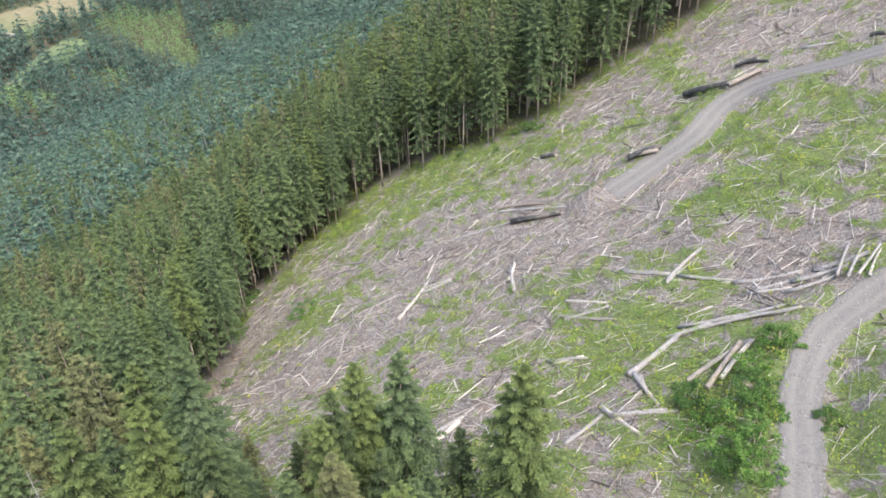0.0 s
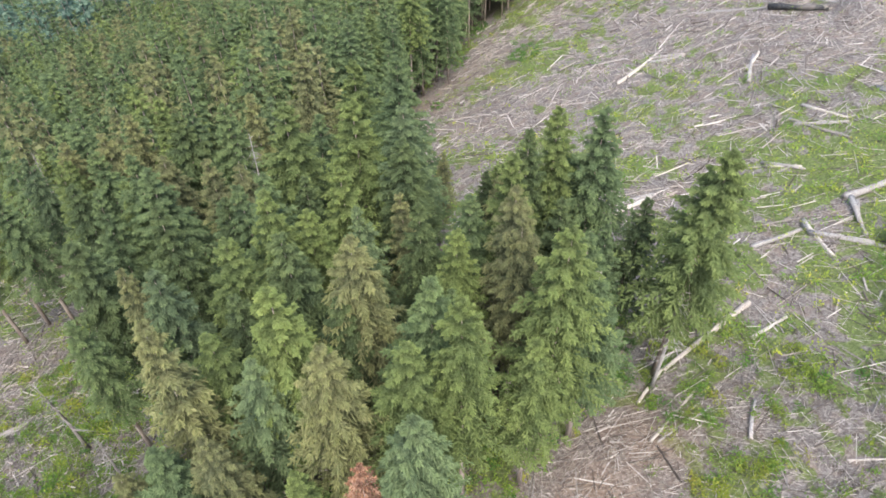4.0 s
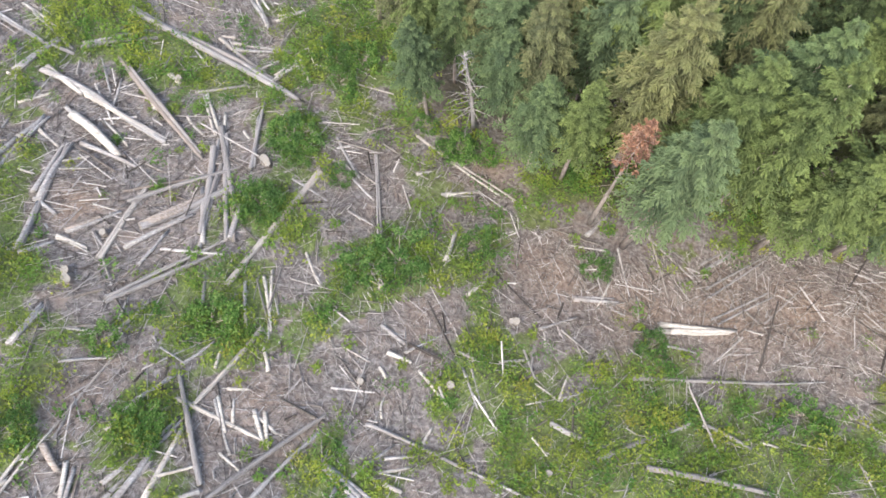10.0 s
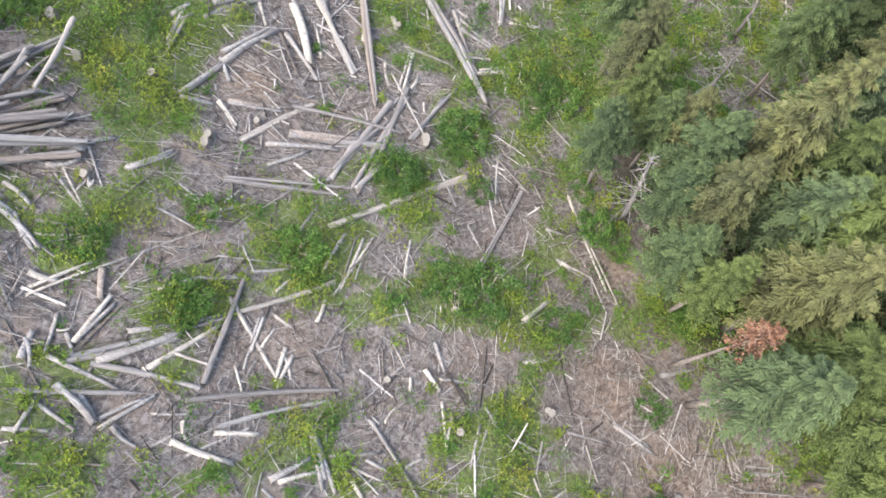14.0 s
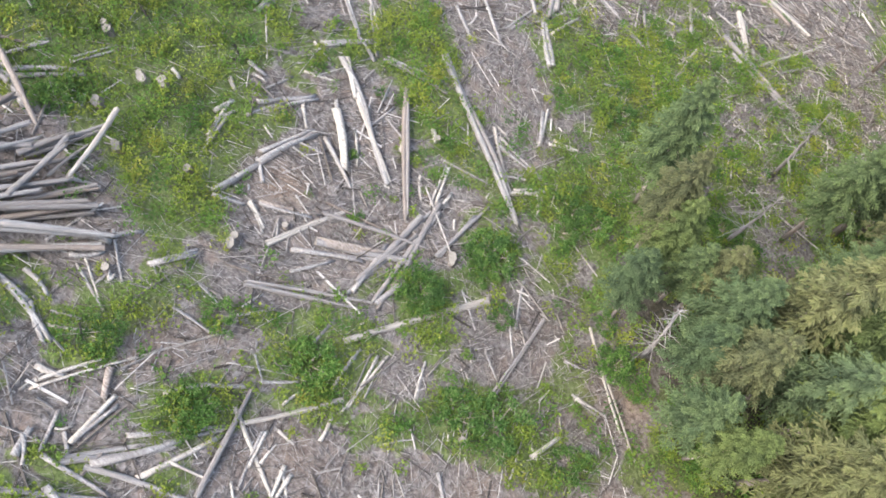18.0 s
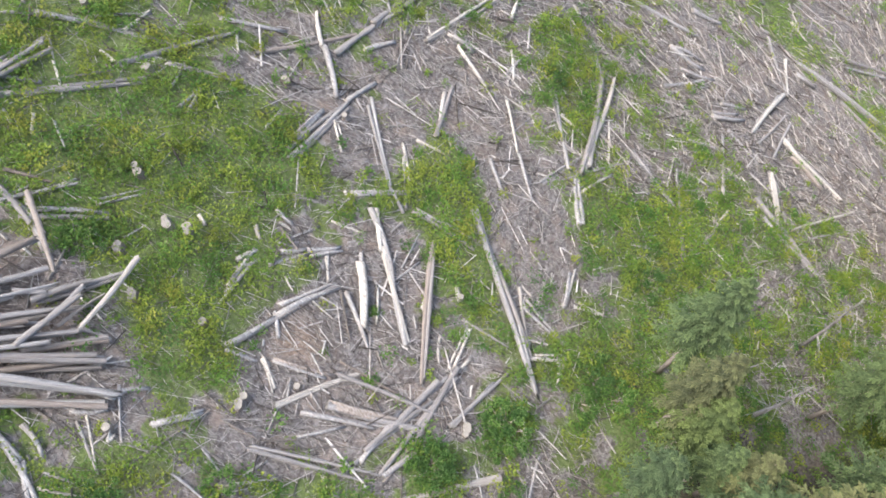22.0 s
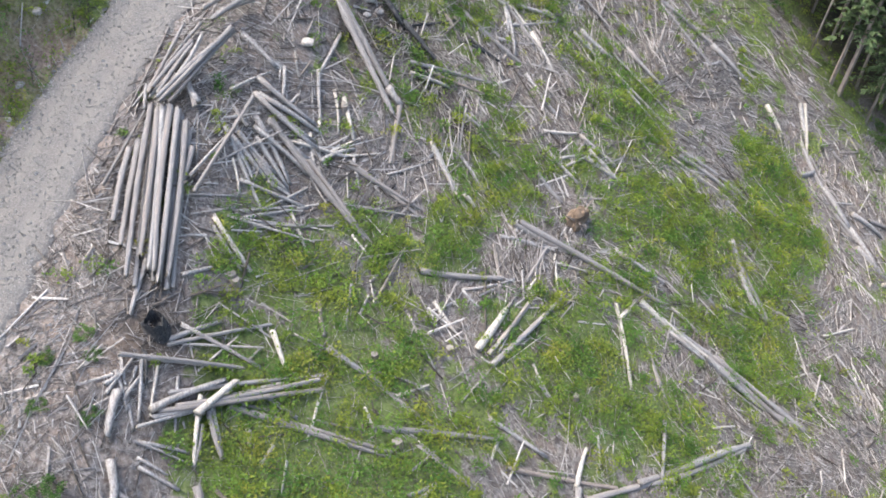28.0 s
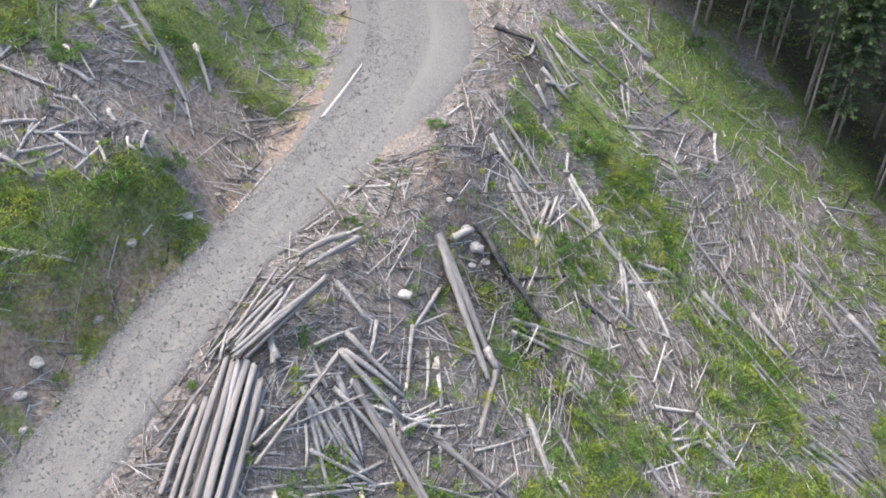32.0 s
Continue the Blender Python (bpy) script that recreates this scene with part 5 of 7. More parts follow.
log("grey", -47.0, 13.2, -44.3, 12.7, 0.21)
log("pale", -46.2, 13.8, -44.0, 13.5, 0.17)
log("grey", -38.9, 8.3, -39.2, 10.7, 0.15)
log("grey", -40.6, 12.1, -40.1, 16.8, 0.16)
log("pale", -44.3, 18.4, -40.2, 19.4, 0.29)
log("grey", -47.1, 21.2, -43.8, 19.8, 0.18)
log("pale", -56.4, 21.8, -53.3, 20.5, 0.26)
log("grey", -58.9, 23.5, -55.9, 24.4, 0.24)
log("grey", -55.9, 24.4, -53.7, 25.9, 0.35)
log("grey", -53.6, 25.7, -50.7, 25.3, 0.26)
log("grey", -53.7, 26.1, -50.2, 27.1, 0.23)
log("grey", -40.4, 22.2, -36.6, 29.6, 0.37)
log("grey", -37.3, 15.9, -37.1, 20.1, 0.34)
log("grey", -39.5, 21.3, -39.1, 23.4, 0.19)
log("pale", -38.4, 23.5, -38.0, 25.5, 0.17)
log("grey", -39.2, 23.4, -35.6, 19.9, 0.21)
log("charred", -53.0, 17.0, -51.4, 18.8, 0.27)
log("charred", -51.4, 18.8, -49.7, 19.6, 0.27)
log("charred", -51.3, 19.0, -52.2, 22.1, 0.19)
log("charred", -52.4, 22.0, -50.9, 22.7, 0.28)
log("charred", -48.7, 18.5, -47.9, 20.4, 0.21)
log("brown", -48.7, 19.4, -47.9, 22.7, 0.24)
log("charred", -51.1, 22.7, -50.1, 24.1, 0.25)
log("grey", -54.4, 28.4, -54.0, 29.2, 0.24)
log("grey", -43.8, 11.2, -42.2, 12.6, 0.20)
log("grey", -41.1, 11.4, -39.4, 8.9, 0.15)
log("grey", -38.7, 7.1, -37.3, 7.8, 0.16)
log("pale", -59.0, 23.7, -55.8, 24.8, 0.29)
log("grey", -55.2, 25.2, -50.1, 27.9, 0.22)
log("grey", -52.5, 25.2, -54.0, 29.4, 0.20)
log("grey", -67.2, 29.1, -64.4, 28.9, 0.19)
log("grey", -63.9, 28.7, -64.9, 32.5, 0.19)
log("grey", -73.2, 27.9, -70.6, 32.3, 0.34)
log("pale", -69.9, 31.5, -68.2, 34.1, 0.20)
log("grey", -69.2, 24.8, -67.9, 26.8, 0.26)
log("grey", -57.4, 19.8, -52.7, 22.0, 0.24)
log("grey", -58.5, 19.1, -56.4, 21.1, 0.22)
log("grey", -62.5, 31.4, -58.6, 35.4, 0.16)
log("grey", -53.6, 30.4, -51.7, 32.1, 0.26)
log("grey", -57.9, 39.0, -53.8, 41.6, 0.29)
log("grey", -63.4, 44.3, -64.6, 49.2, 0.25)
log("grey", -61.4, 39.5, -57.5, 42.0, 0.20)
log("grey", -46.7, 21.3, -43.8, 22.9, 0.15)
log("pale", -46.3, 25.7, -46.5, 28.1, 0.21)
log("grey", -45.2, 25.6, -43.5, 26.7, 0.15)
log("grey", -49.7, 25.7, -47.3, 27.0, 0.24)
log("grey", -46.6, 35.4, -44.1, 38.9, 0.25)
log("grey", -53.0, 33.0, -48.9, 36.0, 0.14)
log("pale", -60.5, 9.5, -65.3, 11.9, 0.26)
log("pale", -46.6, -3.3, -47.5, -1.0, 0.20)
log("grey", -46.0, -3.2, -46.9, -2.1, 0.16)
log("grey", -60.7, -0.7, -57.7, 2.7, 0.25)
log("pale", -61.7, 2.9, -59.8, 3.7, 0.26)
log("grey", -53.7, -2.4, -55.1, 1.7, 0.23)
log("grey", -52.2, -2.6, -53.6, -1.1, 0.18)
log("grey", -55.9, -2.3, -53.6, -0.4, 0.18)
log("charred", -69.3, 20.9, -67.8, 22.8, 0.25)
log("charred", -67.8, 22.8, -65.9, 23.8, 0.28)
log("grey", -65.8, 23.2, -64.5, 24.9, 0.28)
log("grey", -64.7, 19.4, -61.2, 20.5, 0.24)
log("grey", -50.9, -3.5, -52.2, -1.6, 0.19)
log("grey", -50.9, -1.2, -52.5, -0.3, 0.20)
log("grey", -50.3, -3.0, -50.4, -1.8, 0.17)
log("grey", -52.7, -3.0, -50.6, -3.5, 0.17)
log("grey", -53.1, 1.3, -52.7, 2.4, 0.18)
log("grey", -50.3, 33.1, -46.9, 35.1, 0.20)
log("grey", -49.5, 29.8, -46.9, 31.8, 0.16)
log("grey", -68.2, 27.7, -65.9, 31.7, 0.20)
log("grey", 43.8, 6.1, 47.9, 3.6, 0.49)
log("grey", 44.1, 5.8, 41.5, 4.2, 0.41)
log("grey", 42.6, 2.1, 46.4, -1.2, 0.39)
log("grey", 42.5, 0.6, 46.0, -0.6, 0.42)
log("grey", 40.5, 7.0, 37.9, 4.0, 0.32)
log("grey", 37.2, 8.6, 39.9, 6.9, 0.33)
log("grey", 39.7, 6.3, 40.1, 2.9, 0.39)
log("pale", 56.5, 30.8, 61.6, 30.3, 0.40)
log("grey", 60.6, 30.2, 62.3, 27.4, 0.31)
log("grey", 57.8, 19.2, 62.4, 21.1, 0.38)
log("charred", 88.2, 9.8, 86.4, 5.8, 0.53)
log("charred", 87.0, 5.9, 88.8, 3.2, 0.47)
log("charred", 76.8, 13.7, 77.9, 10.9, 0.61)
log("charred", 71.3, 23.3, 70.5, 18.5, 0.47)
log("grey", 74.4, 27.0, 71.6, 18.5, 0.27)
log("grey", 54.0, -4.3, 54.7, -7.5, 0.42)
log("grey", 52.6, -0.6, 53.3, -3.7, 0.29)
log("grey", 51.7, 12.8, 52.8, 9.5, 0.28)
log("grey", 48.3, 3.6, 49.1, -3.2, 0.28)
log("charred", 91.6, 4.8, 90.3, 2.5, 0.37)
log("grey", 57.6, 9.5, 56.1, 5.4, 0.20)
log("grey", 55.1, 5.7, 57.5, 4.3, 0.24)
log("grey", 70.7, 31.0, 70.9, 24.4, 0.33)
log("grey", 90.8, -0.4, 89.9, -3.4, 0.36)
log("charred", 89.4, -6.2, 89.1, -7.5, 0.44)
log("pale", 37.4, 18.6, 40.1, 17.3, 0.40)
log("charred", 84.6, 25.1, 83.7, 23.1, 0.53)
log("pale", 46.8, 9.9, 46.3, 12.3, 0.23)
log("grey", 73.4, 48.9, 70.3, 38.1, 0.31)
log("grey", 73.5, 30.7, 74.8, 23.8, 0.28)
log("grey", 62.3, 3.9, 61.9, 0.5, 0.25)
log("grey", 73.8, 18.6, 75.0, 12.7, 0.31)
log("pale", 32.3, 6.3, 25.0, 7.4, 0.36)
log("pale", 22.2, 7.2, 25.4, 7.5, 0.21)
log("pale", 20.2, 5.3, 24.4, 5.3, 0.20)
log("grey", 20.4, 5.0, 23.6, 4.1, 0.15)
log("grey", 22.8, 1.6, 25.2, 2.6, 0.24)
log("pale", 29.5, 4.8, 32.1, 4.1, 0.25)
log("grey", -7.0, 38.3, -1.0, 37.7, 0.43)
log("grey", -10.9, 49.3, -10.2, 43.2, 0.35)
log("grey", -9.2, 60.3, -5.0, 66.8, 0.34)
log("grey", -12.3, 54.6, -4.1, 57.3, 0.31)
log("grey", -8.1, 45.9, -3.8, 46.2, 0.32)
log("pale", -4.0, 38.7, -1.7, 44.9, 0.27)
log("pale", -7.2, 41.4, -4.8, 38.5, 0.33)
log("grey", -14.8, 53.7, -10.5, 50.3, 0.33)
log("grey", -16.3, 39.6, -15.0, 43.2, 0.31)
log("grey", -13.0, 41.5, -11.8, 43.7, 0.25)
log("grey", -22.0, 76.8, -12.0, 75.3, 0.21)
log("grey", -19.8, 66.4, -14.2, 66.4, 0.19)
log("grey", -17.6, 84.2, -8.1, 93.5, 0.31)
log("brown", -11.7, 93.9, -7.8, 102.3, 0.41)
deck_log("brown", -24.3, -0.3, -24.5, 4.7, 0.31, 0.90)
deck_log("grey", -24.4, 1.2, -23.5, 4.3, 0.28, 0.50)
deck_log("grey", -24.2, -0.6, -23.8, 2.0, 0.24, 0.30)
deck_log("grey", -23.7, -0.5, -23.2, 2.8, 0.27, 0.60)
deck_log("grey", -23.5, 2.8, -22.3, 4.7, 0.23, 0.30)
deck_log("grey", -22.7, 3.2, -22.0, 6.1, 0.21, 0.30)
deck_log("pale", -22.1, 6.9, -20.8, 3.7, 0.25, 0.80)
deck_log("brown", -23.5, -0.6, -22.1, 2.6, 0.25, 0.70)
deck_log("grey", -23.3, 0.3, -21.6, 4.5, 0.22, 0.30)
deck_log("grey", -22.8, -0.1, -20.8, 3.6, 0.24, 0.60)
deck_log("grey", -21.4, 1.8, -21.8, 4.5, 0.24, 1.00)
deck_log("grey", -22.3, 0.0, -19.3, 3.6, 0.29, 0.70)
deck_log("grey", -22.5, -1.0, -18.0, 3.1, 0.32, 0.90)
deck_log("brown", -21.5, -1.3, -18.0, 2.6, 0.32, 0.40)
deck_log("grey", -21.6, 0.3, -19.4, 3.3, 0.26, 0.20)
deck_log("brown", -21.4, 1.7, -20.1, 4.1, 0.23, 0.20)
deck_log("grey", -21.9, 1.0, -20.9, 2.7, 0.22, 0.90)
deck_log("grey", -28.0, 4.9, -25.5, 4.9, 0.34, 0.20)
deck_log("brown", -26.3, 5.6, -23.2, 4.4, 0.27, 0.70)
deck_log("grey", -26.0, 4.7, -24.3, 7.2, 0.26, 0.10)
deck_log("grey", -26.8, 4.7, -26.0, 7.2, 0.18, 0.30)
deck_log("brown", -27.9, 5.5, -26.6, 6.5, 0.16, 0.10)
deck_log("grey", -30.3, 3.8, -31.2, 6.8, 0.24, 0.20)
deck_log("brown", -30.5, 5.3, -31.4, 6.6, 0.24, 0.50)
deck_log("grey", -30.7, 5.7, -29.0, 5.9, 0.26, 0.20)
deck_log("grey", -30.2, 5.4, -28.7, 4.9, 0.16, 0.30)
deck_log("grey", -29.5, 3.1, -28.9, 4.7, 0.12, 0.10)
deck_log("brown", -23.7, -0.8, -22.1, -0.3, 0.25, 0.30)
deck_log("grey", -23.3, -0.5, -21.3, 0.7, 0.23, 0.20)
deck_log("grey", -22.3, -1.3, -20.5, -0.1, 0.23, 0.50)
deck_pole("grey", -49.3, 10.3, -48.1, 8.2, 0.33, 1.20)
deck_pole("grey", -49.4, 10.9, -47.6, 8.5, 0.30, 1.00)
deck_pole("grey", -47.0, 9.3, -43.0, 5.7, 0.26, 1.00)
deck_pole("grey", -48.5, 8.0, -43.8, 4.5, 0.16, 0.30)
deck_pole("grey", -48.9, 6.5, -43.9, 4.3, 0.13, 0.10)
deck_pole("grey", -47.1, 9.4, -43.1, 6.1, 0.24, 0.80)
deck_pole("grey", -45.9, 8.4, -43.1, 5.6, 0.26, 1.10)
deck_pole("grey", -46.5, 7.5, -44.0, 5.5, 0.24, 0.90)
deck_pole("grey", -46.0, 7.2, -43.8, 5.3, 0.22, 0.60)
deck_pole("grey", -49.3, 10.7, -48.6, 8.8, 0.24, 0.60)
deck_pole("grey", -44.3, 7.0, -43.2, 7.1, 0.32, 0.40)
deck_pole("grey", -41.5, 4.2, -37.9, 3.3, 0.29, 0.20)
deck_pole("grey", -41.6, 4.6, -36.6, 3.5, 0.29, 0.35)
deck_pole("grey", -41.5, 4.7, -36.4, 3.7, 0.27, 0.05)
deck_pole("grey", -43.3, 5.3, -35.2, 3.6, 0.29, 0.50)
deck_pole("grey", -43.2, 5.4, -35.0, 3.8, 0.27, 0.20)
deck_pole("grey", -43.1, 5.6, -36.1, 4.2, 0.29, 0.55)
deck_pole("grey", -43.0, 5.7, -35.9, 4.4, 0.27, 0.25)
deck_pole("grey", -43.0, 5.8, -35.4, 4.4, 0.29, 0.60)
deck_pole("grey", -42.9, 6.0, -35.2, 4.5, 0.27, 0.30)
deck_pole("grey", -43.0, 6.1, -35.4, 4.6, 0.29, 0.60)
deck_pole("grey", -42.9, 6.3, -35.2, 4.7, 0.27, 0.30)
deck_pole("grey", -43.0, 6.4, -35.2, 4.7, 0.29, 0.50)
deck_pole("grey", -42.9, 6.5, -35.0, 4.9, 0.27, 0.20)
deck_pole("grey", -42.4, 6.6, -35.4, 5.0, 0.29, 0.35)
deck_pole("grey", -42.3, 6.7, -35.2, 5.1, 0.27, 0.05)
deck_pole("grey", -41.3, 6.7, -37.2, 5.4, 0.29, 0.20)

log("grey", -21.4, 12.8, -20.5, 12.9, 0.22)
log("pale", -22.8, 10.0, -22.3, 9.9, 0.19)
log("pale", -21.3, 11.6, -20.7, 11.3, 0.22)
log("pale", -20.5, 9.9, -20.4, 10.9, 0.22)
log("grey", -20.3, 11.8, -19.7, 12.2, 0.17)
log("grey", -19.8, 11.6, -19.3, 12.6, 0.25)
log("grey", -19.3, 12.6, -18.6, 13.9, 0.25)
log("pale", -18.6, 13.1, -17.6, 12.3, 0.17)
log("pale", -18.8, 11.0, -18.1, 10.8, 0.11)
log("pale", -17.5, 14.1, -15.1, 12.0, 0.44)
log("grey", -16.8, 12.6, -14.2, 11.5, 0.22)
log("pale", -16.2, 13.9, -14.9, 12.6, 0.14)
log("pale", -12.7, 14.5, -11.8, 13.5, 0.17)
log("pale", -9.3, 17.1, -8.1, 18.5, 0.24)
log("pale", -8.1, 18.7, -7.5, 17.3, 0.24)
log("grey", -12.6, 16.0, -10.2, 16.8, 0.14)
log("pale", -10.1, 13.9, -9.7, 13.4, 0.14)
log("grey", -11.2, 12.8, -11.0, 8.3, 0.36)
log("grey", -11.1, 14.0, -9.8, 9.7, 0.37)
log("grey", -9.6, 9.8, -9.8, 8.1, 0.30)
log("pale", -11.1, 14.9, -10.9, 13.3, 0.19)
log("grey", -13.4, 8.5, -10.1, 10.7, 0.38)
log("grey", -14.1, 9.7, -10.0, 11.7, 0.21)
log("grey", -18.5, 2.9, -17.9, 4.0, 0.22)
log("pale", -17.3, 2.0, -17.1, 2.1, 0.33)
log("grey", -13.2, 6.7, -12.3, 8.4, 0.15)
log("grey", -19.0, 1.8, -15.9, 2.8, 0.09)
log("grey", -18.6, 3.3, -16.8, 2.1, 0.12)
log("grey", -14.9, 2.6, -13.1, 2.8, 0.12)
log("grey", -17.5, -0.3, -16.6, 0.2, 0.14)
log("pale", -12.7, 0.1, -12.1, 1.1, 0.18)
log("grey", -12.1, 1.1, -10.7, 2.3, 0.18)
log("grey", -10.7, 2.6, -9.7, 3.6, 0.14)
log("grey", -12.0, 2.4, -9.7, 3.8, 0.09)
log("pale", -9.5, 2.5, -9.4, 3.3, 0.14)
log("pale", -8.2, 6.5, -7.6, 4.0, 0.14)
log("grey", -7.6, 11.4, -5.9, 10.3, 0.10)
log("grey", -7.9, 8.6, -7.4, 7.9, 0.10)
log("grey", -5.2, 12.0, -3.9, 10.6, 0.13)
log("grey", -5.0, 9.9, -3.7, 9.2, 0.10)
log("pale", -6.6, 7.7, -5.8, 6.0, 0.12)
log("grey", -5.6, 3.9, -4.8, 4.9, 0.10)
log("grey", -2.0, 12.2, -1.0, 12.6, 0.14)
log("grey", -2.2, 3.3, -0.3, 4.3, 0.12)
log("pale", -2.9, 3.3, -1.9, 2.9, 0.21)
log("pale", -3.2, 2.7, -2.9, 2.2, 0.16)
log("pale", 1.7, 3.0, 2.8, 3.1, 0.14)
log("grey", 0.2, 2.7, 0.8, 1.0, 0.12)
log("pale", -0.9, 2.3, -0.4, 1.1, 0.14)
log("pale", -3.0, 0.6, -3.0, 1.4, 0.11)
log("pale", -1.4, -0.4, -1.0, 0.3, 0.14)
log("grey", -2.8, -0.9, -1.7, -0.8, 0.14)
log("pale", -3.0, -1.4, -1.8, -1.2, 0.13)
log("pale", -2.8, -1.8, -2.1, -2.1, 0.20)
log("grey", -5.1, -1.2, -3.5, -2.6, 0.22)
log("grey", -4.8, -1.2, -3.0, -2.5, 0.20)
log("pale", -4.9, -3.2, -4.0, -2.2, 0.20)
log("grey", -9.9, -3.6, -8.6, -2.7, 0.11)
log("grey", -9.2, -4.5, -8.0, -2.0, 0.11)
log("grey", -12.5, -3.1, -11.0, -0.6, 0.31)
log("grey", -13.2, -3.6, -11.0, -1.0, 0.26)
log("grey", -12.4, -1.7, -10.4, 0.6, 0.20)
log("pale", -10.8, -1.5, -9.3, -1.1, 0.13)
log("grey", -12.9, -4.4, -11.1, -4.8, 0.30, 0.10)
log("grey", -10.9, -4.9, -10.2, -3.0, 0.17)
log("grey", -14.3, -4.3, -14.7, -3.4, 0.31)
log("pale", -14.2, -3.0, -13.9, -2.6, 0.13)
log("pale", -13.5, -3.0, -13.7, -1.0, 0.22)
log("pale", -16.3, -1.9, -15.4, -1.6, 0.25)
log("pale", -7.8, 0.9, -7.3, -0.4, 0.18)
log("grey", -9.3, 1.3, -8.4, -0.8, 0.16)
log("pale", -8.8, -0.7, -7.9, -1.4, 0.13)
log("pale", -8.9, 1.7, -8.1, 1.7, 0.14)
log("pale", -8.5, 0.4, -8.6, 1.3, 0.14)
log("grey", -10.6, -4.6, -9.5, -4.7, 0.17, 0.10)
log("grey", -12.8, -6.3, -13.0, -5.0, 0.17, 0.10)
log("grey", -13.2, -6.4, -12.0, -5.7, 0.17)
log("pale", 7.0, 7.0, 6.2, 5.6, 0.10)
log("grey", 6.7, 5.7, 7.5, 5.3, 0.10)
log("pale", 9.5, 4.6, 12.5, 4.7, 0.27)
log("grey", 11.8, 5.0, 14.7, 6.4, 0.11)
log("grey", 11.6, 6.3, 14.9, 8.4, 0.11)
log("grey", 11.6, 7.7, 16.6, 10.2, 0.18)
log("grey", 3.5, 4.5, 5.2, 5.1, 0.13)
log("pale", 3.7, 3.7, 3.7, 4.4, 0.12)
log("pale", 3.2, 2.1, 4.1, 1.4, 0.10)
log("pale", 4.1, 1.4, 4.6, 2.5, 0.10)
log("grey", 4.2, 1.4, 5.9, 2.0, 0.10)
log("grey", 9.1, 3.9, 10.6, 3.6, 0.13)
log("pale", 9.1, 10.3, 9.6, 6.2, 0.11)
log("grey", 6.1, 9.3, 7.4, 10.6, 0.22)
log("grey", -31.4, 2.4, -31.9, 3.0, 0.20)
log("grey", -31.2, 2.8, -29.6, 2.3, 0.34)
log("grey", -30.9, 2.9, -31.8, 3.6, 0.17)
log("grey", -30.5, 3.8, -31.8, 6.5, 0.30, 0.30)
log("grey", -31.3, 7.9, -30.4, 8.9, 0.21)
log("grey", -31.1, 6.7, -29.8, 11.5, 0.16)
log("pale", -30.1, 7.0, -29.4, 6.9, 0.20)
log("pale", -29.4, 7.8, -28.7, 7.2, 0.18)
log("grey", -29.5, 3.2, -29.3, 4.8, 0.17)
log("grey", -28.7, 3.1, -28.0, 4.3, 0.17)
log("grey", -27.8, 2.4, -27.3, 3.0, 0.19)
log("pale", -27.4, 2.4, -27.6, 3.3, 0.19)
log("grey", -26.7, 4.9, -24.9, 4.9, 0.36)
log("pale", -26.9, 4.6, -26.3, 7.3, 0.17)
log("grey", -27.0, 4.8, -26.9, 6.0, 0.15)
log("grey", -26.6, 5.5, -24.0, 4.5, 0.34)
log("grey", -26.0, 5.4, -24.5, 7.3, 0.24)
log("grey", -26.8, 3.3, -25.9, 3.2, 0.22)
log("pale", -26.6, 3.7, -25.5, 3.9, 0.14)
log("grey", -26.2, 1.7, -25.6, 2.7, 0.19)
log("pale", -30.8, 11.7, -29.9, 12.0, 0.16)
log("grey", -30.4, 17.3, -28.6, 19.7, 0.23)
log("grey", -28.2, 13.1, -29.0, 14.4, 0.13)
log("grey", -27.2, 12.7, -27.8, 14.3, 0.19)
log("pale", -27.3, 20.7, -29.0, 21.9, 0.24)
log("grey", -27.3, 24.2, -28.1, 27.8, 0.41)
log("grey", -28.1, 27.8, -29.0, 32.1, 0.44)
log("grey", -26.3, 22.6, -26.0, 24.5, 0.31)
log("grey", -23.9, 15.9, -24.3, 18.1, 0.22)
log("grey", -23.1, 15.0, -24.2, 19.5, 0.30)
log("grey", -26.2, 25.5, -28.3, 28.1, 0.19)
log("pale", -25.5, 26.5, -26.0, 33.3, 0.24)
log("grey", -28.6, 30.1, -25.9, 31.5, 0.17)
log("pale", -25.2, 27.8, -24.2, 28.7, 0.20)
log("pale", -24.4, 27.8, -21.6, 27.3, 0.23)
log("grey", -25.5, 33.5, -26.8, 35.5, 0.18)
log("grey", -23.2, 35.8, -24.1, 39.2, 0.23)
log("pale", -24.3, 32.4, -25.1, 33.9, 0.25)
log("pale", -21.2, 29.2, -22.8, 30.8, 0.20)
log("pale", -22.9, 36.6, -20.2, 36.4, 0.15)
log("grey", -27.1, 48.1, -23.4, 49.8, 0.27)
log("grey", -24.4, 45.6, -21.7, 48.3, 0.26)
log("grey", -21.7, 48.3, -20.2, 51.4, 0.27)
log("grey", -18.1, 42.8, -15.5, 44.0, 0.33)
log("grey", -19.4, 47.7, -17.5, 49.6, 0.36)
log("grey", -12.8, 41.2, -11.2, 43.8, 0.33)
log("pale", -14.8, 28.9, -16.6, 32.6, 0.48)
log("pale", -16.6, 32.6, -18.4, 36.3, 0.33)
log("grey", -15.7, 25.4, -15.5, 29.5, 0.19)
log("pale", -13.9, 27.1, -13.7, 30.0, 0.20)
log("grey", -12.5, 25.5, -14.6, 27.6, 0.32)
log("grey", -15.4, 27.7, -19.4, 31.2, 0.27)
log("pale", -18.1, 30.2, -16.3, 30.5, 0.20)
log("pale", -14.5, 30.7, -16.4, 33.1, 0.17)
log("grey", -14.2, 33.0, -9.9, 32.3, 0.21)
log("grey", -8.5, 36.3, -11.3, 40.5, 0.27)
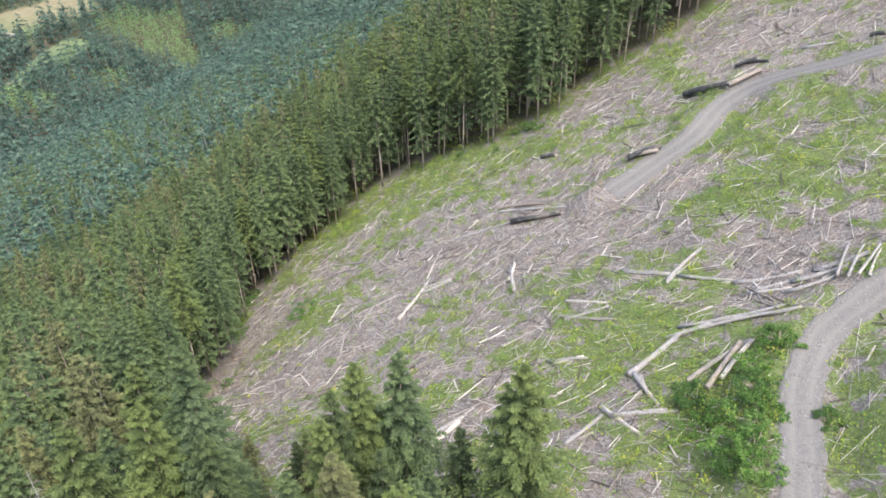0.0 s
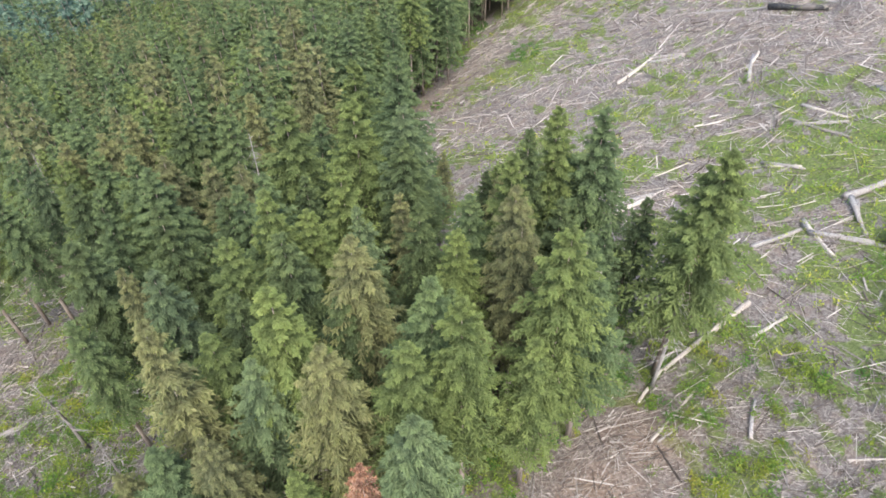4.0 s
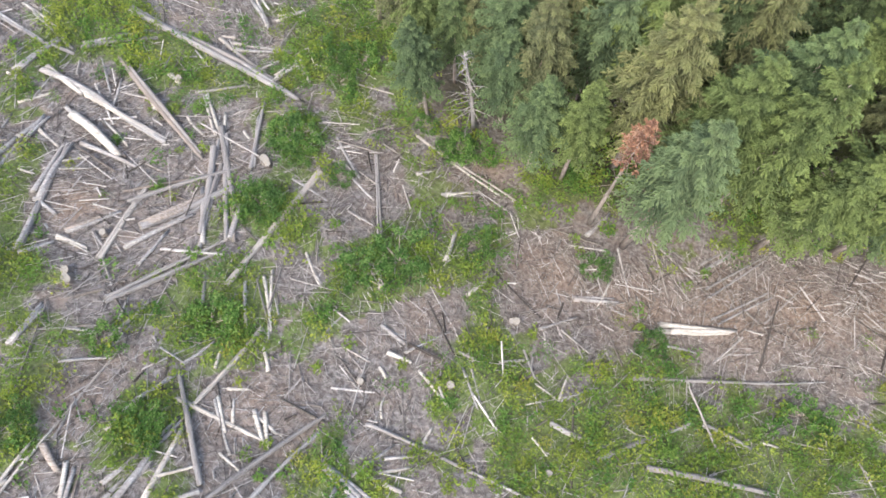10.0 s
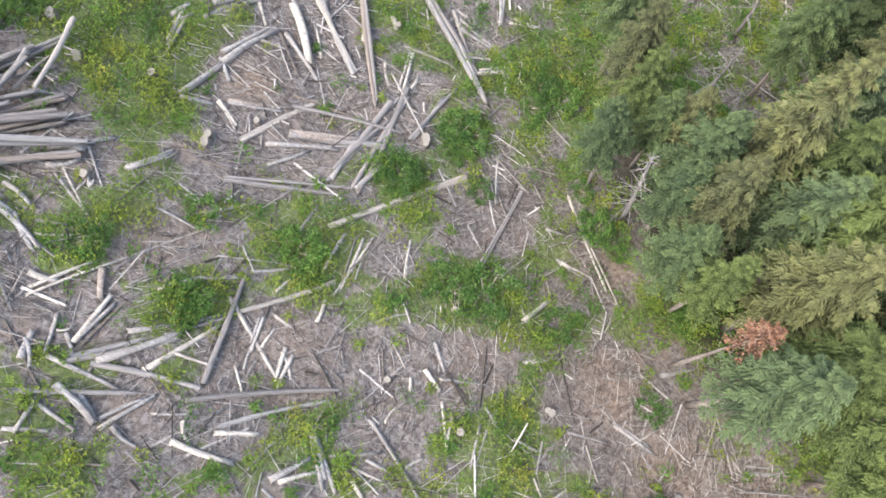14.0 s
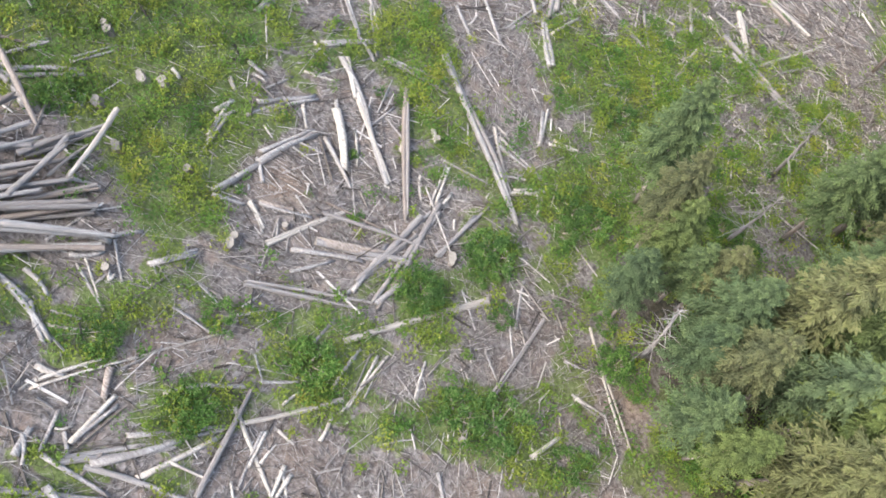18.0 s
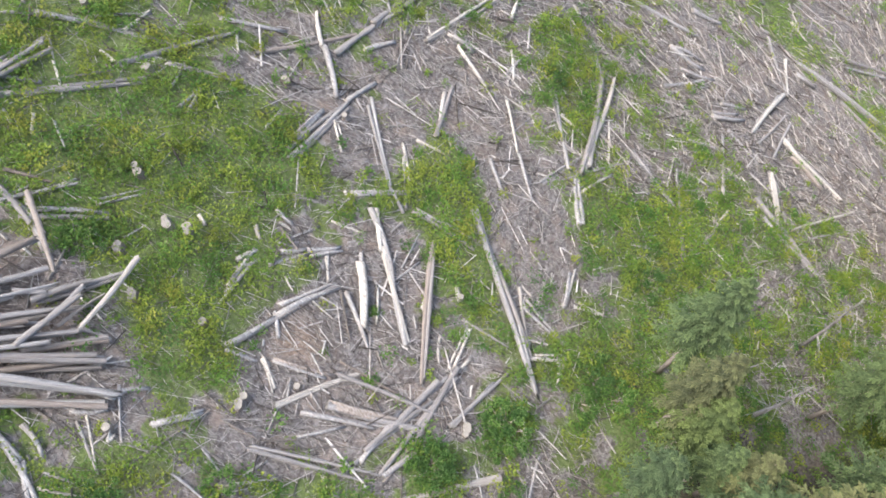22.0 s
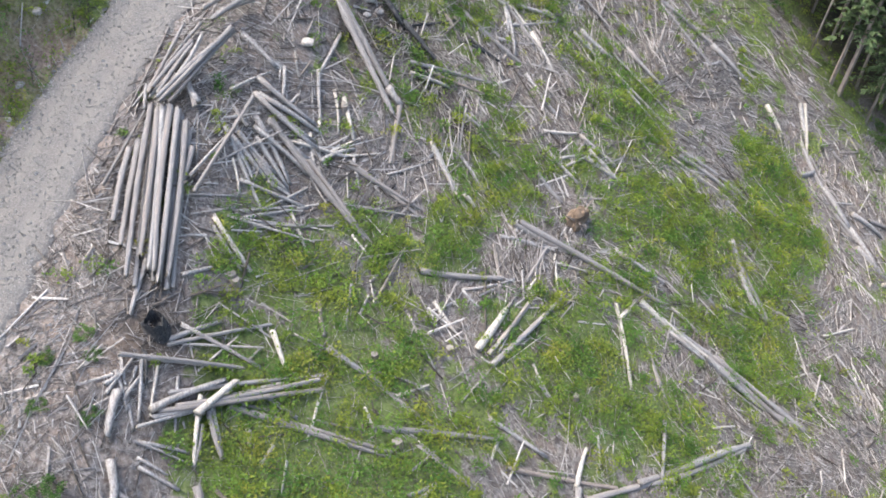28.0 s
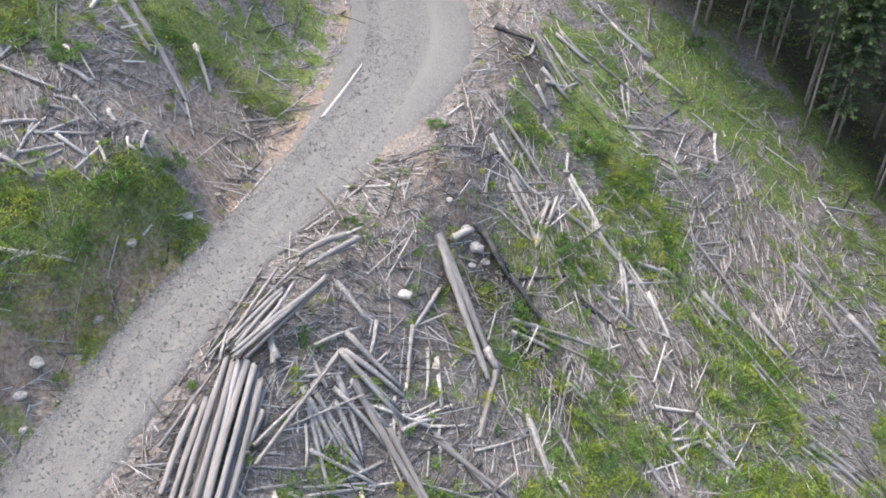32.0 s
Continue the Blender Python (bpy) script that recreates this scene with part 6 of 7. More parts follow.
log("grey", -11.4, 41.6, -8.3, 41.4, 0.21)
log("grey", -10.0, 27.3, -8.1, 29.2, 0.13)
log("pale", -10.0, 20.8, -11.0, 23.0, 0.21)
log("pale", -9.2, 17.5, -8.2, 18.8, 0.22)
log("grey", -8.3, 18.4, -7.7, 17.7, 0.28)
log("grey", -13.6, 19.4, -9.2, 17.2, 0.36)
log("pale", -12.1, 19.6, -9.6, 17.6, 0.22)
log("pale", -11.4, 19.8, -12.1, 19.8, 0.14)
log("pale", -20.5, 27.9, -17.7, 25.7, 0.19)
log("pale", -21.2, 20.4, -19.3, 19.0, 0.17)
log("pale", -20.6, 16.0, -19.5, 15.9, 0.13)
log("grey", -18.1, 18.1, -14.9, 19.1, 0.25)
log("grey", -16.0, 14.7, -16.0, 16.4, 0.13)
log("pale", -20.2, 9.6, -20.0, 10.7, 0.17)
log("grey", -19.0, 12.5, -18.4, 13.9, 0.18)
log("grey", -19.6, 10.8, -19.1, 12.6, 0.18)
log("grey", -20.1, 12.4, -19.9, 13.8, 0.13)
log("pale", -20.9, 12.5, -20.3, 12.7, 0.13)
log("pale", -19.8, 14.5, -18.5, 15.3, 0.13)
log("grey", -15.9, 13.0, -17.9, 14.5, 0.26)
log("grey", -17.8, 9.6, -16.8, 8.9, 0.22)
log("pale", -21.0, 21.2, -19.6, 21.9, 0.15)
log("grey", -42.9, 8.3, -39.6, 9.1, 0.25)
log("grey", -42.5, 8.4, -41.0, 9.6, 0.25)
log("grey", -43.7, 9.6, -41.1, 10.6, 0.31)
log("grey", -43.7, 10.2, -42.4, 11.7, 0.29)
log("grey", -42.4, 11.7, -38.8, 13.6, 0.34)
log("grey", -44.6, 9.9, -43.3, 12.2, 0.29)
log("grey", -39.2, 6.5, -44.2, 9.7, 0.19, 0.40)
log("grey", -41.8, 9.5, -40.7, 10.5, 0.25)
log("pale", -41.5, 8.3, -39.9, 8.3, 0.14)
log("grey", -40.6, 8.4, -40.1, 11.2, 0.19)
log("grey", -38.9, 8.2, -39.9, 10.6, 0.16)
log("grey", -38.9, 8.9, -39.3, 12.3, 0.16)
log("pale", -39.7, 10.4, -38.1, 10.7, 0.19)
log("grey", -39.3, 6.1, -39.8, 8.2, 0.13)
log("pale", -38.6, 7.1, -36.6, 8.2, 0.24)
log("grey", -37.8, 6.6, -36.7, 6.9, 0.10)
log("pale", -38.9, 13.0, -37.6, 13.9, 0.14)
log("grey", -42.4, 12.3, -43.2, 14.1, 0.23)
log("pale", -42.9, 12.9, -43.9, 14.7, 0.21)
log("pale", -45.9, 14.2, -43.7, 14.2, 0.24)
log("pale", -44.5, 12.7, -41.9, 12.1, 0.20)
log("grey", -42.9, 14.0, -41.2, 13.9, 0.15)
log("grey", -39.9, 3.0, -43.9, 5.2, 0.16, 0.20)
log("grey", -32.2, 3.1, -32.2, 7.2, 0.19, 0.50)
log("grey", -30.7, 4.6, -31.8, 10.1, 0.27, 0.30)
log("grey", -30.5, 4.0, -31.4, 10.0, 0.27, 0.20)
log("pale", -30.4, 5.3, -31.6, 6.9, 0.29, 0.60)
log("pale", -31.2, 5.5, -28.7, 4.9, 0.19, 0.30)
log("grey", -29.9, 3.3, -30.7, 5.4, 0.14, 0.30)
log("pale", -32.2, 4.2, -30.4, 3.7, 0.14)
log("grey", -31.9, 4.8, -29.9, 4.4, 0.14)
log("grey", -32.1, 3.5, -30.9, 3.0, 0.14)
log("grey", -32.5, 3.0, -29.9, 3.1, 0.14)
log("grey", -31.1, 2.4, -32.5, 3.5, 0.14)
log("grey", -32.5, 3.7, -30.2, 3.3, 0.16)
log("grey", -29.0, 3.1, -28.5, 4.0, 0.14)
log("grey", -28.8, 2.3, -27.1, 2.1, 0.34)
log("grey", -36.5, 17.8, -37.1, 20.8, 0.17)
log("pale", -33.3, 18.2, -35.9, 21.2, 0.26)
log("pale", -36.5, 21.3, -37.3, 22.1, 0.18)
log("grey", -40.2, 21.9, -39.0, 24.9, 0.31)
log("pale", -38.9, 23.8, -36.8, 23.2, 0.16)
log("grey", -39.5, 20.8, -39.3, 23.5, 0.19)
log("grey", -36.5, 17.8, -35.6, 18.5, 0.20)
log("grey", -36.7, 12.5, -34.4, 11.7, 0.13)
log("grey", -36.8, 13.4, -38.4, 15.4, 0.14)
log("grey", -32.5, 12.5, -31.7, 14.8, 0.16)
log("pale", -32.9, 20.4, -30.9, 21.0, 0.14)
log("pale", -36.6, 28.3, -33.7, 31.6, 0.37)
log("grey", -33.7, 31.6, -31.4, 33.9, 0.42)
log("grey", -31.4, 33.9, -29.8, 36.8, 0.32)
log("grey", -33.2, 32.2, -30.1, 35.4, 0.32)
log("grey", -35.0, 29.5, -33.3, 31.6, 0.24)
log("grey", -34.8, 27.7, -30.7, 27.6, 0.13)
log("grey", -39.4, 37.0, -36.2, 37.5, 0.45)
log("grey", -39.5, 27.9, -37.7, 30.5, 0.30)
log("grey", -36.4, 30.4, -35.1, 31.7, 0.20)
log("grey", -36.9, 34.4, -36.2, 36.8, 0.18)
log("grey", -39.0, 32.3, -36.6, 33.8, 0.25)
log("grey", -47.7, 33.5, -44.2, 35.9, 0.23)
log("grey", -45.6, 28.5, -43.5, 30.1, 0.25)
log("grey", -43.7, 31.4, -40.6, 33.5, 0.29)
log("grey", -46.2, 35.4, -42.9, 38.4, 0.27)
log("pale", -45.8, 34.5, -43.6, 38.4, 0.19)
log("grey", -43.7, 41.0, -42.4, 45.0, 0.25)
log("grey", -45.8, 41.0, -44.1, 45.4, 0.17)
log("grey", -52.6, 49.6, -49.7, 48.7, 0.33)
log("pale", -51.8, 45.8, -49.7, 46.2, 0.36)
log("grey", -49.6, 48.1, -46.2, 48.3, 0.37)
log("grey", -46.2, 48.3, -43.4, 49.3, 0.41)
log("grey", -43.4, 49.3, -40.4, 50.1, 0.41)
log("grey", -49.4, 51.2, -45.8, 54.7, 0.24)
log("grey", -44.6, 50.3, -43.2, 52.6, 0.37)
log("grey", -44.3, 51.9, -43.4, 55.6, 0.34)
log("pale", -46.4, 56.6, -44.7, 55.5, 0.40)
log("grey", -47.0, 46.5, -47.5, 48.2, 0.36)
log("grey", -41.9, 49.0, -39.7, 51.0, 0.32)
log("grey", -39.4, 50.1, -39.6, 53.2, 0.32)
log("pale", -35.4, 41.7, -36.1, 45.0, 0.20)
log("grey", -34.3, 42.1, -31.7, 43.3, 0.20)
log("pale", -32.4, 36.0, -33.2, 39.1, 0.22)
log("grey", -44.9, 26.4, -45.3, 28.0, 0.21)
log("grey", -61.1, -0.7, -59.3, 1.1, 0.31)
log("grey", -61.6, -0.1, -58.3, 2.6, 0.37)
log("pale", -58.3, 2.6, -56.8, 3.0, 0.15)
log("pale", -60.1, -1.6, -61.1, -1.3, 0.25)
log("pale", -57.4, -2.4, -56.6, -1.8, 0.27)
log("grey", -57.8, -2.1, -55.8, -0.9, 0.15)
log("grey", -55.3, -4.7, -54.6, -2.0, 0.17)
log("grey", -56.1, -2.4, -55.3, -0.9, 0.26)
log("grey", -54.3, -2.4, -54.3, -1.4, 0.17)
log("grey", -54.5, -1.6, -53.4, -0.4, 0.17)
log("pale", -54.3, -0.2, -53.8, 0.2, 0.22)
log("grey", -52.3, -4.2, -52.8, -2.8, 0.22)
log("pale", -52.0, -3.1, -53.1, -2.6, 0.16)
log("grey", -52.2, -2.9, -53.0, -0.6, 0.16)
log("pale", -52.6, -0.5, -51.6, 0.0, 0.19)
log("grey", -52.4, -2.1, -51.7, -0.6, 0.22)
log("grey", -52.8, 0.8, -52.8, 2.4, 0.19)
log("pale", -53.2, 0.7, -52.7, 0.8, 0.16)
log("grey", -50.5, -3.1, -51.7, -1.8, 0.16)
log("grey", -50.7, -4.0, -50.1, -2.6, 0.21)
log("grey", -52.8, 1.3, -53.8, 1.5, 0.19)
log("charred", -68.4, 20.5, -67.4, 22.9, 0.30, 0.30)
log("grey", -67.8, 23.0, -66.3, 22.4, 0.26)
log("grey", -68.6, 23.2, -65.3, 25.1, 0.30)
log("grey", -70.7, 23.4, -67.7, 24.6, 0.31)
log("grey", -67.7, 24.6, -66.3, 26.1, 0.23)
log("grey", -64.9, 24.2, -66.2, 25.7, 0.22)
log("grey", -65.0, 23.3, -65.6, 25.2, 0.26)
log("grey", -64.2, 22.5, -63.1, 23.1, 0.32)
log("grey", -69.7, 25.2, -67.9, 27.0, 0.23)
log("grey", -73.1, 27.9, -70.5, 31.7, 0.33)
log("pale", -71.9, 29.4, -70.4, 32.1, 0.25)
log("pale", -69.6, 31.4, -68.4, 34.2, 0.20)
log("pale", -67.5, 29.6, -64.6, 29.0, 0.19)
log("grey", -64.0, 28.4, -64.9, 32.1, 0.19)
log("pale", -65.6, 35.7, -63.3, 35.2, 0.24)
log("grey", -63.1, 31.3, -60.2, 34.7, 0.19)
log("pale", -60.5, 23.9, -59.0, 23.5, 0.20)
log("grey", -55.9, 24.6, -54.6, 25.9, 0.26)
log("grey", -63.1, 20.5, -62.6, 22.7, 0.21)
log("grey", -61.7, 18.9, -57.9, 21.8, 0.26)
log("grey", -59.1, 18.8, -56.8, 20.5, 0.29)
log("grey", -59.2, 19.5, -58.3, 20.1, 0.16)
log("grey", -56.8, 19.5, -53.7, 20.6, 0.28)
log("pale", -56.8, 22.4, -53.5, 20.6, 0.25)
log("grey", -57.1, 20.6, -56.0, 22.8, 0.22)
log("grey", -55.0, 18.6, -53.6, 20.3, 0.18)
log("grey", -56.3, 22.5, -54.2, 25.8, 0.26)
log("pale", -54.3, 26.0, -52.6, 27.0, 0.23)
log("pale", -52.6, 27.0, -50.2, 27.7, 0.26)
log("grey", -54.5, 25.7, -52.0, 25.3, 0.26)
log("grey", -54.3, 26.6, -54.0, 29.4, 0.27)
log("grey", -52.6, 22.7, -50.3, 25.5, 0.37)
log("grey", -51.5, 24.4, -51.7, 26.9, 0.22)
log("grey", -58.3, 28.0, -55.6, 31.9, 0.28)
log("grey", -57.7, 31.2, -53.5, 34.4, 0.22)
log("grey", -53.9, 31.0, -52.4, 32.8, 0.35)
log("grey", -53.5, 34.4, -51.2, 36.3, 0.29)
log("grey", -58.1, 39.1, -55.4, 42.4, 0.36)
log("grey", -55.4, 42.4, -53.3, 44.6, 0.37)
log("grey", -59.2, 26.4, -56.4, 27.9, 0.17)
log("charred", -53.0, 17.3, -50.9, 18.5, 0.35, 0.30)
log("charred", -51.1, 18.6, -49.2, 19.9, 0.29, 0.30)
log("charred", -50.7, 17.6, -49.6, 19.9, 0.23)
log("charred", -52.4, 21.5, -50.7, 22.0, 0.21)
log("charred", -51.2, 21.8, -50.4, 23.5, 0.21)
log("grey", -48.9, 18.5, -48.6, 23.1, 0.29)
log("grey", -48.3, 18.3, -47.9, 20.5, 0.23)
log("grey", -51.5, 14.9, -46.9, 16.7, 0.52)
log("grey", -46.9, 16.7, -46.0, 17.2, 0.43)
log("pale", -49.6, 12.3, -46.3, 12.1, 0.16)
log("grey", -44.5, 8.8, -45.9, 10.8, 0.17, 0.20)
log("grey", -47.4, 7.0, -42.9, 9.2, 0.22, 0.30)
log("grey", -44.6, 9.8, -42.8, 12.3, 0.27, 0.20)
log("grey", -45.4, 10.1, -44.1, 12.4, 0.27, 0.20)
log("grey", -42.6, 8.8, -41.3, 10.1, 0.21, 0.20)
log("grey", -43.1, 9.5, -41.5, 11.7, 0.24, 0.10)
log("grey", -41.0, 9.6, -40.4, 10.8, 0.19)
log("grey", -39.9, 6.4, -42.3, 8.3, 0.16, 0.30)
log("grey", -39.5, 5.4, -40.8, 6.4, 0.11)
log("grey", -42.3, 13.7, -40.5, 16.8, 0.28)
log("pale", -43.1, 11.0, -42.8, 13.6, 0.17)
log("pale", -43.8, 12.1, -41.8, 11.9, 0.17)
log("pale", -42.8, 13.6, -43.2, 15.5, 0.15)
log("grey", -42.1, 15.5, -43.3, 18.1, 0.16)
log("pale", -41.6, 19.3, -40.9, 19.8, 0.24)
log("grey", -44.0, 19.8, -42.0, 20.7, 0.19)
log("grey", -46.5, 20.9, -45.8, 21.8, 0.20)
log("grey", -44.8, 21.9, -43.7, 22.9, 0.20)
log("grey", -45.3, 25.5, -43.2, 27.1, 0.27)
log("grey", -46.4, 28.2, -44.8, 30.0, 0.25)
log("grey", -45.1, 28.1, -43.8, 30.0, 0.31)
log("grey", -44.4, 26.5, -45.4, 28.8, 0.19)
log("grey", -43.7, 24.4, -42.1, 25.5, 0.26)
log("grey", -46.0, 35.1, -44.3, 38.2, 0.32)
log("grey", -46.3, 36.0, -44.3, 39.5, 0.29)
log("grey", -51.6, 32.5, -47.7, 35.5, 0.21)
log("pale", -46.9, 32.9, -44.3, 33.6, 0.13)
log("grey", -38.5, 6.2, -39.7, 8.7, 0.11)
log("grey", -39.2, 8.2, -40.2, 10.9, 0.14)
log("grey", -43.9, 5.3, -47.9, 7.2, 0.20, 0.80)
log("grey", -44.1, 6.5, -46.8, 8.0, 0.22, 1.00)
log("grey", -43.6, 5.7, -46.3, 7.5, 0.22, 0.90)
log("grey", -43.5, 5.0, -45.0, 5.2, 0.17, 0.30)
log("pale", -51.6, 15.6, -52.6, 16.8, 0.40, 0.10)
log("grey", -43.4, 7.3, -44.7, 7.0, 0.33, 0.40)
log("grey", 43.7, 5.3, 40.5, 3.4, 0.32)
log("grey", 39.8, 6.3, 40.0, 2.2, 0.31)
log("pale", 40.9, 7.2, 38.0, 4.1, 0.35)
log("grey", 47.8, 4.3, 49.2, 1.5, 0.34)
log("grey", 49.2, 1.5, 50.0, -2.9, 0.34)
log("brown", 41.6, 0.8, 46.1, -0.6, 0.39, 0.30)
log("pale", 42.4, 0.1, 46.1, -1.3, 0.35, 0.30)
log("grey", 49.1, 3.7, 49.2, -0.9, 0.30)
log("grey", 54.1, 0.7, 54.1, -3.6, 0.36)
log("grey", 52.4, -0.3, 52.3, -3.1, 0.30)
log("pale", 54.4, 13.5, 53.2, 9.6, 0.28)
log("grey", 52.4, 13.5, 50.9, 8.5, 0.32)
log("grey", 46.8, 12.6, 46.6, 9.6, 0.26)
log("grey", 61.4, 30.5, 62.5, 27.5, 0.35)
log("charred", 70.7, 24.0, 70.4, 19.1, 0.59, 0.20)
log("brown", 75.2, 27.2, 73.8, 21.6, 0.38)
log("grey", 58.0, 9.8, 56.3, 5.5, 0.24)
log("grey", 55.9, 4.9, 54.4, 0.7, 0.28)
log("grey", 55.3, 5.7, 59.1, 3.8, 0.38)
log("grey", 51.9, -5.6, 56.3, -6.2, 0.22, 0.30)
log("grey", 51.4, -6.2, 55.6, -7.1, 0.21, 0.50)
log("grey", 51.7, -6.8, 55.0, -8.0, 0.21, 0.40)
log("pale", 51.7, -7.5, 54.3, -8.0, 0.21, 0.30)
log("grey", 53.0, -3.0, 53.4, -6.3, 0.35)
log("grey", 51.8, -2.8, 52.3, -5.6, 0.30)
log("grey", 49.3, -0.9, 49.0, -3.9, 0.33)
log("charred", 76.2, 13.6, 77.7, 10.6, 0.54, 0.30)
log("brown", 76.8, 13.2, 77.1, 10.8, 0.48, 0.40)
log("charred", 88.3, 10.4, 86.5, 5.8, 0.64, 0.30)
log("brown", 86.3, 5.8, 88.2, 3.1, 0.51, 0.40)
log("charred", 91.1, 5.9, 91.6, 3.8, 0.46, 0.20)
log("grey", 38.7, 18.8, 40.6, 17.3, 0.39)
log("pale", 59.7, 20.4, 62.9, 20.9, 0.33)
log("grey", -11.9, 54.8, -4.1, 57.7, 0.43)
log("grey", -22.4, 79.1, -12.7, 79.0, 0.42)
log("grey", -16.8, 74.9, -11.5, 75.7, 0.34)
log("grey", -10.0, 61.0, -5.3, 67.2, 0.36)
log("pale", -8.5, 45.9, -2.5, 46.0, 0.43)
log("pale", -10.8, 50.0, -10.2, 43.4, 0.38)
log("grey", -8.9, 48.1, -8.0, 43.4, 0.28)
log("pale", -4.0, 38.8, -1.4, 46.0, 0.27)
log("pale", -7.4, 41.7, -5.3, 39.2, 0.39)
log("grey", -16.5, 42.1, -14.6, 44.1, 0.27)
log("grey", -17.9, 43.1, -16.2, 44.4, 0.27)
log("grey", -13.1, 42.9, -11.7, 44.8, 0.27)
log("grey", -19.7, 57.9, -17.8, 60.0, 0.33)
log("pale", -12.7, 53.6, -10.6, 50.5, 0.31)
log("pale", -14.8, 58.7, -12.1, 58.6, 0.28)
log("grey", -6.0, 71.3, -2.4, 73.6, 0.40)
log("grey", -3.3, 69.0, -0.2, 71.5, 0.32)
log("grey", -11.4, 53.2, -9.7, 54.1, 0.37)
log("grey", -15.1, 65.4, -12.0, 66.9, 0.30)
log("pale", -17.5, 15.5, -13.3, 12.9, 0.28)
log("grey", -17.9, 9.9, -17.4, 12.5, 0.22)
log("grey", -18.3, 17.6, -19.6, 18.0, 0.18)
log("pale", -14.0, 17.0, -13.4, 16.4, 0.26)
litter_of_logs()
deck_log("grey", -24.6, -0.4, -24.6, 4.6, 0.37, 0.60)
deck_log("grey", -24.2, -0.6, -23.7, 2.6, 0.27, 0.40)
deck_log("grey", -23.5, 0.1, -21.9, 3.7, 0.27, 0.50)
deck_log("grey", -23.2, -0.3, -21.5, 2.1, 0.29, 0.50)
deck_log("grey", -23.3, 0.7, -22.1, 2.4, 0.23, 0.60)
deck_log("grey", -22.6, -0.7, -19.7, 3.5, 0.31, 0.60)
deck_log("grey", -22.6, -1.2, -18.2, 3.1, 0.35, 0.50)
deck_log("grey", -21.8, -1.6, -18.2, 2.6, 0.38, 0.30)
deck_log("brown", -21.4, 0.2, -19.5, 3.6, 0.29, 0.30)
deck_log("grey", -22.2, 1.1, -20.8, 3.8, 0.27, 0.50)
deck_log("grey", -21.5, 2.0, -22.1, 4.8, 0.27, 0.90)
deck_log("grey", -22.8, 3.1, -22.3, 5.1, 0.28, 0.50)
deck_log("grey", -23.4, 2.9, -22.7, 3.7, 0.23, 0.60)
deck_log("grey", -22.8, 3.3, -22.0, 6.4, 0.23, 0.40)
deck_log("pale", -21.4, 3.2, -21.6, 5.1, 0.14, 0.60)
deck_log("grey", -21.4, 1.7, -20.2, 4.2, 0.27, 0.30)
deck_log("brown", -22.9, 0.6, -21.1, 2.6, 0.25, 0.20)
deck_log("grey", -21.3, 1.3, -19.6, 3.6, 0.23, 0.30)
deck_log("grey", -24.0, 0.3, -22.8, 4.1, 0.18, 0.60)
deck_log("grey", -23.5, -0.7, -21.9, 0.7, 0.25, 0.50)
deck_log("grey", -23.1, 1.2, -21.8, 3.0, 0.23, 0.30)
deck_log("grey", -23.0, -1.1, -22.2, -0.4, 0.27, 0.30)
deck_log("grey", -21.1, 3.6, -20.1, 4.2, 0.21, 0.20)


# ---- stumps, shrubs, rocks ----
def stump_mesh(seed):
    r = np.random.default_rng(seed)
    sides = 12
    a = np.arange(sides) / sides * 2 * np.pi
    flare = 1 + 0.16 * np.sin(a * 4 + seed) + 0.08 * r.normal(size=sides)
    rings = []
    for z, s, f in ((-0.35, 1.5, 1.0), (0.08, 1.18, 0.7), (0.3, 1.0, 0.35), (0.42, 0.97, 0.3)):
        rad = s * (1 + (flare - 1) * f)
        rings.append(np.stack([rad * np.cos(a), rad * np.sin(a), np.full(sides, z) + (0.02 * r.normal(size=sides) if z > 0.4 else 0)], 1))
    flat = np.concatenate([*rings, [(0, 0, 0.43)]])
    tris = []
    for i in range(3):
        for j in range(sides):
            p, q = i * sides + j, i * sides + (j + 1) % sides
            tris += [(p, q, q + sides), (p, q + sides, p + sides)]
    side = fast_mesh("bark", flat, np.array(tris), [M_BROWN], smooth_shade=True)
    top = [(48, 36 + j, 36 + (j + 1) % sides) for j in range(sides)]
    return side, fast_mesh("cut_face", flat[36:] + (0, 0, 0.004), np.array(top) - 36, [M_CUT])


STUMPS = [stump_mesh(n) for n in range(4)]


def stump(x, y, r):
    side, top = STUMPS[int(abs(x * 7 + y * 3)) % 4]
    ob = new("tree_stump")
    part("bark", side, ob)
    part("cut_face", top, ob, "pale sawn face")
    ob.matrix_world = pose(x, y, ground_at(x, y), 0, 0, x * 50) @ Matrix.Diagonal((r, r, 0.8, 1))
    return tagged(ob, "low sawn tree stump with a pale top", "stump", "stumps on the clearcut")


def leaves_on(rng, centres, size, count, up=0.5):
    """Small kite-shaped leaves round each centre."""
    n = len(centres)
    a = rng.random((n, count)) * 6.283
    rise = rng.uniform(-0.1, 1.0, (n, count)) * up
    ln = size[:, None] * (0.55 + 0.9 * rng.random((n, count)))
    o = centres[:, None, :] + rng.normal(0, 0.35, (n, count, 3)) * size[:, None, None] * (1, 1, 0.5)
    d = np.stack([np.cos(a), np.sin(a), rise], -1)
    s = np.stack([-np.sin(a), np.cos(a), rng.normal(0, 0.5, a.shape)], -1) * (ln * 0.34)[..., None]
    tip = o + d * ln[..., None]
    mid = o + d * (ln * 0.55)[..., None] + (0, 0, 0.03)
    verts = np.stack([o, mid + s, tip, mid - s], 2).reshape(-1, 3)
    i = np.arange(len(verts) // 4)[:, None] * 4
    return verts, np.concatenate([i + [0, 1, 2], i + [0, 2, 3]])


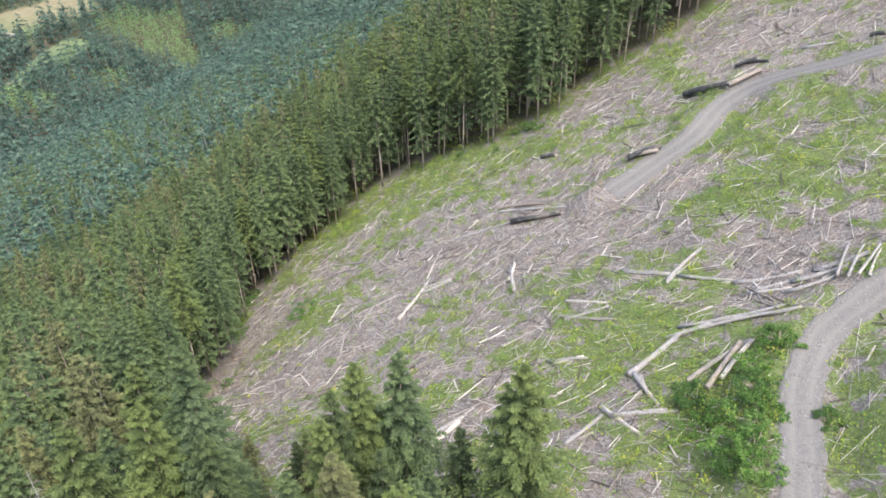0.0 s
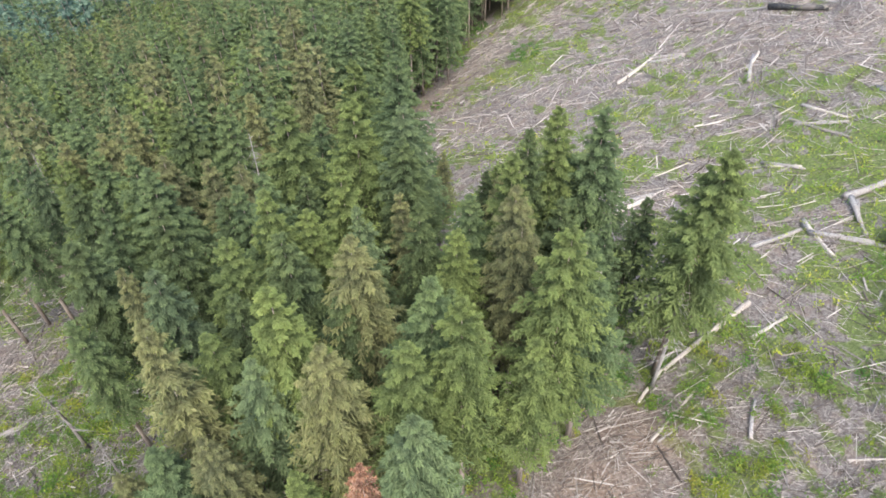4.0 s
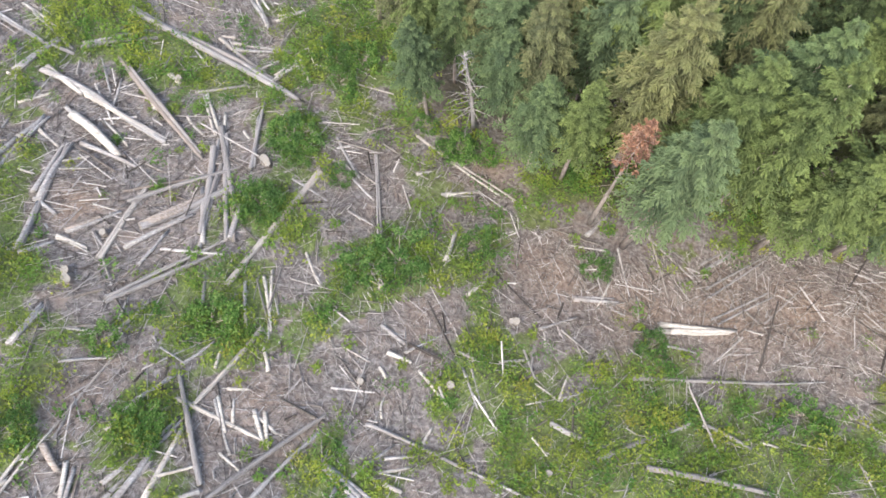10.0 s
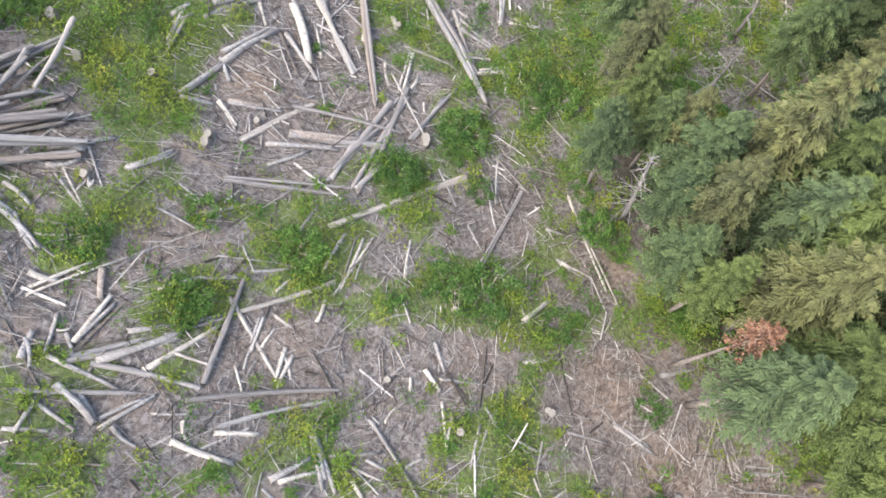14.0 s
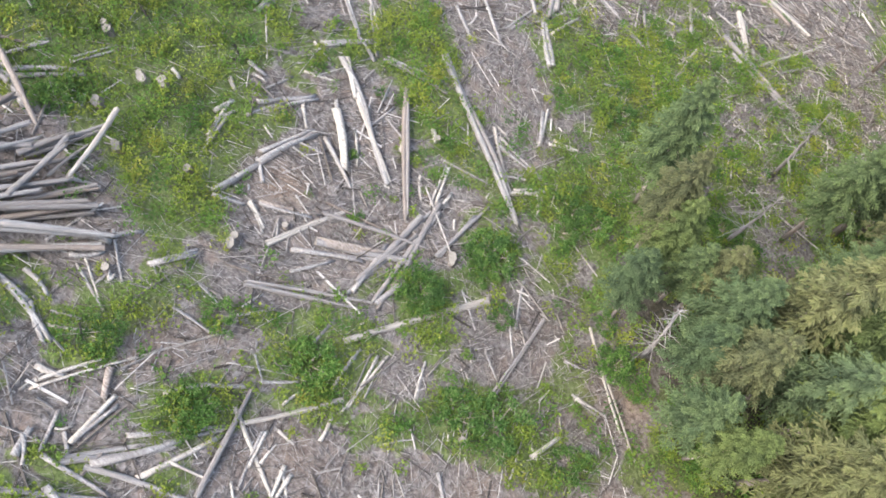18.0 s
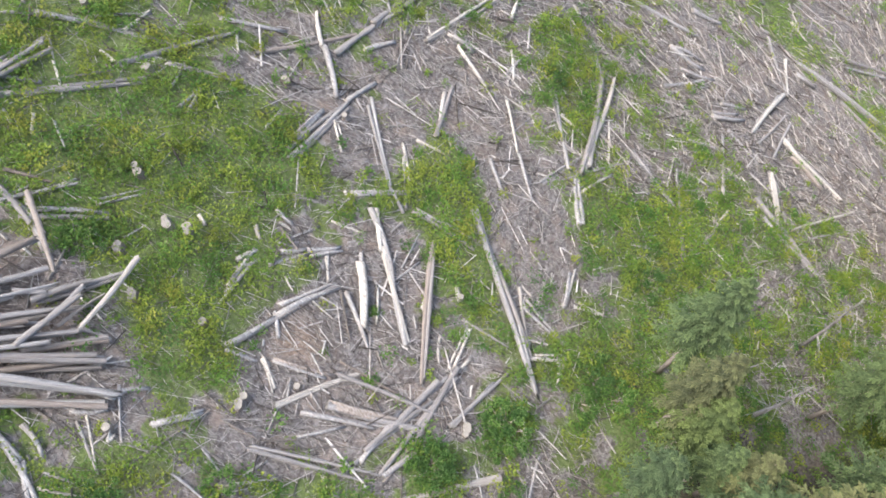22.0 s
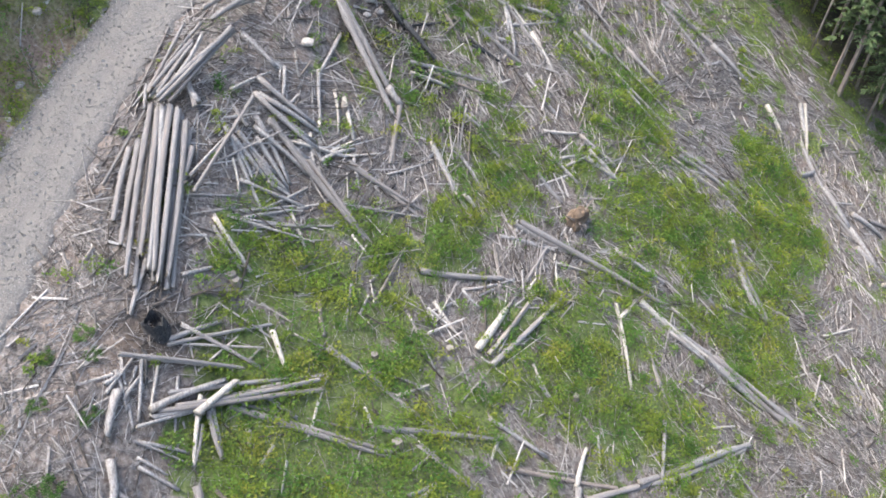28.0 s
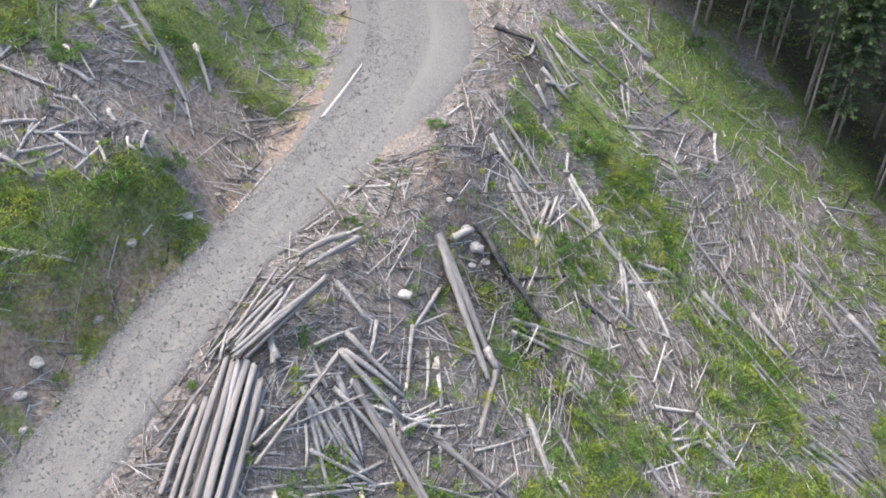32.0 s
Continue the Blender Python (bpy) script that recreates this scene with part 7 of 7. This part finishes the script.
def shrub_mesh(seed):
    """Several leafy shoots of uneven height round a few stems, with gaps between."""
    rng = np.random.default_rng(seed)
    n, each = 26, 62
    a, r = rng.random(n) * 6.283, np.sqrt(rng.random(n)) * (0.8 + 0.35 * rng.random(n))
    tops = np.stack([r * np.cos(a), r * np.sin(a), (0.28 + 0.5 * rng.random(n)) * np.clip(1.15 - 0.6 * r, 0.3, 1)], 1)
    lobe = 0.13 + 0.15 * rng.random(n)
    d = rng.normal(0, 1, (n, each, 3))
    d = d / np.linalg.norm(d, axis=2)[..., None] * (0.45 + 0.55 * rng.random((n, each, 1)))
    c = (tops[:, None] + d * lobe[:, None, None] * (1.1, 1.1, 0.8)).reshape(-1, 3)
    c[:, 2] = np.abs(c[:, 2])
    leaves = fast_mesh("leaves", *leaves_on(rng, c, np.full(len(c), 0.075), 1, 0.6), [M_SHRUB])
    stems = [tube(np.array([[0, 0, -0.1], p * (0.5, 0.5, 0.6), p * (0.95, 0.95, 0.95)]), (0.025, 0.015, 0.006), 4) for p in tops[:16]]
    return fast_mesh("stems", *joined(stems), [M_BARK]), leaves


SHRUBS = [shrub_mesh(n) for n in range(4)]


def shrub(x, y, r):
    stems, leaves = SHRUBS[int(abs(x * 5 + y * 11)) % 4]
    ob = new("shrub")
    tagged(part("stems", stems, ob), kind="stuff")
    tagged(part("leaves", leaves, ob), kind="stuff")
    ob.matrix_world = pose(x, y, ground_at(x, y) - 0.05, 0, 0, x * 80) @ Matrix.Diagonal((r, r, min(r, 1.1) * 0.95, 1))
    return tagged(ob, "leafy green shrub growing through the slash", "shrub", "shrubs on the clearcut")


stump(2.3, 4.8, 0.14)
stump(-8.7, 12.0, 0.15)
stump(-15.4, 5.9, 0.17)
stump(-0.3, 2.0, 0.16)
stump(3.5, -1.4, 0.14)
stump(-13.5, 16.7, 0.17)
stump(-3.9, 2.1, 0.14)
stump(-25.7, 9.4, 0.15)
stump(-23.2, 6.7, 0.19)
stump(-21.3, 5.9, 0.15)
stump(-23.2, 8.8, 0.14)
stump(-22.5, 9.3, 0.17)
stump(-8.8, 12.2, 0.19)
stump(-15.5, 6.0, 0.17)
stump(-23.6, 18.8, 0.14)
stump(-18.9, 7.1, 0.17)
stump(-26.5, 17.7, 0.17)
stump(-23.0, 8.7, 0.19)
stump(-22.3, 9.1, 0.14)
stump(-23.1, 6.6, 0.16)
stump(-21.2, 5.8, 0.19)
stump(-29.2, 12.8, 0.16)
stump(-25.5, 9.3, 0.14)
stump(-8.9, 12.3, 0.19)
stump(-14.7, 8.1, 0.14)
stump(-17.5, 2.1, 0.17)
stump(-29.2, 12.7, 0.19)
stump(-26.3, 17.7, 0.15)
stump(-25.4, 9.3, 0.19)
stump(-23.0, 6.6, 0.14)
stump(-22.9, 8.7, 0.17)
stump(-36.0, 7.5, 0.18)
stump(-31.2, 22.1, 0.14)
stump(-33.5, 16.3, 0.17)
stump(-33.1, 12.7, 0.16)
stump(-36.2, 7.4, 0.18)
stump(-45.3, 14.1, 0.18)
stump(2.5, 4.8, 0.17)
stump(-3.3, 6.2, 0.14)
stump(-15.6, 6.3, 0.17)
stump(-22.5, 9.2, 0.17)
stump(-21.4, 5.9, 0.14)
stump(-59.5, 18.0, 0.18)
stump(-60.1, 5.4, 0.15)
stump(-53.7, 4.3, 0.14)
stump(-58.9, 23.4, 0.17)
stump(-45.4, 14.1, 0.14)
shrub(-7.8, 13.5, 1.32)
shrub(-8.7, 9.9, 0.99)
shrub(-4.1, 6.7, 1.34)
shrub(-2.6, 7.5, 1.49)
shrub(-10.0, 4.3, 1.24)
shrub(-5.6, 11.6, 0.73)
shrub(-0.0, 13.8, 0.98)
shrub(1.0, 8.5, 1.03)
shrub(-11.6, -0.1, 0.91)
shrub(8.4, 3.7, 0.86)
shrub(14.9, 0.8, 1.21)
shrub(-27.7, 0.1, 0.84)
shrub(-25.6, 0.2, 0.94)
shrub(-33.4, 1.9, 0.44)
shrub(-30.8, 0.2, 0.38)
shrub(-30.3, 1.8, 0.42)
shrub(-32.7, 0.5, 0.39)
shrub(-32.5, 2.1, 0.35)
shrub(-24.0, 5.8, 0.86)
shrub(-31.1, 45.4, 1.49)
shrub(38.2, -2.3, 1.80)
shrub(45.4, -2.8, 1.37)
shrub(40.9, 1.2, 1.50)
shrub(41.1, -2.0, 1.55)
shrub(35.9, -1.5, 1.77)
shrub(33.9, -3.0, 1.36)
shrub(39.3, -6.1, 0.97)
shrub(62.1, 46.0, 1.97)
shrub(-11.7, 0.3, 1.02)
shrub(-8.8, 9.9, 1.11)
shrub(-7.9, 13.7, 1.18)
shrub(-7.4, 12.6, 0.77)
shrub(-15.7, 0.3, 0.91)
shrub(-53.9, 22.6, 1.23)
shrub(-51.4, 10.6, 0.49)
shrub(-56.9, -2.1, 1.05)
shrub(-58.8, 15.5, 0.56)
shrub(-61.7, 25.1, 1.38)
shrub(-53.2, 2.5, 0.78)
shrub(-8.1, 26.0, 1.20)
shrub(-13.6, 3.3, 0.85)
shrub(-20.2, 31.7, 0.98)
shrub(-25.5, 0.9, 0.83)
shrub(41.4, 1.8, 1.15)
shrub(39.2, -0.8, 1.40)
shrub(36.1, -2.5, 1.39)
shrub(34.9, -1.5, 1.24)
shrub(43.2, -1.8, 1.30)
shrub(45.5, -2.4, 1.10)
shrub(38.4, 0.9, 1.11)
shrub(39.4, -2.5, 1.23)

rng = np.random.default_rng(5)
# young growth along the rim of the near wood
for n in range(46):
    i = int(rng.integers(len(FOREST)))
    (ax, ay), (bx, by) = FOREST[i], FOREST[(i + 1) % len(FOREST)]
    k = rng.random()
    x, y = ax + k * (bx - ax) + rng.normal(0, 1.0), ay + k * (by - ay) + rng.normal(0, 1.0)
    if abs(x) < 100 and y < 100:
        shrub(float(x), float(y), float(0.6 + 0.7 * rng.random()))


def rock_mesh(seed):
    bm = bmesh.new()
    bmesh.ops.create_icosphere(bm, subdivisions=2, radius=1)
    r = random.Random(seed)
    for v in bm.verts:
        v.co *= 1 + 0.35 * noise.noise(v.co * 1.2 + Vector((seed * 3.1, 0, 0)))
        v.co.z *= 0.65
    me = bpy.data.meshes.new("rock")
    bm.to_mesh(me)
    bm.free()
    me.materials.append(M_ROCK)
    return me


def make_rock():
    m, nt, b = material("pale_rock", 0.9)
    g = noise_node(nt, 3.0, 5)
    nt.links.new(ramp(nt, g, [(0.3, (0.16, 0.14, 0.12)), (0.7, (0.42, 0.39, 0.35))]), b.inputs["Base Color"])
    bump(nt, b, g, 0.6, 0.05)
    return m


M_ROCK = make_rock()
ROCKS = [rock_mesh(n) for n in range(3)]


def rock(x, y, r):
    ob = new("rock", ROCKS[int(abs(x * 9 + y)) % 3])
    ob.matrix_world = pose(x, y, ground_at(x, y) + 0.15 * r, 0, 0, x * 40) @ Matrix.Diagonal((r, r * 0.8, r * 0.8, 1))
    return tagged(ob, "pale weathered rock on the bank by the road", "rock", "rocks by the road")


for x, y, r in ((-43.7, -2.0, 0.35), (-42.4, -2.4, 0.3), (-44.6, -0.8, 0.25), (-40.6, -3.6, 0.28), (-49.6, 0.9, 0.3), (-52.1, 3.0, 0.3), (-46.3, -0.2, 0.25), (-38.3, -4.4, 0.3),
                (-52.1, 16.9, 0.45), (-51.7, 17.4, 0.3), (-52.5, 16.4, 0.35), (-51.2, 16.6, 0.25), (-53.1, 15.6, 0.2), (-48.2, 12.9, 0.4), (-41.4, -2.2, 0.22), (-39.5, -3.0, 0.25), (-47.6, 0.9, 0.2)):
    rock(x, y, r)


def rootball(x, y, r):
    """The upturned roots of a fallen tree, with soil in them."""
    g = np.random.default_rng(3)
    bm = bmesh.new()
    bmesh.ops.create_icosphere(bm, subdivisions=3, radius=r)
    for v in bm.verts:
        v.co *= 1 + 0.4 * noise.noise(v.co * 2.2) + 0.12 * noise.noise(v.co * 7)
        v.co.x *= 0.7
    me = bpy.data.meshes.new("soil_clod")
    bm.to_mesh(me)
    bm.free()
    me.materials.append(M_EARTH)
    ob = new("root_ball")
    part("soil_clod", me, ob, "brown earth")
    roots = []
    for n in range(16):
        a, e = g.random() * 6.28, g.uniform(-0.4, 0.9)
        p = np.array([math.cos(a) * 0.6, math.sin(a), e]) * r
        roots.append(tube(np.array([p * 0.6, p * 1.1, p * (1.5 + 0.5 * g.random()) + (0, 0, 0.1)]), (0.06, 0.045, 0.015), 5))
    part("roots", fast_mesh("roots", *joined(roots), [M_BROWN]), ob, "broken brown roots")
    ob.matrix_world = pose(x, y, ground_at(x, y) + 0.5 * r, 0, 0, 35)
    return tagged(ob, "upturned root ball with brown soil on the slope", "root ball")


def make_earth():
    m, nt, b = material("brown_earth", 0.95)
    g = noise_node(nt, 4.0, 5)
    nt.links.new(ramp(nt, g, [(0.3, (0.05, 0.036, 0.026)), (0.7, (0.17, 0.125, 0.088))]), b.inputs["Base Color"])
    bump(nt, b, g, 0.7, 0.05)
    return m


M_EARTH = make_earth()
rootball(-41.0, 26.0, 0.75)


def burnt_stump(x, y, r):
    """A hollow, charred stump with a jagged rim."""
    g = np.random.default_rng(8)
    n = 16
    a = np.arange(n) / n * 2 * np.pi
    rings = []
    for rad, z, rough in ((1.3, -0.5, 0.06), (1.05, 0.3, 0.05), (0.95, 1.2, 0.25), (0.72, 1.15, 0.2), (0.66, 0.2, 0.04)):
        w = rad * (1 + 0.1 * np.sin(3 * a)) * r
        rings.append(np.stack([w * np.cos(a), w * np.sin(a), z * r + rough * r * g.normal(size=n)], 1))
    flat = np.concatenate([*rings, [(0, 0, 0.15 * r)]])
    tris = [(80, 64 + j, 64 + (j + 1) % n) for j in range(n)]
    for i in range(4):
        for j in range(n):
            p, q = i * n + j, i * n + (j + 1) % n
            tris += [(p, q, q + n), (p, q + n, p + n)]
    ob = new("burnt_stump", fast_mesh("burnt_stump", flat, np.array(tris), [M_CHAR]))
    ob.matrix_world = pose(x, y, ground_at(x, y))
    return tagged(ob, "charred black hollow stump beside the log pile", "stump")


burnt_stump(-33.6, 4.3, 0.45)


# ---- slash and brush ----
def on_clearing(x, y):
    d1, d2, d3 = (along(line, x, y)[0] for line in (ROAD_MAIN, ROAD_TRACK, ROAD_UPPER))
    below = along(ROAD_MAIN, x, y)[2] < 0
    return ~within(FOREST, x, y) & (d1 > np.where(below & (x > -56), 1.15, np.where(x > -56, 3.0, 3.9))) & (d2 > 1.3) & (d3 > 1.5)


def stick_arrays(rng, x, y, length, thick, heading, lift):
    """Three-sided sticks lying on the ground."""
    n = len(x)
    dx, dy = np.cos(heading), np.sin(heading)
    ax, ay, bx, by = x - dx * length / 2, y - dy * length / 2, x + dx * length / 2, y + dy * length / 2
    a = np.stack([ax, ay, land(ax, ay) + lift], 1)
    b = np.stack([bx, by, land(bx, by) + lift + rng.exponential(0.06, n) * length * 0.6], 1)
    side = np.stack([-dy, dx, 0 * dx], 1)
    verts = []
    for p, s in ((a, 1.0), (b, 0.65)):
        w = (thick * s)[:, None]
        verts += [p + side * w * 0.55, p - side * w * 0.55, p + np.array([0, 0, 0.95]) * w]
    verts = np.stack(verts, 1).reshape(-1, 3)
    i = np.arange(n)[:, None] * 6
    tris = np.concatenate([i + t for t in ([0, 3, 5], [0, 5, 2], [2, 5, 4], [2, 4, 1], [1, 4, 3], [1, 3, 0], [0, 2, 1], [3, 4, 5])])
    return verts, tris


def slash(name, label, box, count, size, seed, slim=1.0, combed=0.55):
    rng = np.random.default_rng(seed)
    x, y = rng.uniform(box[0], box[1], count), rng.uniform(box[2], box[3], count)
    ok = on_clearing(x, y)
    x, y = x[ok], y[ok]
    keep = rng.random(len(x)) > np.clip(greenness(x, y) * 1.15 - 0.22, 0, 0.6)
    x, y = x[keep], y[keep]
    n = len(x)
    # felled across and down the slope, in drifts
    lay = np.array([noise.noise((a * 0.07, b * 0.07, 20.0)) for a, b in zip(x, y)]) * 3.2 + np.where(x < -35, 2.2, 0.6)
    heading = np.where(rng.random(n) < np.where(x < -35, 0.6, combed), lay + rng.normal(0, 0.35, n), rng.random(n) * 6.283)
    length = size * slim ** 0.5 * (0.25 + rng.exponential(0.75, n)).clip(0.2, 3.2)
    thick = size * slim * (0.016 + rng.exponential(0.026, n)).clip(0.012, 0.13)
    # none hang down the cut banks
    dx, dy = np.cos(heading) * length / 2, np.sin(heading) * length / 2
    lies = np.abs(land(x + dx, y + dy) - land(x - dx, y - dy)) < 0.75 * length
    x, y, length, thick, heading = x[lies], y[lies], length[lies], thick[lies], heading[lies]
    v, t = stick_arrays(rng, x, y, length, thick, heading, rng.uniform(0, 0.1, len(x)))
    return tagged(new(name, fast_mesh(name, v, t, [M_SLASH])), label, "slash", kind="stuff")


slash("branch_slash", "grey and tan broken branches strewn over the ground", (-62, 30, -14, 46), 44000, 0.85, 11, 0.9, 0.4)
slash("twig_litter", "fine grey-brown twigs and bark chips covering the soil", (-62, 28, -12, 42), 170000, 0.62, 15, 0.5, 0.25)
slash("far_slash", "pale broken branches strewn over the far clearcut", (28, 108, -36, 60), 60000, 1.25, 12, 0.6, 0.35)
slash("lower_slash", "grey broken branches strewn down the lower slope", (-92, 8, 28, 98), 60000, 1.0, 13, 1.0, 0.3)
slash("upper_slash", "grey broken branches above the gravel road", (-92, -36, -30, 30), 26000, 0.95, 14, 0.9, 0.4)


def brush(name, label, box, count, size, seed, leaves=46):
    """Tufts of low leafy growth where the brush covers the slash, each with its own shade."""
    rng = np.random.default_rng(seed)
    x, y = rng.uniform(box[0], box[1], count), rng.uniform(box[2], box[3], count)
    ok = on_clearing(x, y) | (within(FOREST, x, y) & (edge_distance(x, y) < 8))
    x, y = x[ok], y[ok]
    g = greenness(x, y)
    rim = within(FOREST, x, y)
    keep = rng.random(len(x)) < np.where(rim, np.clip((g - 0.2) * 1.6, 0.1, 0.8), np.clip((g - 0.38) * 2.5, 0.04, 0.95))
    x, y, g = x[keep], y[keep], g[keep]
    n = len(x)
    wide = size * (1.1 + 1.6 * rng.random(n) ** 1.5) * (0.75 + 0.5 * g)
    a, r = rng.random((n, leaves)) * 6.283, np.sqrt(rng.random((n, leaves)))
    r = r * (1 + 0.35 * np.sin(a * 3 + x[:, None] * 9))
    up = (0.55 + 0.9 * rng.random((n, 1))) * (0.75 * np.sqrt(np.clip(1 - 0.8 * r * r, 0.03, 1)) * (0.35 + 0.75 * rng.random((n, leaves))))
    c = np.stack([x[:, None] + wide[:, None] * r * np.cos(a), y[:, None] + wide[:, None] * r * np.sin(a), land(x, y)[:, None] + 0.03 + wide[:, None] * up], -1).reshape(-1, 3)
    v, t = leaves_on(rng, c, np.repeat(size * (0.28 + 0.22 * rng.random(n)), leaves), 1, 0.7)
    me = fast_mesh(name, v, t, [M_BRUSH])
    drift = np.array([noise.noise((p * 0.8, q * 0.8, 31.0)) for p, q in zip(x, y)])
    clump = np.array([noise.noise((p * 2.4, q * 2.4, 12.0)) for p, q in zip(x, y)])
    tuft = np.clip(0.48 + 0.65 * drift + 0.65 * clump + rng.normal(0, 0.1, n), 0, 1)
    me.attributes.new("tuft", "FLOAT", "POINT").data.foreach_set("value", np.repeat(tuft, leaves * 4).astype(np.float32))
    return tagged(new(name, me), label, "brush", kind="stuff")


def broken_timber(name, label, box, count, seed, lay, spread):
    """Short thick pieces of limbs and tops, six-sided, many per armful."""
    rng = np.random.default_rng(seed)
    x, y = rng.uniform(box[0], box[1], count), rng.uniform(box[2], box[3], count)
    ok = on_clearing(x, y)
    x, y = x[ok], y[ok]
    keep = rng.random(len(x)) > np.clip(greenness(x, y) * 1.3 - 0.15, 0, 0.9)
    pieces = []
    for px, py in zip(x[keep], y[keep]):
        h, ln, th = lay + rng.normal(0, spread), 0.5 + rng.exponential(0.8), 0.022 + 0.05 * rng.random() ** 2
        ln = min(ln * 1.2, 3.6)
        dx, dy = math.cos(h) * ln / 2, math.sin(h) * ln / 2
        pieces.append((px - dx, py - dy, px + dx, py + dy, th))
    e = np.array(pieces)
    za, zb = land(e[:, 0], e[:, 1]), land(e[:, 2], e[:, 3])
    lies = np.abs(za - zb) < 0.7 * np.hypot(e[:, 0] - e[:, 2], e[:, 1] - e[:, 3])
    e, za, zb = e[lies], za[lies], zb[lies]
    up = rng.exponential(0.14, len(e))
    parts = [tube(np.array([[a[0], a[1], u + a[4] * 0.5], [a[2], a[3], w + a[4] * 0.5 + k]]), (a[4], a[4] * 0.75), 5) for a, u, w, k in zip(e, za, zb, up)]
    return tagged(new(name, fast_mesh(name, *joined(parts), [M_SLASH])), label, "slash", kind="stuff")


broken_timber("broken_timber", "broken grey limbs and log ends strewn in drifts", (-36, 22, -8, 44), 1500, 51, 0.9, 1.2)
broken_timber("landing_timber", "broken grey limbs heaped below the road landing", (-64, -32, 2, 34), 1700, 52, 2.3, 0.7)
broken_timber("far_timber", "broken pale limbs strewn over the far clearcut", (30, 100, -10, 52), 2200, 53, 0.3, 0.8)

brush("low_brush", "low yellow-green brush and ferns growing in patches", (-62, 30, -14, 46), 31000, 0.25, 31)
brush("far_brush", "low green brush across the far clearcut", (28, 108, -36, 60), 30000, 0.3, 32, 14)
brush("lower_brush", "low green brush down the lower slope", (-92, 8, 28, 98), 30000, 0.27, 33, 16)
brush("upper_brush", "low green brush above the gravel road", (-92, -36, -30, 30), 15000, 0.22, 34, 22)


def pebbles(name, label, line, half, count, seed, low, high):
    """Loose stones on and beside a road."""
    rng = np.random.default_rng(seed)
    pts = np.array(line)
    at = rng.random(count) * (len(pts) - 1.001)
    i = at.astype(int)
    k = (at - i)[:, None]
    p = pts[i] * (1 - k) + pts[i + 1] * k
    d = pts[i + 1] - pts[i]
    d /= np.linalg.norm(d[:, :2], axis=1)[:, None]
    off = rng.normal(0, 1, count)
    off = np.where(rng.random(count) < 0.6, np.sign(off) * (half + rng.normal(0, 0.45, count)), rng.uniform(-half, half, count))
    x, y = p[:, 0] - d[:, 1] * off, p[:, 1] + d[:, 0] * off
    z = np.where((off > low) & (off < high), p[:, 2] + 0.05, land(x, y))
    r = rng.uniform(0.02, 0.06, count) * (1 + (rng.random(count) < 0.04))
    shape = np.array([[1, 0, 0], [0, 1, 0], [-1, 0, 0], [0, -1, 0], [0, 0, 0.8], [0, 0, -0.5]])
    verts = np.stack([x, y, z], 1)[:, None] + r[:, None, None] * shape * rng.uniform(0.6, 1.3, (count, 6, 3))
    n = np.arange(count)[:, None] * 6
    tris = np.concatenate([n + t for t in ([0, 1, 4], [1, 2, 4], [2, 3, 4], [3, 0, 4], [1, 0, 5], [2, 1, 5], [3, 2, 5], [0, 3, 5])])
    return tagged(new(name, fast_mesh(name, verts.reshape(-1, 3), tris, [M_STONE])), label, "gravel", kind="stuff")


def make_stone():
    m, nt, b = material("loose_stone", 0.9)
    nt.links.new(ramp(nt, island(nt), [(0.0, (0.085, 0.082, 0.08)), (0.5, (0.14, 0.136, 0.132)), (1.0, (0.24, 0.232, 0.225))]), b.inputs["Base Color"])
    return m


M_STONE = make_stone()
pebbles("loose_gravel", "loose grey stones along the gravel road", ROAD_MAIN, 2.9, 30000, 41, -1.1, 2.9)
pebbles("track_gravel", "loose stones along the two-rut track", ROAD_TRACK, 1.35, 1800, 42, -1.27, 1.27)
